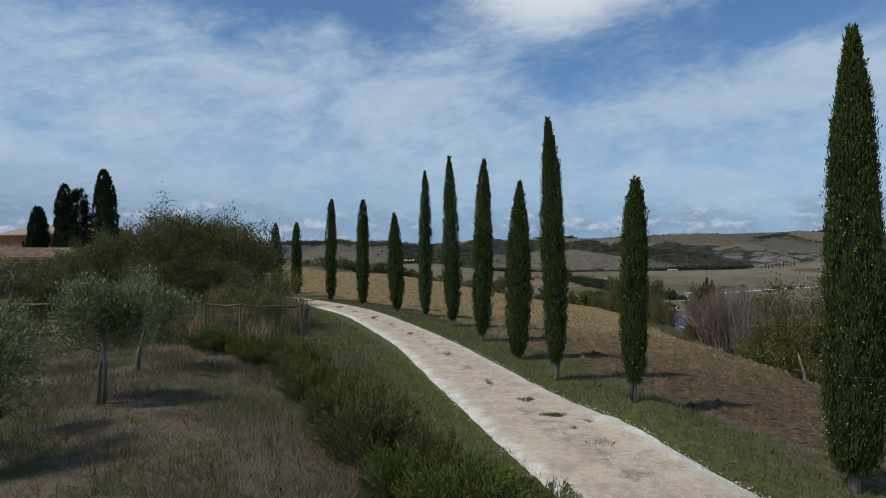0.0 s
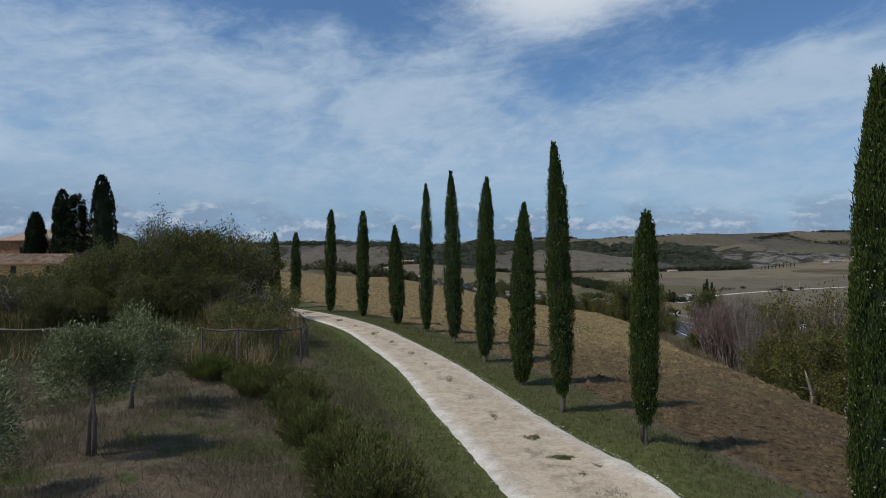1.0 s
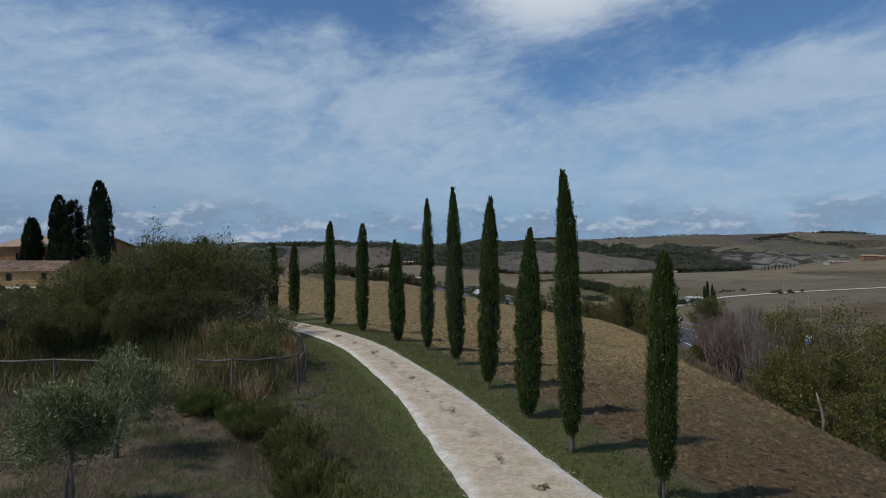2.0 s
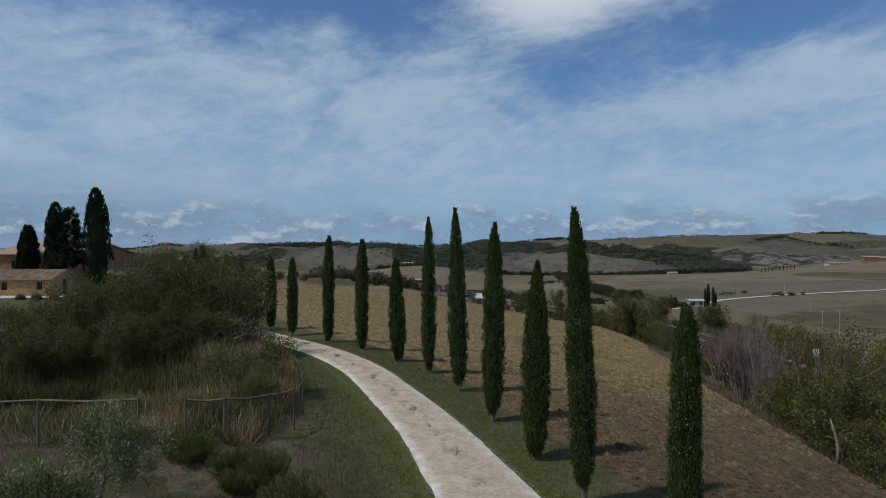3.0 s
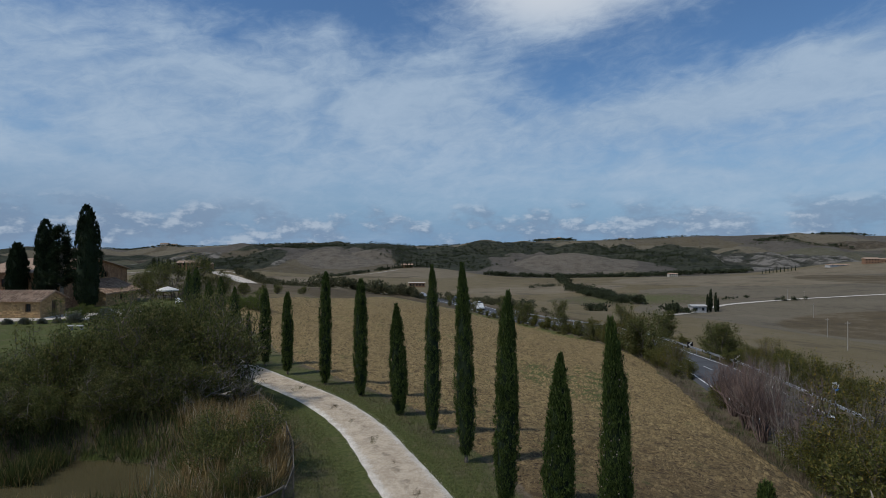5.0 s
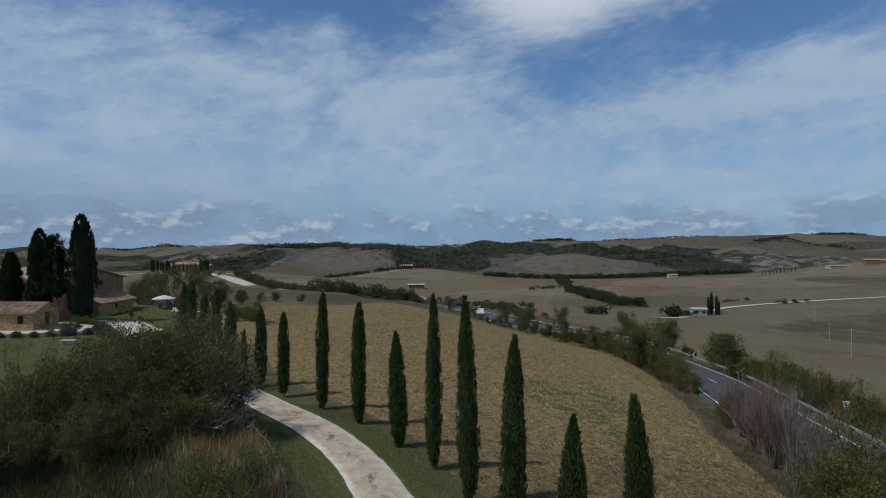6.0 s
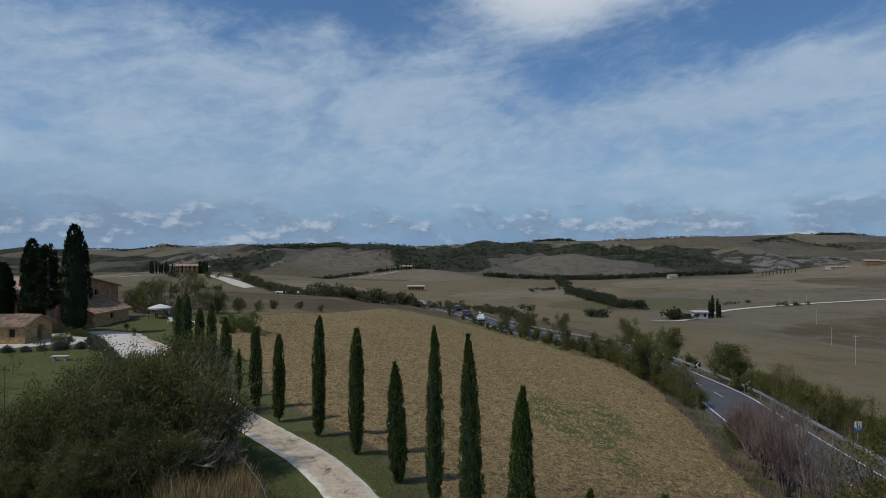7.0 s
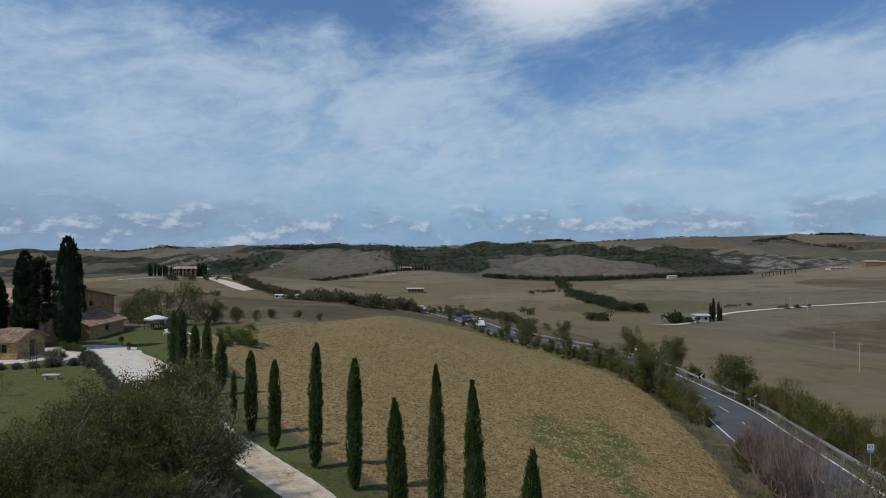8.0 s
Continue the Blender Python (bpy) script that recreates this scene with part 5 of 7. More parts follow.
    place(lighter.get(src, src) if y > 74 else src, x, y, s, float(rng.uniform(0, 360)), -0.1)
snag = thing("dead_trunk", spot(17.3, 28.3), "broken pale dead trunk at the field edge", "tree")
sh = Shape().tube([(0, 0, -0.1), (0.05, 0, 0.9), (-0.1, 0.05, 1.6), (-0.28, 0.05, 2.15)], [0.09, 0.075, 0.06, 0.02], 7)
sh.tube([(-0.02, 0, 1.2), (-0.35, 0.1, 1.35), (-0.5, 0.1, 1.3)], [0.03, 0.02, 0.008], 5)
part("trunk", sh.mesh("trunk", PALEBARK, True), snag)

# small bare fruit trees in the farm garden
fruit = settle(shrub(51, 2.0, 2.2, HEDGE, "small nearly bare fruit tree on the lawn", 260, depth=3, twigs=TWIG, stems=1, name="fruit_tree", category="tree", group="fruit trees in the garden", spread=0.7), -27.4, 50.2)
for x, y, s in ((-29.5, 46.0, 1.1), (-33.0, 49.5, 0.9), (-40.8, 66.6, 1.1), (-38.8, 64.0, 1.15), (-35.5, 54.5, 0.8)):
    place(fruit, x, y, s, x * 40)


# ---- pond fence ----
def fence(posts, height, label, rails=(1.0,), mesh_wire=True, rail_r=0.035, post_r=0.04):
    f = thing("rail_fence", spot(*posts[0]), label, "fence")
    base = Vector(f.matrix_basis.translation)
    tops = [Vector(spot(x, y)) - base for x, y in posts]
    for p in tops:
        part("post", Shape().tube([p + Vector((0, 0, -0.3)), p + Vector((0.01, 0, height + 0.05))], [post_r, post_r * 0.9], 6).mesh("post", OLDWOOD), f)
    for a, b in zip(tops[:-1], tops[1:]):
        for k in rails:
            sag = Vector((0, 0, -0.05))
            part("rail", Shape().tube([a + Vector((0, 0, height * k)), (a + b) / 2 + Vector((0, 0, height * k)) + sag, b + Vector((0, 0, height * k))], rail_r, 6).mesh("rail", OLDWOOD), f)
        if mesh_wire:
            w, n = Shape(), max(3, int((b - a).length / 0.14))
            for j in range(n):
                for s_ in (0, 1):
                    lo, hi = a.lerp(b, j / n), a.lerp(b, min(1, (j + 4) / n))
                    if s_:
                        lo, hi = hi, lo
                    w.tube([lo + Vector((0, 0, 0.05)), hi + Vector((0, 0, height * 0.95))], 0.0035, 3, cap=False)
            tagged(part("wire_netting", w.mesh("wire_netting", WIRE), f, "thin grey diamond wire"), kind="stuff")
    return f


fence([(-20.5, 18.3), (-17.2, 18.4), (-14.1, 18.5), (-11.6, 18.6), (-8.85, 18.7)], 1.35, "weathered wooden rail fence before the pond")
fence([(-7.6, 18.9), (-6.6, 19.2), (-5.6, 20.2), (-5.1, 21.3)], 1.3, "sagging wooden rail fence with wire netting beside the drive")
fence([(-5.1, 21.3), (-5.35, 23.5), (-6.0, 26.0), (-6.9, 28.5), (-8.1, 31.0), (-9.5, 33.3), (-11.2, 35.6), (-13.2, 38.0), (-15.5, 40.5)], 1.15, "thin wire fence on slender posts beside the drive", (1.0,), True, 0.018, 0.025)


# ---- reeds, grass, clods ----
def scatter(rng, n, x0, x1, y0, y1, keep):
    x, y = rng.uniform(x0, x1, n), rng.uniform(y0, y1, n)
    k = rng.random(n) < keep(x, y)
    return x[k], y[k]


def stuff_blades(name, rng, x, y, length, width, material, label, category, lean=0.3, sink=0.02, base=None):
    z = (land(x, y) + relief(x, y) if base is None else base) - sink
    p = np.stack([x, y, z], 1)
    d = np.stack([rng.normal(0, 0.12, len(x)), rng.normal(0, 0.12, len(x)), np.ones(len(x))], 1)
    return tagged(new(name, quads(name, blades(rng, p, d, length, width, lean), material)), label, category, kind="stuff")


rng = np.random.default_rng(5)


def ring_of(x, y):
    return np.hypot((x - POND[0]) / POND[2], (y - POND[1]) / POND[3])


x, y = scatter(rng, 48000, -24, -7, 19.2, 33, lambda x, y: ease(ring_of(x, y), 0.95, 1.1) * ease(ring_of(x, y), 1.75, 1.2) * (0.03 + 0.97 * (y > 27.0)) * (0.6 + 0.4 * (fbm(x / 1.6, y / 1.6, 3, 3) > 0.5)))
stuff_blades("green_reeds", rng, x, y, 0.85, 0.03, REEDG, "tall green reeds on the pond bank", "reeds", 0.22)
x, y = scatter(rng, 13000, -10.5, -6.0, 19.3, 36, lambda x, y: ease(fbm(x / 2.2, y / 2.2, 3, 8), 0.42, 0.58) * ease(x, -10.5, -9.3) * (to_line(x, y, DRIVE)[0] < -3.6) * (ring_of(x, y) > 1.0))
stuff_blades("dry_reeds", rng, x, y, 1.0, 0.03, REED, "tall straw-coloured dry reeds beside the pond", "reeds", 0.28)
x, y = scatter(rng, 9000, -22, -15.5, 26.5, 30, lambda x, y: ease(x, -15.6, -17.0) * (ring_of(x, y) < 1.0) * ease(fbm(x / 1.5, y / 1.5, 3, 26), 0.3, 0.5))
stuff_blades("green_reeds", rng, x, y, 0.9, 0.035, REEDG, "dark green reeds standing in the shallow pond", "reeds", 0.25, base=np.full(len(x), WATER_Z - 0.15))
x, y = scatter(rng, 8000, -12.5, -7.0, 26, 35, lambda x, y: (to_line(x, y, DRIVE)[0] < -3.4) * (to_line(x, y, DRIVE)[0] > -7.5) * (0.3 + 0.7 * ease(fbm(x / 1.3, y / 1.3, 3, 36), 0.4, 0.55)))
stuff_blades("dry_reeds", rng, x, y, 1.0, 0.028, REED, "tall pale dry reeds between pond and drive", "reeds", 0.28)
x, y = scatter(rng, 26000, -20, -5.8, 18.9, 23.4, lambda x, y: (0.1 + 0.9 * ease(fbm(x / 1.4, y / 1.4, 3, 6), 0.44, 0.56)) * (0.12 + 0.88 * ease(x, -9.8, -8.8)) * (ring_of(x, y) > 0.98) * (to_line(x, y, DRIVE)[0] < -4.6) * ease(y, 23.6, 22))
stuff_blades("dry_reeds", rng, x, y, 0.72, 0.022, REED, "straw and rust-coloured dry reeds along the pond fence", "reeds", 0.35)
x, y = scatter(rng, 22000, -21, -5.6, 18.9, 24.5, lambda x, y: (ring_of(x, y) > 1.0) * (0.3 + 0.7 * ease(x, -9.8, -8.8)) * (to_line(x, y, DRIVE)[0] < -4.2) * ease(fbm(x / 1.7, y / 1.7, 3, 16), 0.36, 0.56))
stuff_blades("green_reeds", rng, x, y, 0.6, 0.026, REEDG, "dark green reeds and weeds along the pond fence", "reeds", 0.35)
x, y = scatter(rng, 9000, -30, -20, 20, 31, lambda x, y: ease(fbm(x / 2.2, y / 2.2, 3, 9), 0.4, 0.6))
stuff_blades("dry_reeds", rng, x, y, 0.8, 0.03, REED, "dry reeds and weeds in the far pond corner", "reeds", 0.35)


def meadow_keep(x, y):
    d, _ = to_line(x, y, DRIVE)
    return (d < -2.4) * ease(y, 25, 12) * (0.15 + 0.85 * ease(fbm(x / 1.2, y / 1.2, 3, 12), 0.3, 0.6)) * (ring_of(x, y) > 1.25)


x, y = scatter(rng, 230000, -20, 2.5, 3.5, 20, meadow_keep)
stuff_blades("dry_grass", rng, x, y, 0.21, 0.007, STRAW, "dry straw-coloured meadow grass", "grass", 0.5)
x, y = scatter(rng, 70000, -20, 3, 3.5, 24, lambda x, y: meadow_keep(x, y) * ease(fbm(x / 2.4, y / 2.4, 3, 14), 0.5, 0.6))
stuff_blades("green_grass", rng, x, y, 0.16, 0.012, GRASS, "green grass drifts in the meadow", "grass", 0.45)


def verge_keep(x, y):
    d, _ = to_line(x, y, DRIVE)
    a = np.abs(d) + 0.5 * (fbm(x / 0.8, y / 0.8, 3, 15) - 0.5)
    return ease(a, 1.25, 1.6) * ease(a, 5.0, 2.6) * (field_zone(x, y) < 0.4)


x, y = scatter(rng, 210000, -14, 9, 5, 42, verge_keep)
stuff_blades("verge_grass", rng, x, y, 0.12, 0.012, GRASS, "green grass verge along the drive", "grass", 0.5)
x, y = scatter(rng, 120000, -14, 9, 5, 42, lambda x, y: verge_keep(x, y) * ease(np.abs(to_line(x, y, DRIVE)[0]), 1.7, 2.5) * ease(fbm(x / 1.1, y / 1.1, 3, 27), 0.4, 0.55))
stuff_blades("verge_dry_grass", rng, x, y, 0.13, 0.009, STRAW, "dry grass mixed into the verge of the drive", "grass", 0.5)
x, y = scatter(rng, 60000, 10, 27, 12, 90, lambda x, y: ease(np.abs(to_line(x, y, EDGE)[0] - 0.9), 1.7, 0.2) * (0.25 + 0.75 * ease(fbm(x / 1.3, y / 1.3, 3, 47), 0.4, 0.6)))
stuff_blades("edge_grass", rng, x, y, 0.5, 0.03, STRAW, "tall dry grass along the field edge", "grass", 0.45)

# tufts between the wheel tracks
for k, (x0, y0, rx, ry, n) in enumerate(((2.35, 12.4, 0.30, 0.2, 900), (1.95, 13.7, 0.30, 0.3, 520), (1.2, 15.4, 0.13, 0.4, 180), (0.15, 19.6, 0.14, 0.5, 220), (-1.35, 24.4, 0.16, 0.5, 320), (-3.5, 30.0, 0.2, 0.8, 420), (-6.2, 35.6, 0.24, 0.7, 500), (-9.1, 39.8, 0.4, 0.9, 700), (2.85, 10.6, 0.32, 0.3, 240), (2.55, 11.5, 0.1, 0.14, 70), (0.7, 17.3, 0.10, 0.3, 60), (-0.7, 22.2, 0.1, 0.3, 70), (-2.4, 27.3, 0.12, 0.5, 120), (-4.9, 33.0, 0.14, 0.6, 140), (2.95, 11.9, 0.1, 0.12, 50))):
    n = int(1.5 * n)
    a, r = rng.uniform(0, 6.3, n), np.sqrt(rng.random(n))
    r = r * (0.3 + 0.9 * vnoise(a * 1.9, a * 0 + k, 4))
    x, y = x0 + rx * r * np.cos(a), y0 + ry * r * np.sin(a)
    t = thing("grass_tuft", (x0, y0, float(land(x0, y0)) + 0.05), "low grass tuft between the wheel tracks", "grass", "grass tufts on the drive")
    p = np.stack([x - x0, y - y0, np.full(n, -0.01)], 1)
    tagged(part("turf", quads("turf", blades(rng, p, np.tile([0, 0, 1.0], (n, 1)), 0.06, 0.010, 0.9), (BRIGHT, STRAW, GRASS)[0 if k == 0 else 1 + k % 2]), t), kind="stuff")


def lumps(name, x, y, size, material, label, category, sink=0.3, lift=0.0):
    n = len(x)
    u = np.array([(1, 0, 0), (0, 1, 0), (-1, 0, 0), (0, -1, 0), (0, 0, 1)], float)
    u[:4, 2] = -0.35
    tri = np.array([(0, 1, 4), (1, 2, 4), (2, 3, 4), (3, 0, 4)], np.int32)
    a = rng.uniform(0, 6.3, n)
    c, s = np.cos(a)[:, None], np.sin(a)[:, None]
    v = u[None] * rng.uniform(0.55, 1.3, (n, 5, 1)) * size[:, None, None] * np.array([1.2, 0.8, 0.7])
    vx, vy = v[..., 0] * c - v[..., 1] * s, v[..., 0] * s + v[..., 1] * c
    z = land(x, y) + relief(x, y) + lift
    co = np.stack([vx + x[:, None], vy + y[:, None], v[..., 2] + (z + size * sink)[:, None]], 2)
    f = (tri[None] + (np.arange(n, dtype=np.int32) * 5)[:, None, None]).reshape(-1, 3)
    me = bpy.data.meshes.new(name)
    me.vertices.add(n * 5)
    me.vertices.foreach_set("co", co.astype(np.float32).ravel())
    me.loops.add(f.size)
    me.loops.foreach_set("vertex_index", f.ravel())
    me.polygons.add(len(f))
    me.polygons.foreach_set("loop_start", np.arange(0, f.size, 3, dtype=np.int32))
    me.polygons.foreach_set("loop_total", np.full(len(f), 3, np.int32))
    me.materials.append(material)
    me.update()
    return tagged(new(name, me), label, category, kind="stuff")


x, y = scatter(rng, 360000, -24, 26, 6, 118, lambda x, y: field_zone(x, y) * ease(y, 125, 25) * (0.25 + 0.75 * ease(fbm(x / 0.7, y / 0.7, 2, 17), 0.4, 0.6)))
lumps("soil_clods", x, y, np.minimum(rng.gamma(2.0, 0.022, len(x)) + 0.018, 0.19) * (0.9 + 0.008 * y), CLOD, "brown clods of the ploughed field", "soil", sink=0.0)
def drive_edge(x, y):
    d, _ = to_line(x, y, DRIVE)
    half, off = np.interp(y, [8, 14, 22, 30, 60], [2.95, 2.7, 2.4, 2.25, 2.4]) / 2, np.interp(y, [8, 14, 22, 45], [0.0, 0.08, 0.22, 0.25])
    e = np.abs(d - off) - half
    return ease(np.abs(e + 0.04), 0.15, 0.02) ** 2 + 0.08 * (e < 0)


x, y = scatter(rng, 150000, -14, 8, 5, 42, lambda x, y: drive_edge(x, y))
lumps("gravel_stones", x, y, rng.uniform(0.006, 0.020, len(x)), GRAVEL, "loose white stones along the drive", "gravel", lift=0.03)


# ---- farm buildings ----
def cover_tiles(parent, x0, x1, eave, ridge, turn=0.0, gap=0.32):
    """Clay cover tiles down a slope, from the ridge to the eave: each row a half-round ribbed run. eave, ridge: (y, z)."""
    (ye, ze), (yr, zr) = eave, ridge
    slope = Vector((0, ye - yr, ze - zr))
    ln = slope.length
    n = int((x1 - x0) / gap)
    up = Vector((0, -(ze - zr), ye - yr)).normalized()
    up = up if up.z > 0 else -up
    rows_n = max(3, int(ln / 0.55))
    sh = Shape()
    for i in range(n + 1):
        x = x0 + (x1 - x0) * i / n
        for j in range(rows_n):
            a, b = j / rows_n, min(1.0, (j + 1.12) / rows_n)
            pts = []
            for s, r in ((a, 0.075), (b, 0.10)):
                c = Vector((x, yr, zr)) + slope * s
                for k in range(5):
                    th = math.pi * k / 4
                    pts.append(c + Vector((r * math.cos(th), 0, 0)) + up * (r * math.sin(th) * 0.9 + 0.02))
            sh.add(pts, [(k, k + 1, k + 6, k + 5) for k in range(4)] + [(5, 6, 7, 8, 9)])
    tiles = tagged(part("roof_tiling", sh.mesh("roof_tiling", TILE), parent), kind="stuff")
    tiles.matrix_basis = pose(0, 0, 0, 0, 0, turn)


def stone_wall(parent, corner, along, width, height, thick, openings=(), gable=0.0, stone=0.34, seed=1, limit=140, tilt=0.0, mix=None, start=None):
    """A rubble wall: mortar body with openings cut through, and single stones standing proud of its face. corner: start; along: unit direction; the face looks to the right of it."""
    c, a = Vector(corner), Vector((*along, 0)).normalized()
    nrm = Vector((a.y, -a.x, 0))
    rng_ = np.random.default_rng(seed)

    def top(u):
        return height + (gable * (1 - abs(2 * u / width - 1)) if gable else 0.0) + tilt * u / width

    us = sorted({thick if start is None else start, width / 2, width, *[q for o in openings for q in (o[0], o[1])]})
    wall = None
    for u0, u1 in zip(us[:-1], us[1:]):
        spans = [(0.0, None)]
        for o in openings:
            if o[0] <= u0 + 1e-6 and o[1] >= u1 - 1e-6:
                spans = [(0.0, o[2]), (o[3], None)] if o[2] > 0.01 else [(o[3], None)]
        for z0, z1 in spans:
            t0, t1 = (top(u0), top(u1)) if z1 is None else (z1, z1)
            p = [c + a * u + Vector((0, 0, z)) - nrm * d for d in (0, thick) for u, z in ((u0, z0), (u1, z0), (u1, t1), (u0, t0))]
            sh = Shape().add(p, [(0, 1, 2, 3), (7, 6, 5, 4), (0, 4, 5, 1), (1, 5, 6, 2), (2, 6, 7, 3), (3, 7, 4, 0)])
            piece = part("wall", sh.mesh("wall", mix[0] if mix else MORTAR), parent, "lime-mortared rubble wall")
            wall = wall or piece
    kinds = []
    for k in range(5):
        s = Shape()
        w, h = 0.5, 0.5
        out = [(-w, -h * 0.8), (-w * 0.7, -h), (w * 0.7, -h), (w, -h * 0.7), (w, h * 0.75), (w * 0.65, h), (-w * 0.75, h), (-w, h * 0.7)]
        out = [(px * rng_.uniform(0.86, 1.0), pz * rng_.uniform(0.86, 1.0)) for px, pz in out]
        s.add([(px, 0.0, pz) for px, pz in out] + [(px * 0.86, -1.0, pz * 0.86) for px, pz in out], [(i, (i + 1) % 8, 8 + (i + 1) % 8, 8 + i) for i in range(8)] + [tuple(range(8, 16))])
        kinds.append(s.mesh("stone", mix[1] if mix else STONE))
    face = Matrix.Translation(c) @ Matrix(((a.x, -nrm.x, 0, 0), (a.y, -nrm.y, 0, 0), (0, 0, 1, 0), (0, 0, 0, 1)))
    z, made = 0.02, 0
    while z < height + gable:
        h = stone * rng_.uniform(0.45, 0.7)
        u = rng_.uniform(-0.1, 0.0)
        while u < width:
            w = stone * rng_.uniform(0.7, 1.5)
            m = u + w / 2
            ok = 0.02 < u and u + w < width - 0.02 and z + h < min(top(u), top(u + w)) - 0.02
            ok = ok and not any(u + w > o[0] - 0.02 and u < o[1] + 0.02 and z + h > o[2] - 0.02 and z < o[3] + 0.02 for o in openings)
            if ok and made < limit:
                st = part("stone", kinds[int(rng_.integers(0, 5))], wall)
                st.matrix_basis = face @ Matrix.Translation((m, 0, z + h / 2)) @ Matrix.Diagonal((w * 0.94, rng_.uniform(0.02, 0.05), h * 0.92, 1))
                made += 1
            u += w
        z += h
    return wall


def window_in(parent, at, along, w, h, door=False):
    """A window or door set back in its opening: frame, pane or boards."""
    a = Vector((*along, 0)).normalized()
    nrm = Vector((a.y, -a.x, 0))
    m = Matrix.Translation(Vector(at) - nrm * 0.18) @ Matrix(((a.x, -nrm.x, 0, 0), (a.y, -nrm.y, 0, 0), (0, 0, 1, 0), (0, 0, 0, 1)))
    fr = Shape()
    for lo, hi in (((0, 0, 0), (0.07, 0.08, h)), ((w - 0.07, 0, 0), (w, 0.08, h)), ((0.07, 0, h - 0.07), (w - 0.07, 0.08, h)), ((0.07, 0, 0), (w - 0.07, 0.08, 0.07))):
        fr.box(lo, hi, m)
    if not door:
        fr.box((w / 2 - 0.025, 0.01, 0.07), (w / 2 + 0.025, 0.07, h - 0.07), m)
    ob = part("door" if door else "window", fr.mesh("frame", DARKWOOD), parent, "dark wooden frame")
    part("door_leaf" if door else "pane", Shape().box((0.07, 0.03, 0.07), (w - 0.07, 0.05, h - 0.07), m).mesh("leaf", DARKWOOD if door else PANE), ob)
    if not door:
        part("sill", Shape().box((-0.08, -0.22, -0.08), (w + 0.08, 0.0, -0.01), m).mesh("sill", STONE), parent)


def roof_slab(parent, name, corners, thick=0.12, material=None):
    """A sloping slab over four corners."""
    p = [Vector(c) for c in corners]
    d = Vector((0, 0, -thick))
    sh = Shape().add(p + [q + d for q in p], [(0, 1, 2, 3), (7, 6, 5, 4), (0, 4, 5, 1), (1, 5, 6, 2), (2, 6, 7, 3), (3, 7, 4, 0)])
    return part(name, sh.mesh(name, material or TILE), parent, "weathered terracotta roof")


def stone_hut():
    x0, y0, w, dp, h = -45.1, 69.9, 11.0, 4.4, 2.15
    z0 = float(land(x0, y0)) - 0.05
    hut = thing("stone_hut", (x0, y0, z0), "low stone outbuilding with a terracotta tile roof", "farm building")
    stone_wall(hut, (-w, 0, 0), (1, 0), w, h, 0.4, [(5.2, 5.9, 0.75, 1.65), (9.3, 9.95, 0.8, 1.7)], seed=61, limit=240)
    window_in(hut, (-w + 5.2, 0, 0.75), (1, 0), 0.7, 0.9)
    window_in(hut, (-w + 9.3, 0, 0.8), (1, 0), 0.65, 0.9)
    stone_wall(hut, (0, 0, 0), (0, 1), dp, h, 0.4, [(2.0, 2.9, 0.0, 1.9)], gable=0.85, seed=62)
    window_in(hut, (0, 2.0, 0), (0, 1), 0.9, 1.9, True)
    stone_wall(hut, (0, dp, 0), (-1, 0), w, h, 0.4, seed=63, limit=10)
    stone_wall(hut, (-w, dp, 0), (0, -1), dp, h, 0.4, gable=0.85, seed=64, limit=10)
    e, r = 0.35, 0.85
    roof_slab(hut, "roof", [(-w - e, -e, h - 0.08), (e, -e, h - 0.08), (e, dp / 2, h + r + 0.06), (-w - e, dp / 2, h + r + 0.06)])
    roof_slab(hut, "roof", [(-w - e, dp / 2, h + r + 0.06), (e, dp / 2, h + r + 0.06), (e, dp + e, h - 0.08), (-w - e, dp + e, h - 0.08)])
    rf = [o for o in hut.children if o.name.startswith("roof")][0]
    cover_tiles(rf, -w - e + 0.1, e - 0.1, (-e, h - 0.08), (dp / 2, h + r + 0.06))


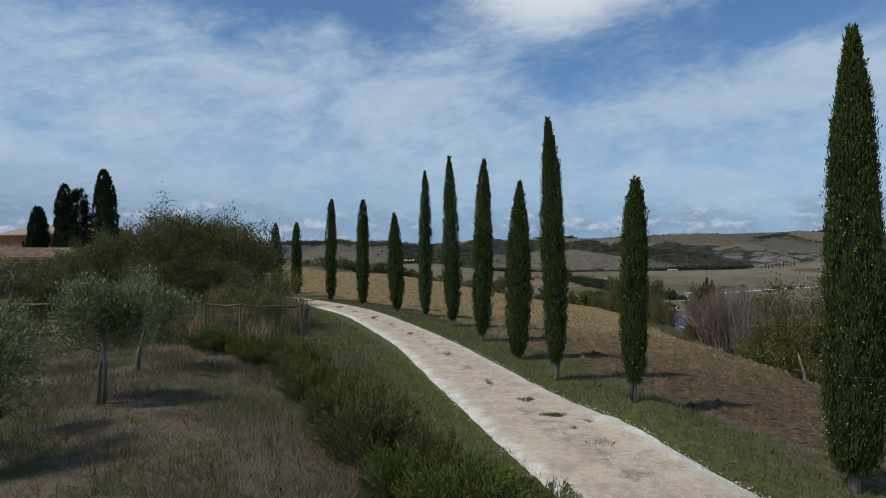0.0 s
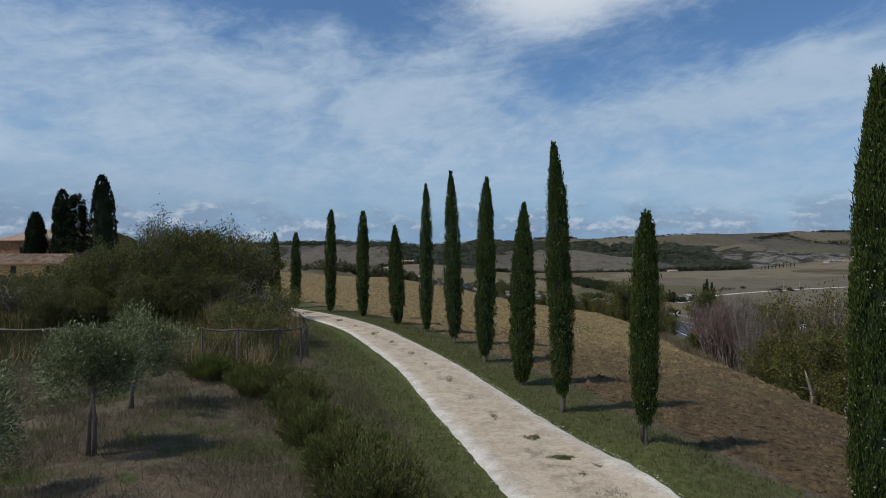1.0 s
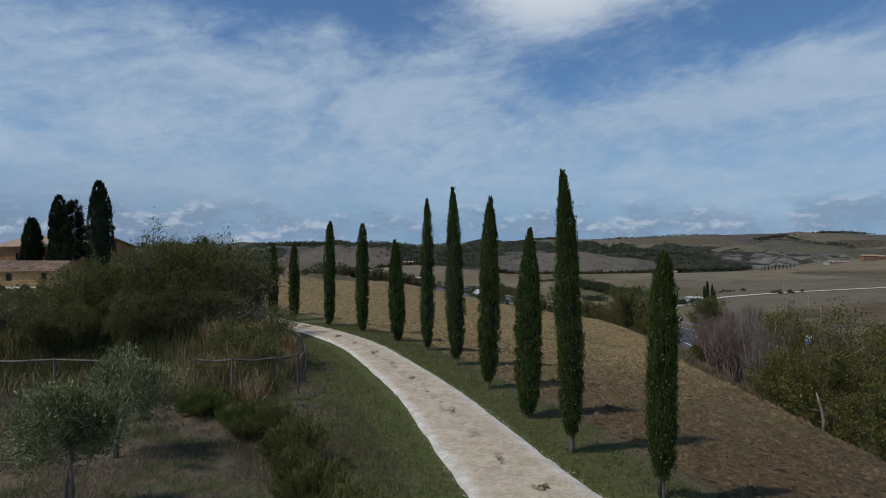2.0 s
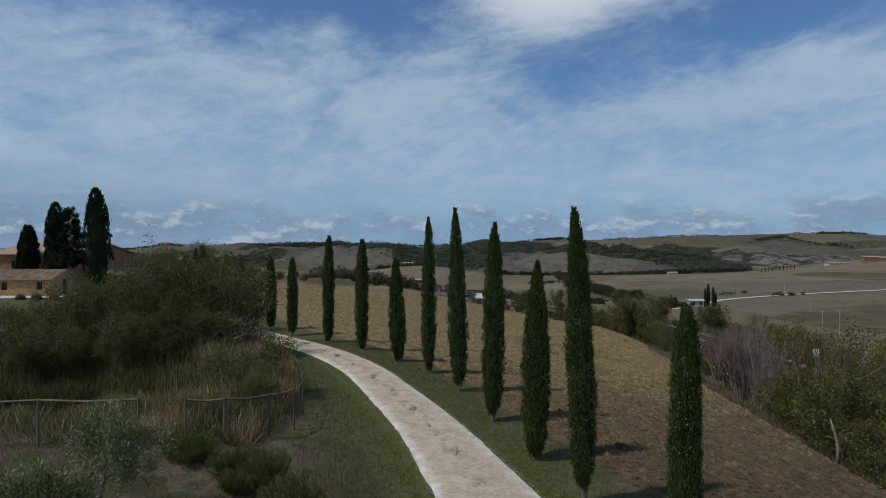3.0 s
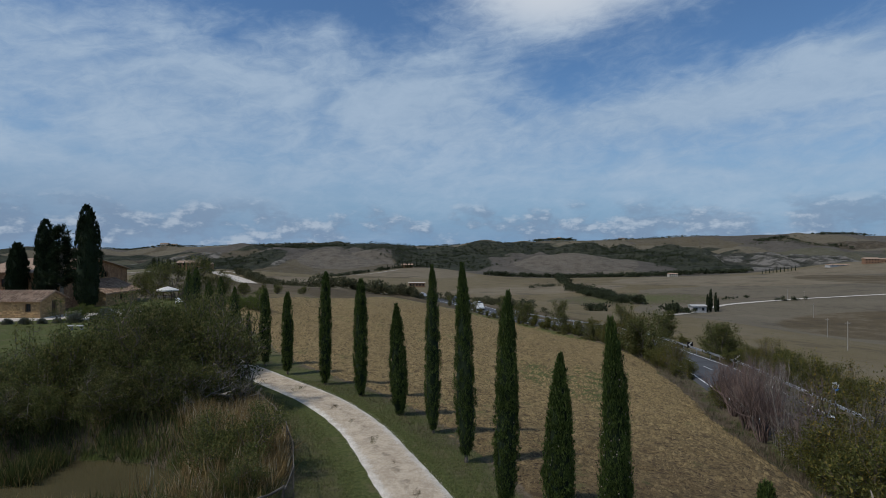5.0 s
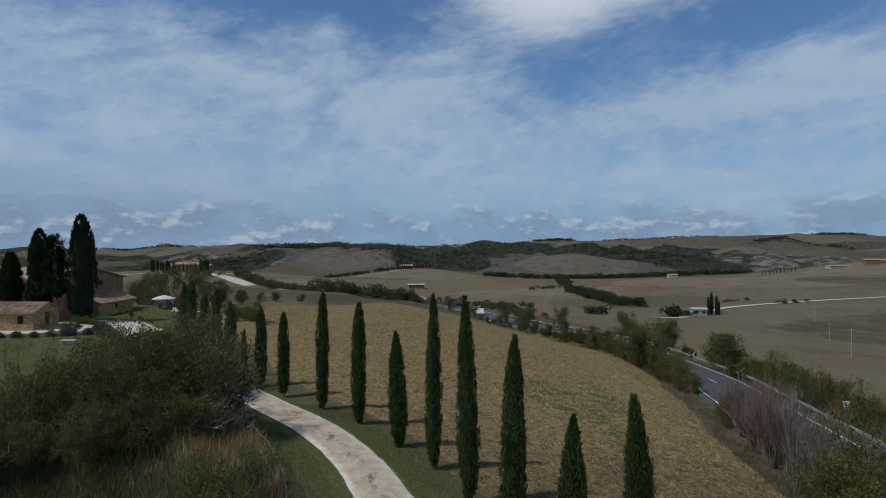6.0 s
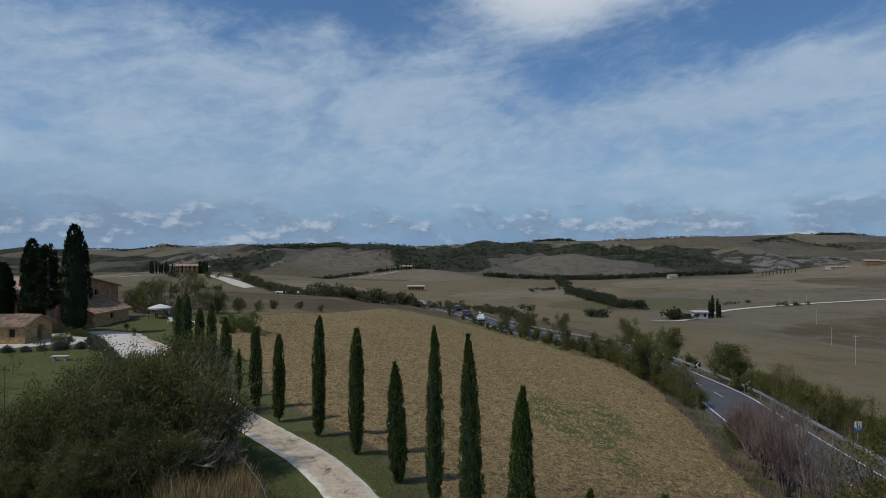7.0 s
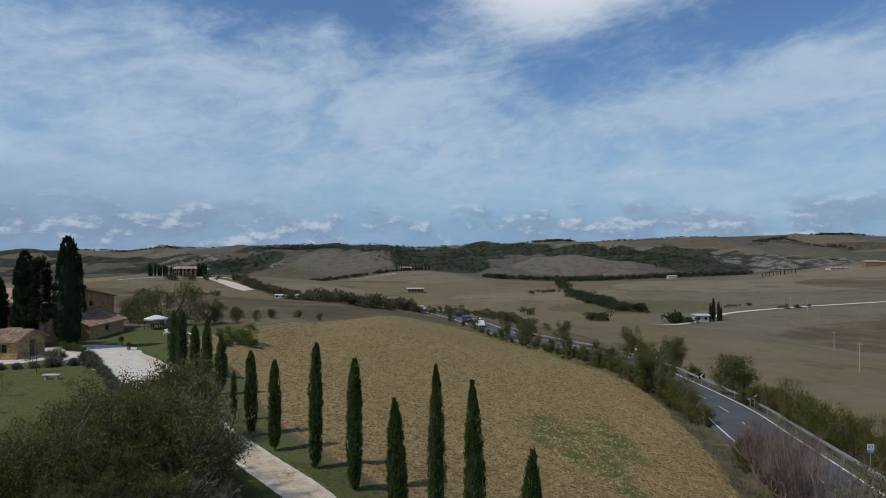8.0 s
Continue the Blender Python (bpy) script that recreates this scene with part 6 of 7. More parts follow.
def farmhouse():
    x0, y0 = -46.0, 84.3
    z0 = float(land(x0, y0)) - 0.05
    hs = thing("stone_farmhouse", (x0, y0, z0), "stone farmhouse with a lower tiled wing", "house")
    # lean-to wing on the yard side
    w, ln, h, r = 3.5, 8.3, 1.9, 1.6
    stone_wall(hs, (-w, 0, 0), (1, 0), w, h + r, 0.45, tilt=-r, seed=71, limit=80, start=0.0)
    stone_wall(hs, (0, 0, 0), (0, 1), ln, h, 0.45, [(3.6, 4.4, 0.75, 1.5)], seed=72, limit=170)
    window_in(hs, (0, 3.6, 0.75), (0, 1), 0.8, 0.75)
    stone_wall(hs, (0, ln, 0), (-1, 0), w, h, 0.45, tilt=r, seed=73, limit=10)
    rf = roof_slab(hs, "roof", [(0.35, -0.3, h - 0.12), (0.35, ln + 0.3, h - 0.12), (-w, ln + 0.3, h + r + 0.05), (-w, -0.3, h + r + 0.05)])
    cover_tiles(rf, -0.2, ln + 0.2, (-0.35, h - 0.12), (w, h + r + 0.05), 90)
    # main block with its gable end towards the yard
    bx, by, bw, bd, bh, bg = -w - 0.02, -4.3, 10.5, 16.3, 4.9, 1.5
    stone_wall(hs, (bx, by, 0), (0, 1), bd, bh, 0.5, [(10.2, 11.0, 3.75, 4.55)], gable=bg, seed=74, mix=(REDMORTAR, REDSTONE), limit=280)
    window_in(hs, (bx, by + 10.2, 3.75), (0, 1), 0.8, 0.8)
    stone_wall(hs, (bx - bw, by, 0), (1, 0), bw, bh, 0.5, [(7.0, 8.0, 0, 2.1), (3.0, 3.9, 2.9, 4.0)], seed=75, mix=(REDMORTAR, REDSTONE), limit=160)
    window_in(hs, (bx - bw + 7.0, by, 0), (1, 0), 1.0, 2.1, True)
    window_in(hs, (bx - bw + 3.0, by, 2.9), (1, 0), 0.9, 1.1)
    stone_wall(hs, (bx, by + bd, 0), (-1, 0), bw, bh, 0.5, seed=76, mix=(REDMORTAR, REDSTONE), limit=10)
    stone_wall(hs, (bx - bw, by + bd, 0), (0, -1), bd, bh, 0.5, gable=bg, seed=77, mix=(REDMORTAR, REDSTONE), limit=10)
    e, my = 0.4, by + bd / 2
    roof_slab(hs, "roof", [(bx + e, by - e, bh - 0.05), (bx + e, my, bh + bg + 0.1), (bx - bw - e, my, bh + bg + 0.1), (bx - bw - e, by - e, bh - 0.05)])
    r3 = roof_slab(hs, "roof", [(bx + e, my, bh + bg + 0.1), (bx + e, by + bd + e, bh - 0.05), (bx - bw - e, by + bd + e, bh - 0.05), (bx - bw - e, my, bh + bg + 0.1)])
    # porch pillar of yellow stone between the trees
    part("porch_pillar", Shape().box((-3.9, -9.6, 0), (-2.8, -8.6, 2.6)).box((-4.05, -9.75, 2.6), (-2.65, -8.45, 2.75)).mesh("porch_pillar", STONE), hs, "yellow stone porch pillar")
    back = thing("farm_wing", (-62.0, 72.5, z0), "long tiled farm wing behind the old cypresses", "farm building")
    stone_wall(back, (-12, 0, 0), (1, 0), 16, 2.6, 0.45, [(12.0, 12.9, 0, 2.0)], seed=78, limit=120)
    stone_wall(back, (4, 0, 0), (0, 1), 6, 2.6, 0.45, seed=79, limit=60, gable=1.1)
    stone_wall(back, (4, 6, 0), (-1, 0), 16, 2.6, 0.45, seed=80, limit=5)
    stone_wall(back, (-12, 6, 0), (0, -1), 6, 2.6, 0.45, seed=81, limit=5, gable=1.1)
    window_in(back, (0.0, 0, 0), (1, 0), 0.9, 2.0, True)
    r2 = roof_slab(back, "roof", [(-12.3, -0.4, 2.5), (4.3, -0.4, 2.5), (4.3, 3, 3.75), (-12.3, 3, 3.75)])
    roof_slab(back, "roof", [(-12.3, 3, 3.75), (4.3, 3, 3.75), (4.3, 6.4, 2.5), (-12.3, 6.4, 2.5)])
    cover_tiles(r2, -12.2, 4.2, (-0.4, 2.5), (3, 3.75))


stone_hut()
farmhouse()

# conifer with bare lower trunk beside the cypresses
def conifer(at, high, label):
    """Ragged conifer: bare pale trunk below, drooping layered boughs above."""
    rng_ = np.random.default_rng(58)
    t = thing("conifer_tree", at, label, "tree")
    sh, pts, dirs = Shape(), [], []
    sh.tube([(0, 0, -0.2), (0.1, 0, high * 0.3), (0, 0.1, high * 0.65), (0, 0, high)], [0.24, 0.19, 0.11, 0.02], 8)
    for k in range(70):
        f = 0.30 + 0.69 * (k + rng_.random()) / 70
        a, ln = rng_.uniform(0, 6.3), (1 - f) ** 0.6 * 2.0 * rng_.uniform(0.5, 1.15) + 0.25
        root, tip = Vector((0, 0, f * high)), Vector((ln * math.cos(a), ln * math.sin(a), f * high + 0.12 * ln))
        sh.tube([root, root.lerp(tip, 0.5) + Vector((0, 0, 0.1)), tip], [0.045, 0.03, 0.01], 4, cap=False)
        n = int(60 + 110 * ln)
        g = rng_.uniform(0.25, 1.08, n)
        pts.append(np.array(root)[None] * (1 - g[:, None]) + np.array(tip)[None] * g[:, None] + rng_.normal(0, 0.16, (n, 3)))
        dirs.append(np.tile([math.cos(a), math.sin(a), 0.5], (n, 1)))
    part("trunk", sh.mesh("trunk", PALEBARK, True), t, "bare pale trunk")
    part("crown", quads("crown", blades(rng_, np.concatenate(pts), np.concatenate(dirs), 0.3, 0.09, 0.7), CYPD), t, "ragged dark needles")


conifer(spot(-47.6, 77.4), 10.6, "ragged dark conifer with bare pale trunk by the farmhouse")


def gazebo():
    g = thing("gazebo", spot(-42.6, 95.0), "white canvas gazebo on posts at the lawn's edge", "gazebo")
    for sx in (-1.4, 1.4):
        for sy in (-1.4, 1.4):
            part("post", Shape().tube([(sx, sy, -0.1), (sx, sy, 2.0)], 0.05, 8).mesh("post", DARKWOOD), g)
    c = Shape()
    rim = [(1.75 * math.cos(a) * 1.15, 1.75 * math.sin(a) * 1.15, 1.95 + 0.05 * (k % 2)) for k, a in enumerate(np.linspace(0, 2 * math.pi, 16, endpoint=False))]
    mid = [(x * 0.45, y * 0.45, 2.35) for x, y, z in rim]
    low = [(x, y, z - 0.22) for x, y, z in rim]
    c.add([*rim, *mid, (0, 0, 2.62), *low], [(k, (k + 1) % 16, 16 + (k + 1) % 16, 16 + k) for k in range(16)] + [(16 + k, 16 + (k + 1) % 16, 32) for k in range(16)] + [(33 + k, 33 + (k + 1) % 16, (k + 1) % 16, k) for k in range(16)])
    part("canopy", c.mesh("canopy", CANVAS), g, "white canvas roof")
    g.matrix_basis = g.matrix_basis @ Matrix.Scale(0.8, 4)
    t = thing("garden_table", spot(-42.6, 95.0), "small dark table under the gazebo", "table")
    part("tabletop", Shape().box((-0.6, -0.4, 0.70), (0.6, 0.4, 0.75)).mesh("tabletop", DARKWOOD), t)
    for sx in (-0.5, 0.5):
        for sy in (-0.3, 0.3):
            part("leg", Shape().box((sx - 0.03, sy - 0.03, -0.05), (sx + 0.03, sy + 0.03, 0.70)).mesh("leg", DARKWOOD), t)


def lounger(x, y, turn):
    l = thing("sun_lounger", spot(x, y), "white sun lounger on the lawn", "lounger", "sun loungers on the lawn", rz=turn)
    part("frame", Shape().box((-0.32, -0.95, 0.26), (0.32, 0.95, 0.32)).mesh("frame", WHITE), l)
    part("backrest", Shape().box((-0.32, 0.0, 0.0), (0.32, 0.65, 0.06), pose(0, 0.35, 0.32, 40)).mesh("backrest", WHITE), l)
    for sx in (-0.27, 0.27):
        for sy in (-0.85, 0.85):
            part("leg", Shape().box((sx - 0.03, sy - 0.03, -0.05), (sx + 0.03, sy + 0.03, 0.26)).mesh("leg", WHITE), l)


gazebo()
for x, y, a in ((-37.6, 88.6, 70), (-36.4, 89.6, 60), (-35.2, 88.2, 75)):
    lounger(x, y, a)
# garden bench slab and pots by the yard
for x, y in ((-36.5, 75.8), (-39.5, 79.8)):
    p = thing("flower_pot", spot(x, y, 0.08), "terracotta pot with a small shrub", "plant pot", "pots in the yard")
    part("pot", Shape().tube([(0, 0, 0), (0, 0, 0.35), (0, 0, 0.4)], [0.16, 0.24, 0.26], 12).mesh("pot", TILE), p)
    rr = np.random.default_rng(int(-x))
    part("plant", quads("plant", blades(rr, rr.normal(0, 0.12, (400, 3)) + np.array([0, 0, 0.6]), np.tile([0, 0, 1.0], (400, 1)), 0.16, 0.05, 0.8), HEDGE), p)
bench = thing("stone_table", spot(-35.6, 61.0), "pale stone slab table on the lawn", "garden table")
part("slab", Shape().box((-0.75, -0.25, 0.34), (0.75, 0.25, 0.42)).mesh("slab", CONCRETE), bench)
for sx in (-0.55, 0.45):
    part("leg", Shape().box((sx, -0.18, -0.05), (sx + 0.12, 0.18, 0.34)).mesh("leg", CONCRETE), bench)


def lavender(seed):
    rng_ = np.random.default_rng(seed)
    b = thing("lavender_bush", (0, 0, 0), "rounded grey-green lavender bush edging the yard", "bush", "lavender edging the yard")
    n = 900
    a, e = rng_.uniform(0, 6.3, n), rng_.uniform(0.1, 1.5, n)
    d = np.stack([np.cos(a) * np.cos(e), np.sin(a) * np.cos(e), np.sin(e)], 1)
    part("foliage", quads("foliage", blades(rng_, d * rng_.uniform(0.1, 0.32, n)[:, None], d, 0.3, 0.04, 0.2), LAVENDER), b)
    return b


lav = settle(lavender(5), -30.2, 60.6)
for k, (x, y, s) in enumerate(((-31.2, 61.8, 1.1), (-32.2, 63.2, 1.3), (-33.1, 64.4, 1.0), (-34.0, 65.5, 1.2), (-35.0, 66.3, 1.5), (-36.2, 67.2, 1.0), (-37.6, 67.4, 1.3), (-39.2, 66.6, 1.7), (-40.6, 66.0, 1.0), (-42.0, 65.6, 1.0), (-43.5, 65.2, 1.2), (-45.0, 64.8, 1.1), (-29.3, 59.2, 1.2), (-28.4, 57.8, 1.1), (-27.6, 56.6, 1.2), (-47.5, 64.2, 1.3))):
    place(lav, x, y, s, k * 50)
for x, y, s in ((-37.4, 69.3, 2.1), (-36.0, 68.2, 1.5)):
    place(lav, x, y, s, x * 30)
bay = settle(shrub(56, 3.6, 2.4, BRIGHT, "low bright green shrub at the field corner", 6000, depth=3, leaf=(0.14, 0.06), stems=8), -25.4, 82.0)
for x, y, s in ((-24.0, 80.4, 0.6), (-27.6, 84.6, 0.7), (-26.4, 79.2, 0.5), (-29.6, 86.0, 0.5)):
    place(bay, x, y, s, x * 20)
for x, y, s in ((-40.4, 69.0, 0.62), (-42.4, 75.4, 0.45), (-43.6, 75.9, 0.5), (-41.4, 74.9, 0.35)):
    place(bay, x, y, s, x * 20)
broad = settle(shrub(57, 9.0, 6.6, OLIVEGREEN, "broad spreading tree behind the garden gazebo", 9000, depth=4, girth=1.6, fork=(2, 3), twigs=BARK, stems=4, name="garden_tree", category="tree", leaf=(0.22, 0.09), spread=0.6), -42.8, 98.5)
for x, y, s in ((-47.5, 101, 0.75), (-37.6, 101.5, 0.6)):
    place(broad, x, y, s, x * 20)
for x, y, s in ((-36.5, 101.5, 0.5), (-33.5, 103, 0.42), (-50.5, 103, 0.7), (-31.0, 105.0, 0.35), (-56, 104, 0.8)):
    place(f_drk, x, y, s, x * 20)
for x, y, s in ((-30, 110, 0.5), (-26, 113, 0.42), (-23, 117, 0.35), (-36, 110, 0.6), (-62, 100, 1.0), (-40, 112, 0.6)):
    place(s2, x, y, s, x * 20)


# ---- tarred road furniture ----
def along_tar(y, off):
    """A place beside the tarred road, and the road's heading there."""
    k = int(np.argmin(np.abs(tar_line[:len(tar_line) * 2 // 3, 1] - y)))
    d = tar_line[k + 1, :2] - tar_line[k - 1, :2]
    d = d / np.linalg.norm(d)
    return tar_line[k, 0] + d[1] * off, tar_line[k, 1] - d[0] * off, tar_line[k, 2], math.degrees(math.atan2(-d[0], d[1]))


def guardrail():
    g = thing("guardrail", (*along_tar(24, 3.9)[:2], along_tar(24, 3.9)[2] - 0.25), "galvanised steel guardrail beside the tarred road", "guardrail")
    base = Vector(g.matrix_basis.translation)
    pts = [Vector(along_tar(y, 3.9)[:3]) - base for y in np.arange(24, 150, 4.0)]
    post = Shape().box((-0.05, -0.04, -0.5), (0.05, 0.04, 0.72)).mesh("post", STEEL)
    for p in pts:
        part("post", post, g).matrix_basis = pose(*p)
    prof = [(0.0, 0.42), (-0.06, 0.47), (-0.06, 0.53), (0.0, 0.57), (-0.06, 0.61), (-0.06, 0.67), (0.0, 0.72)]
    for a, b in zip(pts[:-1], pts[1:]):
        s = Vector((b - a).xy).normalized()
        side = Vector((s.y, -s.x, 0))
        sh = Shape()
        back = [(o + 0.012, z) for o, z in prof]
        ring_ = prof + back[::-1]
        n = len(ring_)
        sh.add([p + side * (o - 0.07) + Vector((0, 0, z)) for p in (a, b) for o, z in ring_], [(i, (i + 1) % n, n + (i + 1) % n, n + i) for i in range(n)])
        part("beam", sh.mesh("beam", STEEL), g)


guardrail()


def chevron(x, yy, z, size=0.85, h=1.15):
    s = thing("chevron_sign", (x, yy, z), "black and white chevron bend sign on a post", "road sign", "chevron signs at the bend", rz=2)
    part("post", Shape().tube([(0, 0.03, -0.3), (0, 0.03, h + 0.3)], 0.03, 8).mesh("post", STEEL), s)
    part("panel", Shape().box((-size / 2, -0.01, h - size / 2), (size / 2, 0.01, h + size / 2)).mesh("panel", BLACK), s, "black panel")
    q = size / 2
    arrow = [(-0.75, 0), (0.15, 0.85), (0.75, 0.85), (-0.1, 0), (0.75, -0.85), (0.15, -0.85)]
    sh = Shape().add([(u * q, -0.014, h + v * q) for u, v in arrow], [(0, 3, 2, 1), (0, 5, 4, 3)])
    part("chevron", sh.mesh("chevron", WHITE), s, "white chevron")


for x, y, z in ((34.5, 74.2, -5.65), (35.6, 90.1, -6.6), (35.2, 106.0, -6.85)):
    chevron(x, y, z)


def kilometre_sign():
    x, y, z, turn = along_tar(51.7, 4.35)
    s = thing("kilometre_sign", (x, y, z - 0.3), "white and blue distance sign on a post", "road sign", rz=2)
    part("post", Shape().tube([(0, 0.03, -0.3), (0, 0.03, 2.45)], 0.03, 8).mesh("post", STEEL), s)
    part("white_panel", Shape().box((-0.27, -0.012, 2.05), (0.27, 0.012, 2.5)).mesh("white_panel", WHITE), s, "white number panel")
    part("blue_panel", Shape().box((-0.27, -0.012, 1.78), (0.27, 0.012, 2.045)).mesh("blue_panel", BLUE), s, "blue panel with white bars")
    bars = Shape()
    for k, w in enumerate((0.2, 0.14)):
        bars.box((-w, -0.016, 1.94 - 0.09 * k), (w, -0.013, 1.97 - 0.09 * k))
    part("bars", bars.mesh("bars", WHITE), s)
    cu = bpy.data.curves.new("numerals", "FONT")
    cu.body, cu.size, cu.align_x, cu.extrude = "42", 0.42, "CENTER", 0.002
    tmp = new("numerals", cu)
    me = bpy.data.meshes.new_from_object(tmp.evaluated_get(bpy.context.evaluated_depsgraph_get()))
    bpy.data.objects.remove(tmp)
    me.materials.clear()
    me.materials.append(BLACK)
    part("numerals", me, s, "black numerals").matrix_basis = pose(0, -0.016, 2.13, 90, 0, 0)


kilometre_sign()


def warning_sign():
    x, y, z, turn = along_tar(110, 4.2)
    s = thing("warning_sign", (x, y, z - 0.25), "triangular warning sign on a post", "road sign")
    part("post", Shape().tube([(0, 0.03, -0.3), (0, 0.03, 2.2)], 0.03, 8).mesh("post", STEEL), s)
    for nm, r, dy, m in (("red_rim", 0.52, -0.01, RED), ("white_field", 0.36, -0.016, WHITE)):
        t = [(r * math.sin(a), 1.75 + r * math.cos(a)) for a in (0, 2.094, 4.189)]
        part(nm, Shape().add([(u, dy, w) for u, w in t] + [(u, 0.01, w) for u, w in t], [(0, 2, 1), (3, 4, 5), (0, 1, 4, 3), (1, 2, 5, 4), (2, 0, 3, 5)]).mesh(nm, m), s)


warning_sign()


def car(y, off, paint, label, van=False, flip=False):
    x, yy, z, turn = along_tar(y, off)
    c = thing("van" if van else "car", (x, yy, z + 0.005), label, "van" if van else "car", rz=turn + (180 if flip else 0))
    L, W, H = (4.4, 1.75, 1.9) if van else (4.2, 1.75, 1.48)
    prof = [(-L / 2, 0.35), (L / 2 - 0.05, 0.35), (L / 2, 0.7), (L / 2 - 0.3, 1.05), (L / 2 - 0.9, H), (-L / 2 + 0.1, H), (-L / 2, 1.0)] if van else [(-L / 2, 0.3), (L / 2 - 0.05, 0.3), (L / 2, 0.62), (L / 2 - 0.15, 0.78), (L / 2 - 1.0, 0.92), (L / 2 - 1.75, H), (-L / 2 + 0.75, H), (-L / 2 + 0.12, 0.98), (-L / 2, 0.6)]
    n = len(prof)
    sh = Shape()
    sh.add([(sx * (W / 2 - (0.14 if z_ > 1.0 else 0.0)), u, z_) for sx in (-1, 1) for u, z_ in prof], [tuple(range(n)), tuple(range(2 * n - 1, n - 1, -1))] + [(i, n + i, n + (i + 1) % n, (i + 1) % n) for i in range(n)])
    part("body", sh.mesh("body", paint), c)
    gl = Shape()
    if van:
        gl.box((-W / 2 + 0.2, -0.01, 0), (W / 2 - 0.2, 0.02, 0.85), pose(0, L / 2 - 0.62, 1.28, 24))
    else:
        gl.box((-W / 2 + 0.22, -0.01, 0), (W / 2 - 0.22, 0.02, 0.72), pose(0, L / 2 - 1.12, 0.96, 53))
        gl.box((-W / 2 + 0.22, -0.02, 0), (W / 2 - 0.22, 0.02, 0.62), pose(0, -L / 2 + 0.2, 0.98, -50))
    for sx in (-1, 1):
        gl.box((sx * (W / 2 - 0.13) - 0.02, -L / 2 + 0.95 if not van else L / 2 - 1.6, 1.0 if not van else 1.35), (sx * (W / 2 - 0.13) + 0.02, L / 2 - 1.7 if not van else L / 2 - 0.95, H - 0.12 if not van else H - 0.35))
    part("windows", gl.mesh("windows", PANE), c, "dark glass")
    for sx in (-1, 1):
        for sy in (-L / 2 + 0.75, L / 2 - 0.85):
            w = part("wheel", Shape().tube([(sx * (W / 2 - 0.2), sy, 0.32), (sx * (W / 2 + 0.005), sy, 0.32)], 0.32, 16).mesh("wheel", TYRE), c, "black tyre")
            part("rim", Shape().tube([(sx * (W / 2 + 0.003), sy, 0.32), (sx * (W / 2 + 0.015), sy, 0.32)], 0.2, 12).mesh("rim", STEEL), w)
        part("tail_light", Shape().box((sx * (W / 2 - 0.25) - 0.12, -L / 2 - 0.01, 0.75), (sx * (W / 2 - 0.25) + 0.12, -L / 2 + 0.06, 0.9)).mesh("tail_light", RED), c)
        part("headlight", Shape().box((sx * (W / 2 - 0.3) - 0.15, L / 2 - 0.12, 0.62), (sx * (W / 2 - 0.3) + 0.15, L / 2 - 0.02, 0.76)).mesh("headlight", WHITE), c)


SILVER = plain("silver_car_paint", (0.42, 0.43, 0.45), 0.3, 0.4)
DARKCAR = plain("dark_car_paint", (0.03, 0.035, 0.045), 0.3)
car(156, -1.3, WHITE, "white delivery van driving on the tarred road", True, True)
car(166, -1.3, DARKCAR, "dark car driving on the tarred road", flip=True)
car(180, 1.3, DARKCAR, "dark car on the far stretch of road")
car(199, -1.3, SILVER, "silver car on the far stretch of road", flip=True)

# ---- valley and hills ----
farm_track = smooth_line([(84, 246), (95, 251), (112, 267), (136, 288), (175, 303), (202, 310), (233, 317), (330, 336)])
tagged(new("road", strip("farm_track", resample(farm_track, 3.0), 2.9, 0.3, GRAVEL, 4, 0.2)), "pale gravel farm track across the fields", "gravel road", kind="structure")


def pole(x, y, h=6.0):
    p = thing("utility_pole", spot(x, y), "slender wooden power pole in the field", "utility pole", "power poles across the field")
    part("pole", Shape().tube([(0, 0, -0.5), (0, 0, h)], [0.10, 0.07], 6).mesh("pole", PALEPOLE), p)
    part("crossarm", Shape().box((-0.55, -0.05, h - 0.4), (0.55, 0.05, h - 0.3)).mesh("crossarm", PALEPOLE), p)


for x, y in ((83.1, 125.8), (121.4, 190.9), (152.5, 247.2), (175, 290.2), (171.9, 298.8)):
    pole(x, y)


def block_house(at, sx, sy, h, rise, wall_m, roof_m, label, category, cols, storeys=2, turn=0.0):
    """A far house: walls with window openings set in, and a low pitched roof."""
    b = thing("far_house", at, label, category, rz=turn)
    part("wall", Shape().box((-sx / 2, -sy / 2, -1.5), (sx / 2, sy / 2, h)).mesh("wall", wall_m), b)
    e = 0.5
    sh = Shape().add([(-sx / 2 - e, -sy / 2 - e, h), (sx / 2 + e, -sy / 2 - e, h), (sx / 2 + e, sy / 2 + e, h), (-sx / 2 - e, sy / 2 + e, h), (-sx / 2 - e, 0, h + rise), (sx / 2 + e, 0, h + rise)],
                      [(0, 1, 5, 4), (2, 3, 4, 5), (0, 4, 3), (1, 2, 5), (3, 2, 1, 0)])
    part("roof", sh.mesh("roof", roof_m), b, "shallow tiled roof")
    win = Shape().box((-0.5, -0.12, 0), (0.5, 0.05, 1.3)).mesh("window", PANE)
    for st in range(storeys):
        for c in range(cols):
            part("window", win, b).matrix_basis = pose(-sx / 2 + sx * (c + 0.5) / cols, -sy / 2, 0.9 + st * (h / storeys))
    return b


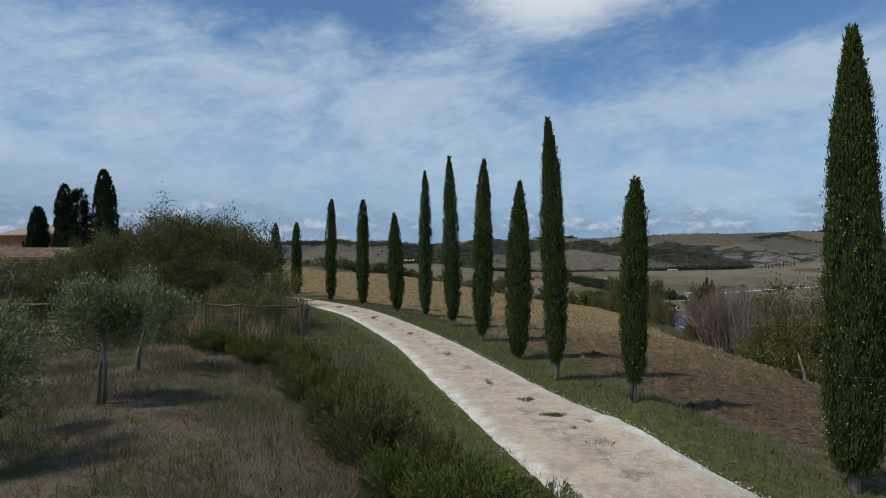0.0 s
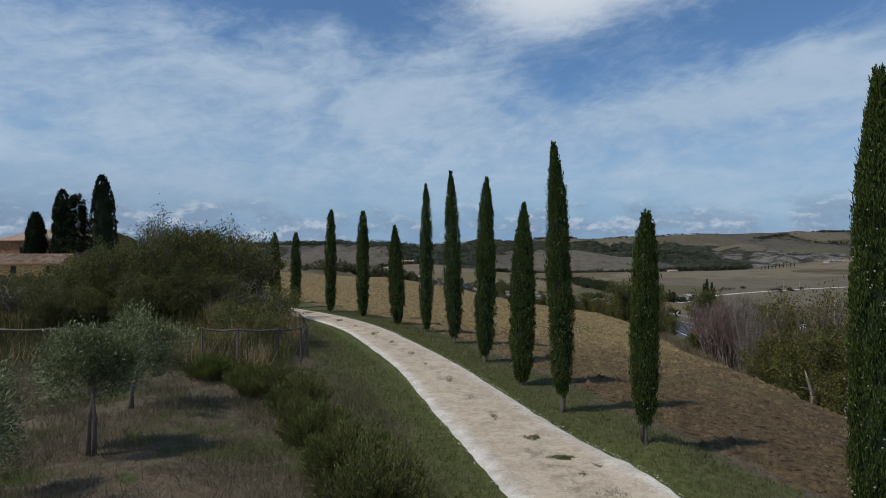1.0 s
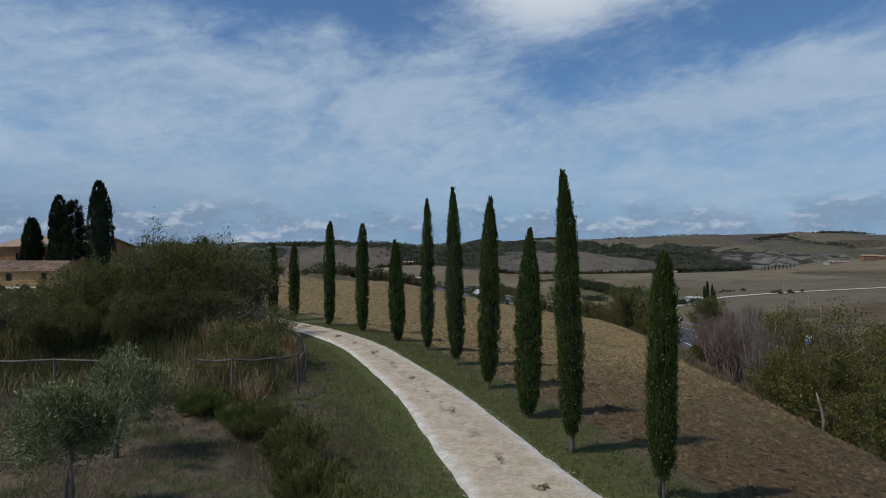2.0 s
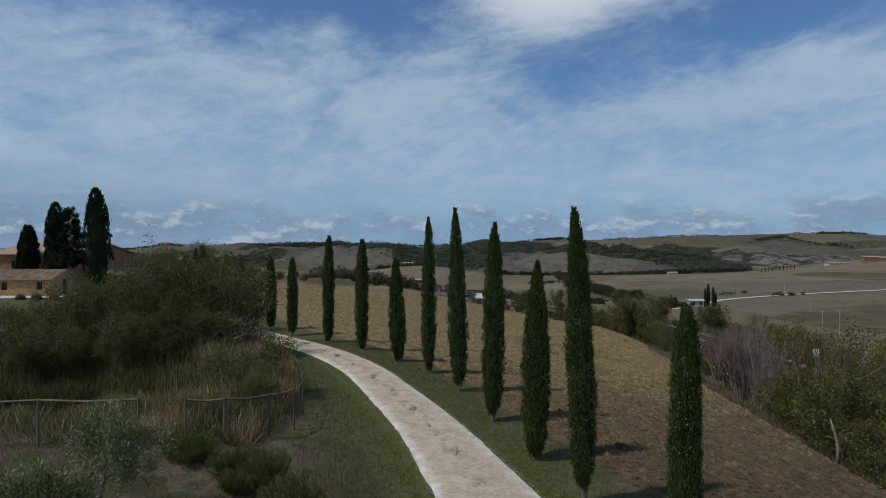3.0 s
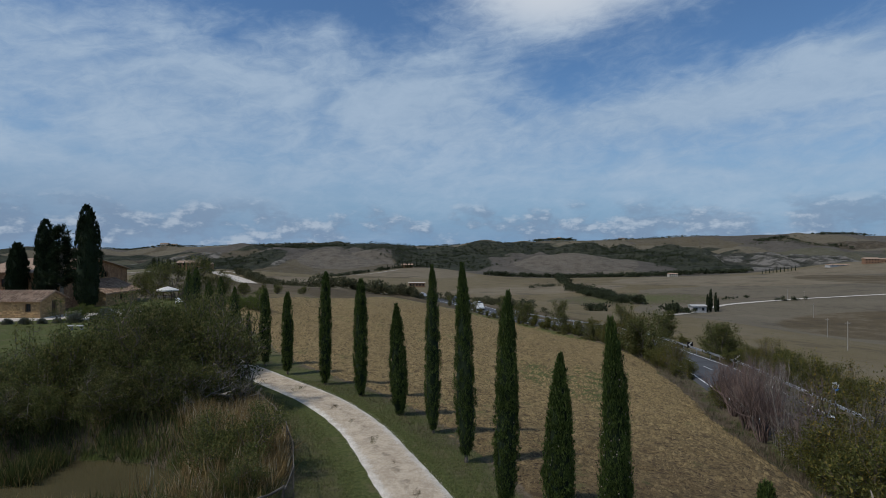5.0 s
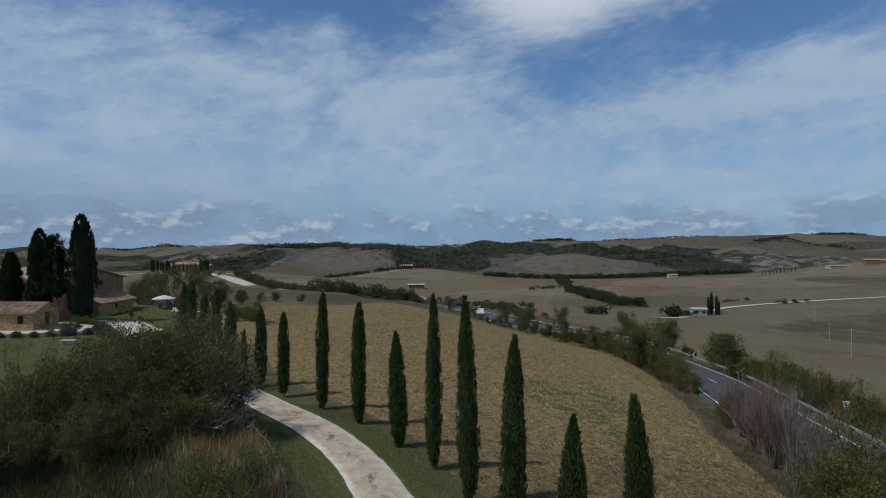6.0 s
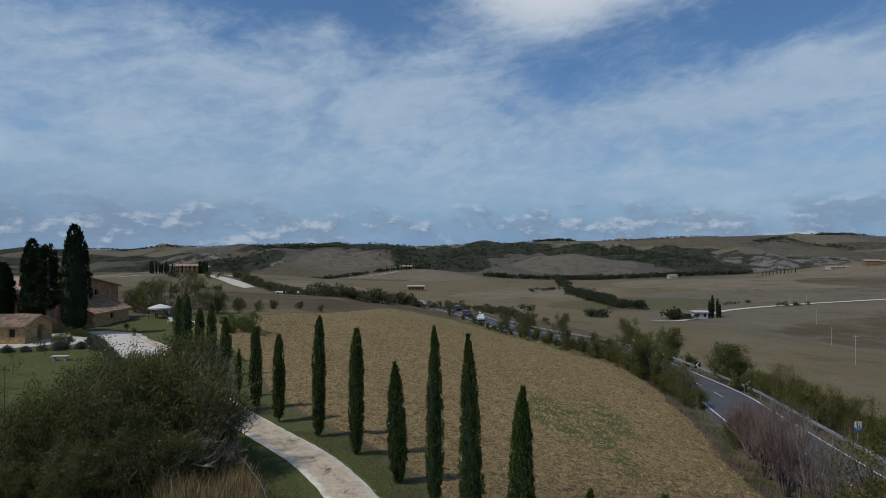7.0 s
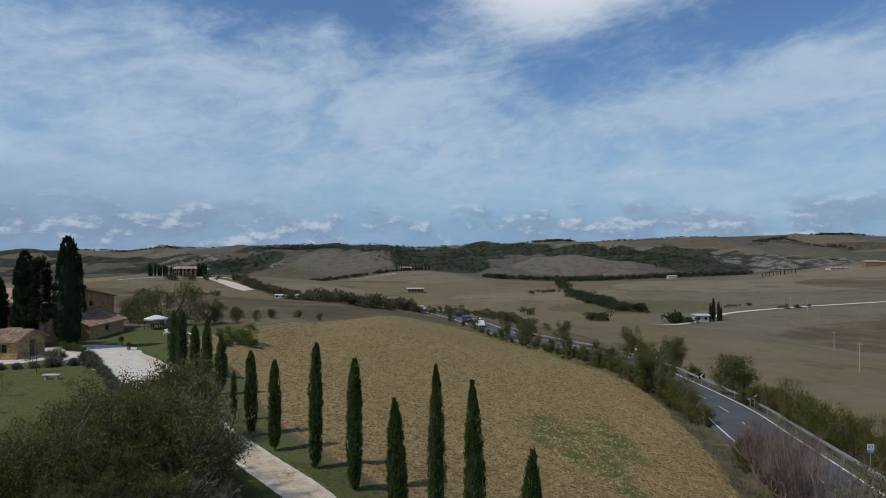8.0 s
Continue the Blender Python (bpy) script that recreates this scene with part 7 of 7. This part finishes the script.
block_house(spot(113.6, 268), 6.0, 5, 2.8, 0.6, CONCRETE, CONCRETE, "low white barn in the valley field", "barn", 2, 1)
block_house(spot(-19, 440), 11.5, 7, 3.0, 0.5, ORANGE, RENDERED, "long brick farm shed with a pale roof in the valley", "farm building", 5, 1, 4)
block_house(spot(376, 968), 14, 9, 5.0, 1.4, RENDERED, TILE, "pale farmhouse in the valley", "house", 4)
block_house(spot(505, 700), 15, 9, 5.5, 1.6, ORANGE, TILE, "orange brick farmhouse on the hill", "house", 5, 2, -12)
block_house(spot(518, 702), 11, 8, 3.8, 1.2, ORANGE, TILE, "low orange wing of the hill farm", "house", 3, 1, -12)
block_house(spot(474, 712), 26, 9, 1.6, 1.0, CONCRETE, TILE, "low farm shed on the hill", "barn", 4, 1, 6)
block_house(spot(-188, 446), 17, 9, 5.2, 1.6, ORANGE, TILE, "brick villa among cypresses on a knoll", "house", 5)
block_house(spot(-178, 452), 7, 8, 4.2, 1.2, ORANGE, TILE, "brick villa wing on a knoll", "house", 2)
block_house(spot(-50, 856), 16, 9, 4.5, 1.6, ORANGE, TILE, "farmhouse among trees on a rise", "house", 4)
block_house(spot(-93, 366), 15, 6, 2.2, 0.6, CONCRETE, CONCRETE, "long pale shed beside the far road", "barn", 4, 1, -14)
block_house(spot(-930, 1990), 26, 14, 8, 3, RENDERED, TILE, "pale hamlet house on a far hilltop", "house", 6)
block_house(spot(-900, 1995), 18, 12, 6, 2, RENDERED, TILE, "pale hamlet house on a far hilltop", "house", 4)
block_house(spot(376, 2000), 16, 10, 7, 2, RENDERED, TILE, "far house on the ridge", "house", 4)
block_house(spot(395, 1998), 10, 8, 9, 2, RENDERED, TILE, "far tower house on the ridge", "house", 2)
block_house(spot(610, 2010), 20, 10, 6, 2, RENDERED, TILE, "far farmhouse on the ridge", "house", 4)
pale_way = smooth_line([(-172, 436), (-152, 420), (-138, 405), (-124, 390)])
tagged(new("road", strip("pale_way", resample(pale_way, 3.0), np.interp(np.arange(len(resample(pale_way, 3.0))), [0, 8, 16, 30], [4, 9, 11, 5]), 0.4, GRAVEL, 4, 0.3)), "pale gravel lane meeting the far road", "gravel road", kind="structure")
villa_way = smooth_line([(-226, 420), (-212, 428), (-196, 426), (-176, 431), (-160, 440), (-150, 436)])
tagged(new("road", strip("villa_way", resample(villa_way, 2.0), 1.8, 0.35, GRAVEL, 4, 0.2)), "pale gravel lane round the villa knoll", "gravel road", kind="structure")
hill_way = smooth_line([(-100, 640), (-82, 680), (-66, 725), (-58, 780)])
tagged(new("road", strip("hill_way", resample(hill_way, 4.0), 4.0, 0.5, GRAVEL, 4, 0.2)), "pale gravel lane up the rise", "gravel road", kind="structure")


def far_cypress_mesh(seed, foliage=FARLEAF):
    rng_ = np.random.default_rng(seed)
    n = 500
    t, a = rng_.random(n), rng_.uniform(0, 6.3, n)
    r = 0.11 * (1 - np.exp(-t * 9 - 0.1)) * (1 - t) ** 0.55
    p = np.stack([r * np.cos(a), r * np.sin(a), t * 0.95], 1)
    return quads("far_cypress", blades(rng_, p, np.stack([np.cos(a) * 0.2, np.sin(a) * 0.2, np.ones(n)], 1), 0.09, 0.05, 0.2), foliage)


fc = far_cypress_mesh(3)
# dark core added inside far crowns, shade as base colour
fc_core = Shape().tube([(0, 0, -0.1), (0, 0, 0.1), (0, 0, 0.35), (0, 0, 0.7), (0, 0, 0.97)], [0.03, 0.08, 0.09, 0.06, 0.005], 7).mesh("far_core", CYPSHADE, True)


def far_cypress(x, y, h, group, label="distant dark cypress on a slope"):
    t = thing("cypress_tree", spot(x, y), label, "cypress tree", group)
    t.matrix_basis = pose(*spot(x, y)) @ Matrix.Diagonal((h * 0.75, h * 0.75, h, 1))
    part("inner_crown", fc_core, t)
    part("crown", fc, t)


rng = np.random.default_rng(91)
for k in range(11):
    far_cypress(-214 + k * 1.55 + rng.normal(0, 0.4), 440 + rng.normal(0, 2), rng.uniform(6, 9.5), "cypresses round the villa", "dark cypress beside the brick villa")
for k in range(8):
    far_cypress(-179 + k * 1.1, 442 + rng.normal(0, 2), rng.uniform(8, 10.5), "cypresses round the villa", "dark cypress beside the brick villa")
for k in range(6):
    far_cypress(-195 + k * 2.8, 438 + rng.normal(0, 1), rng.uniform(3.5, 7), "cypresses round the villa", "dark cypress beside the brick villa")
for x, y, h in ((118.2, 268, 8.0), (120.0, 269, 10), (121.8, 268, 8.6), (123.2, 268.6, 6.0)):
    far_cypress(x, y, h, "cypresses at the barn", "dark cypress beside the white barn")
for k in range(16):
    far_cypress(-76 + k * 3.9 + rng.normal(0, 1), 846 + rng.normal(0, 5), rng.uniform(6, 11), "cypresses on the rise", "distant cypress on the rise")
for k in range(10):
    far_cypress(400 + k * 3.4, 742 - k * 2, rng.uniform(4, 7), "cypresses on the slope")


def far_trees(name, x, y, size, label, squash=0.75, per=60, leaf=None, fine=1.0):
    """Far woods: each tree a loose clump of small leaf sprays."""
    rng_ = np.random.default_rng(len(x))
    k = np.repeat(np.arange(len(x)), per)
    d = rng_.normal(0, 1, (len(k), 3))
    d /= np.linalg.norm(d, axis=1)[:, None]
    s = size[k][:, None]
    c = np.stack([x, y, land(x, y) + size * 0.38], 1)[k]
    lob = rng_.normal(0, 0.22, (len(x), 4, 3))[k, rng_.integers(0, 4, len(k))] * s
    p = c + lob * np.array([1, 1, 0.6]) + d * s * rng_.uniform(0.12, 0.36, (len(k), 1)) * np.array([1, 1, squash])
    return tagged(new(name, quads(name, blades(rng_, p, d * 0.6 + np.array([0, 0, 0.5]), size[k] * 0.2 * fine, size[k] * 0.17 * fine, 0.5), leaf or FARLEAF)), label, "trees", kind="stuff")


def belt(pts, n, wide, lo, hi):
    ln = resample(smooth_line(pts), 1.0)
    i = rng.integers(0, len(ln), n)
    return ln[i, 0] + rng.normal(0, wide, n), ln[i, 1] + rng.normal(0, wide, n), rng.uniform(lo, hi, n)


def join(*sets):
    return [np.concatenate(c) for c in zip(*sets)]


far_trees("valley_woods", *join(belt([(70, 990), (200, 1000), (330, 1005), (420, 1010), (520, 1000)], 330, 6, 6, 11), belt([(118, 600), (104, 520), (96, 470), (88, 420)], 34, 2.0, 3.5, 6), belt([(62, 424), (76, 432), (92, 436)], 14, 1.5, 2.5, 4), belt([(-250, 900), (-150, 880), (-84, 860)], 90, 5, 4, 8), belt([(-84, 852), (-24, 850)], 40, 3, 3, 6)), "dark wooded stream line in the valley")
far_trees("grove", *join(belt([(88, 405), (87, 365), (88, 335)], 80, 3.0, 3, 5.5), belt([(90, 350), (91, 325), (94, 304)], 90, 3.0, 3, 5), belt([(97, 302), (99, 300)], 8, 1.2, 4, 6)), "dark green grove in the valley", per=130, fine=0.75)
far_trees("road_trees", *join(belt([(-144, 430), (-117, 396), (-92, 372), (-76, 360), (-58, 352), (-38, 346)], 90, 2.2, 3.5, 7), belt([(-120, 408), (-96, 380), (-60, 350)], 40, 4.0, 2.5, 5), belt([(-60, 225), (-46, 200), (-36, 190)], 16, 3.0, 2.5, 4.5), belt([(-34, 178), (-26, 180), (-18, 184), (-10, 192)], 60, 2.4, 2.0, 4.6), belt([(6, 210), (14, 196), (20, 176), (24, 160)], 40, 2.0, 1.6, 3.6), belt([(-14, 188), (-4, 190), (6, 184)], 22, 2.0, 1.6, 3.2), belt([(-20, 240), (10, 205), (17, 182)], 22, 2.0, 1.6, 3.0), belt([(-200, 420), (-160, 425)], 12, 3, 4, 6)), "greyish trees and bushes along the far road", per=150, leaf=FARHEDGE, fine=0.7)
far_trees("ridge_woods", *join(belt([(-470, 1520), (-400, 1560), (-250, 1560)], 260, 16, 5, 9), belt([(-520, 1900), (-330, 1960), (-120, 2020), (60, 2050), (200, 2060)], 240, 14, 4, 8), belt([(310, 1990), (380, 1990), (440, 1990)], 130, 9, 6, 12), belt([(550, 2000), (700, 2000), (820, 2020)], 80, 8, 5, 9), belt([(820, 2050), (960, 2050)], 40, 5, 3, 6), belt([(985, 1850), (1040, 1860), (1080, 1850)], 70, 10, 6, 11), belt([(1050, 1800), (1100, 1720), (1160, 1660)], 60, 8, 5, 9), belt([(1230, 1940), (1330, 1960), (1400, 1950)], 130, 12, 6, 10), belt([(-1350, 2020), (-1150, 2040), (-980, 2010)], 200, 12, 5, 9), belt([(-960, 1985), (-880, 1990)], 60, 8, 5, 10), belt([(-900, 2010), (-700, 2040), (-560, 2030)], 120, 10, 4, 8)), "dark woods along the far ridge", per=44)
far_trees("slope_scrub", *join(belt([(60, 1590), (320, 1640), (520, 1640), (680, 1640)], 300, 40, 4, 8), belt([(480, 1500), (520, 1350), (450, 1150)], 190, 45, 4, 8), belt([(10, 1400), (40, 1250), (60, 1130)], 150, 40, 4, 8), belt([(-450, 1330), (-410, 1180)], 220, 34, 4, 8), belt([(-380, 1740), (-250, 1760), (-60, 1770), (160, 1780)], 260, 26, 4, 8), belt([(440, 1520), (500, 1400), (480, 1260)], 220, 36, 4, 8), belt([(-90, 1390), (-60, 1230)], 90, 30, 4, 8), belt([(-180, 1450), (-80, 1400), (30, 1490), (110, 1620)], 260, 30, 4, 8), belt([(-450, 1600), (-367, 1610), (-260, 1620)], 170, 26, 4, 8), belt([(380, 1600), (490, 1590), (600, 1500)], 200, 34, 4, 8), belt([(600, 1300), (720, 1250), (760, 1180)], 60, 40, 3, 5), belt([(880, 1700), (1050, 1720), (1150, 1690)], 60, 20, 4, 7)), "dark scrub on the far slopes", per=40)
gx, gy = np.meshgrid(np.arange(960, 1120, 15.0), np.arange(1640, 1840, 17.0))
far_trees("olive_grove", gx.ravel() + rng.normal(0, 1.5, gx.size), gy.ravel() + rng.normal(0, 1.5, gx.size), rng.uniform(4, 6.5, gx.size), "rows of olive trees on a far slope", per=24)
far_trees("field_bushes", *join(belt([(100, 261.5), (101.5, 262)], 7, 0.8, 4.5, 6.5), belt([(66, 272), (68, 274)], 5, 0.8, 3, 5), belt([(71, 270), (72, 271)], 4, 0.8, 4, 6), belt([(106, 263), (110, 266)], 6, 1.0, 2, 3.5), belt([(-70, 180), (-62, 165)], 8, 4, 1.5, 2.5), belt([(160, 299), (185, 303)], 8, 1.0, 1.5, 3), belt([(145, 310), (166, 318)], 10, 0.8, 1.2, 2.2), belt([(-210, 300), (-170, 260)], 30, 8, 3, 5), belt([(98, 500), (110, 505)], 8, 1.5, 2, 3.5), belt([(40, 300), (44, 301)], 3, 0.6, 3, 5)), "dark bushes scattered over the fields", per=130, fine=0.75)
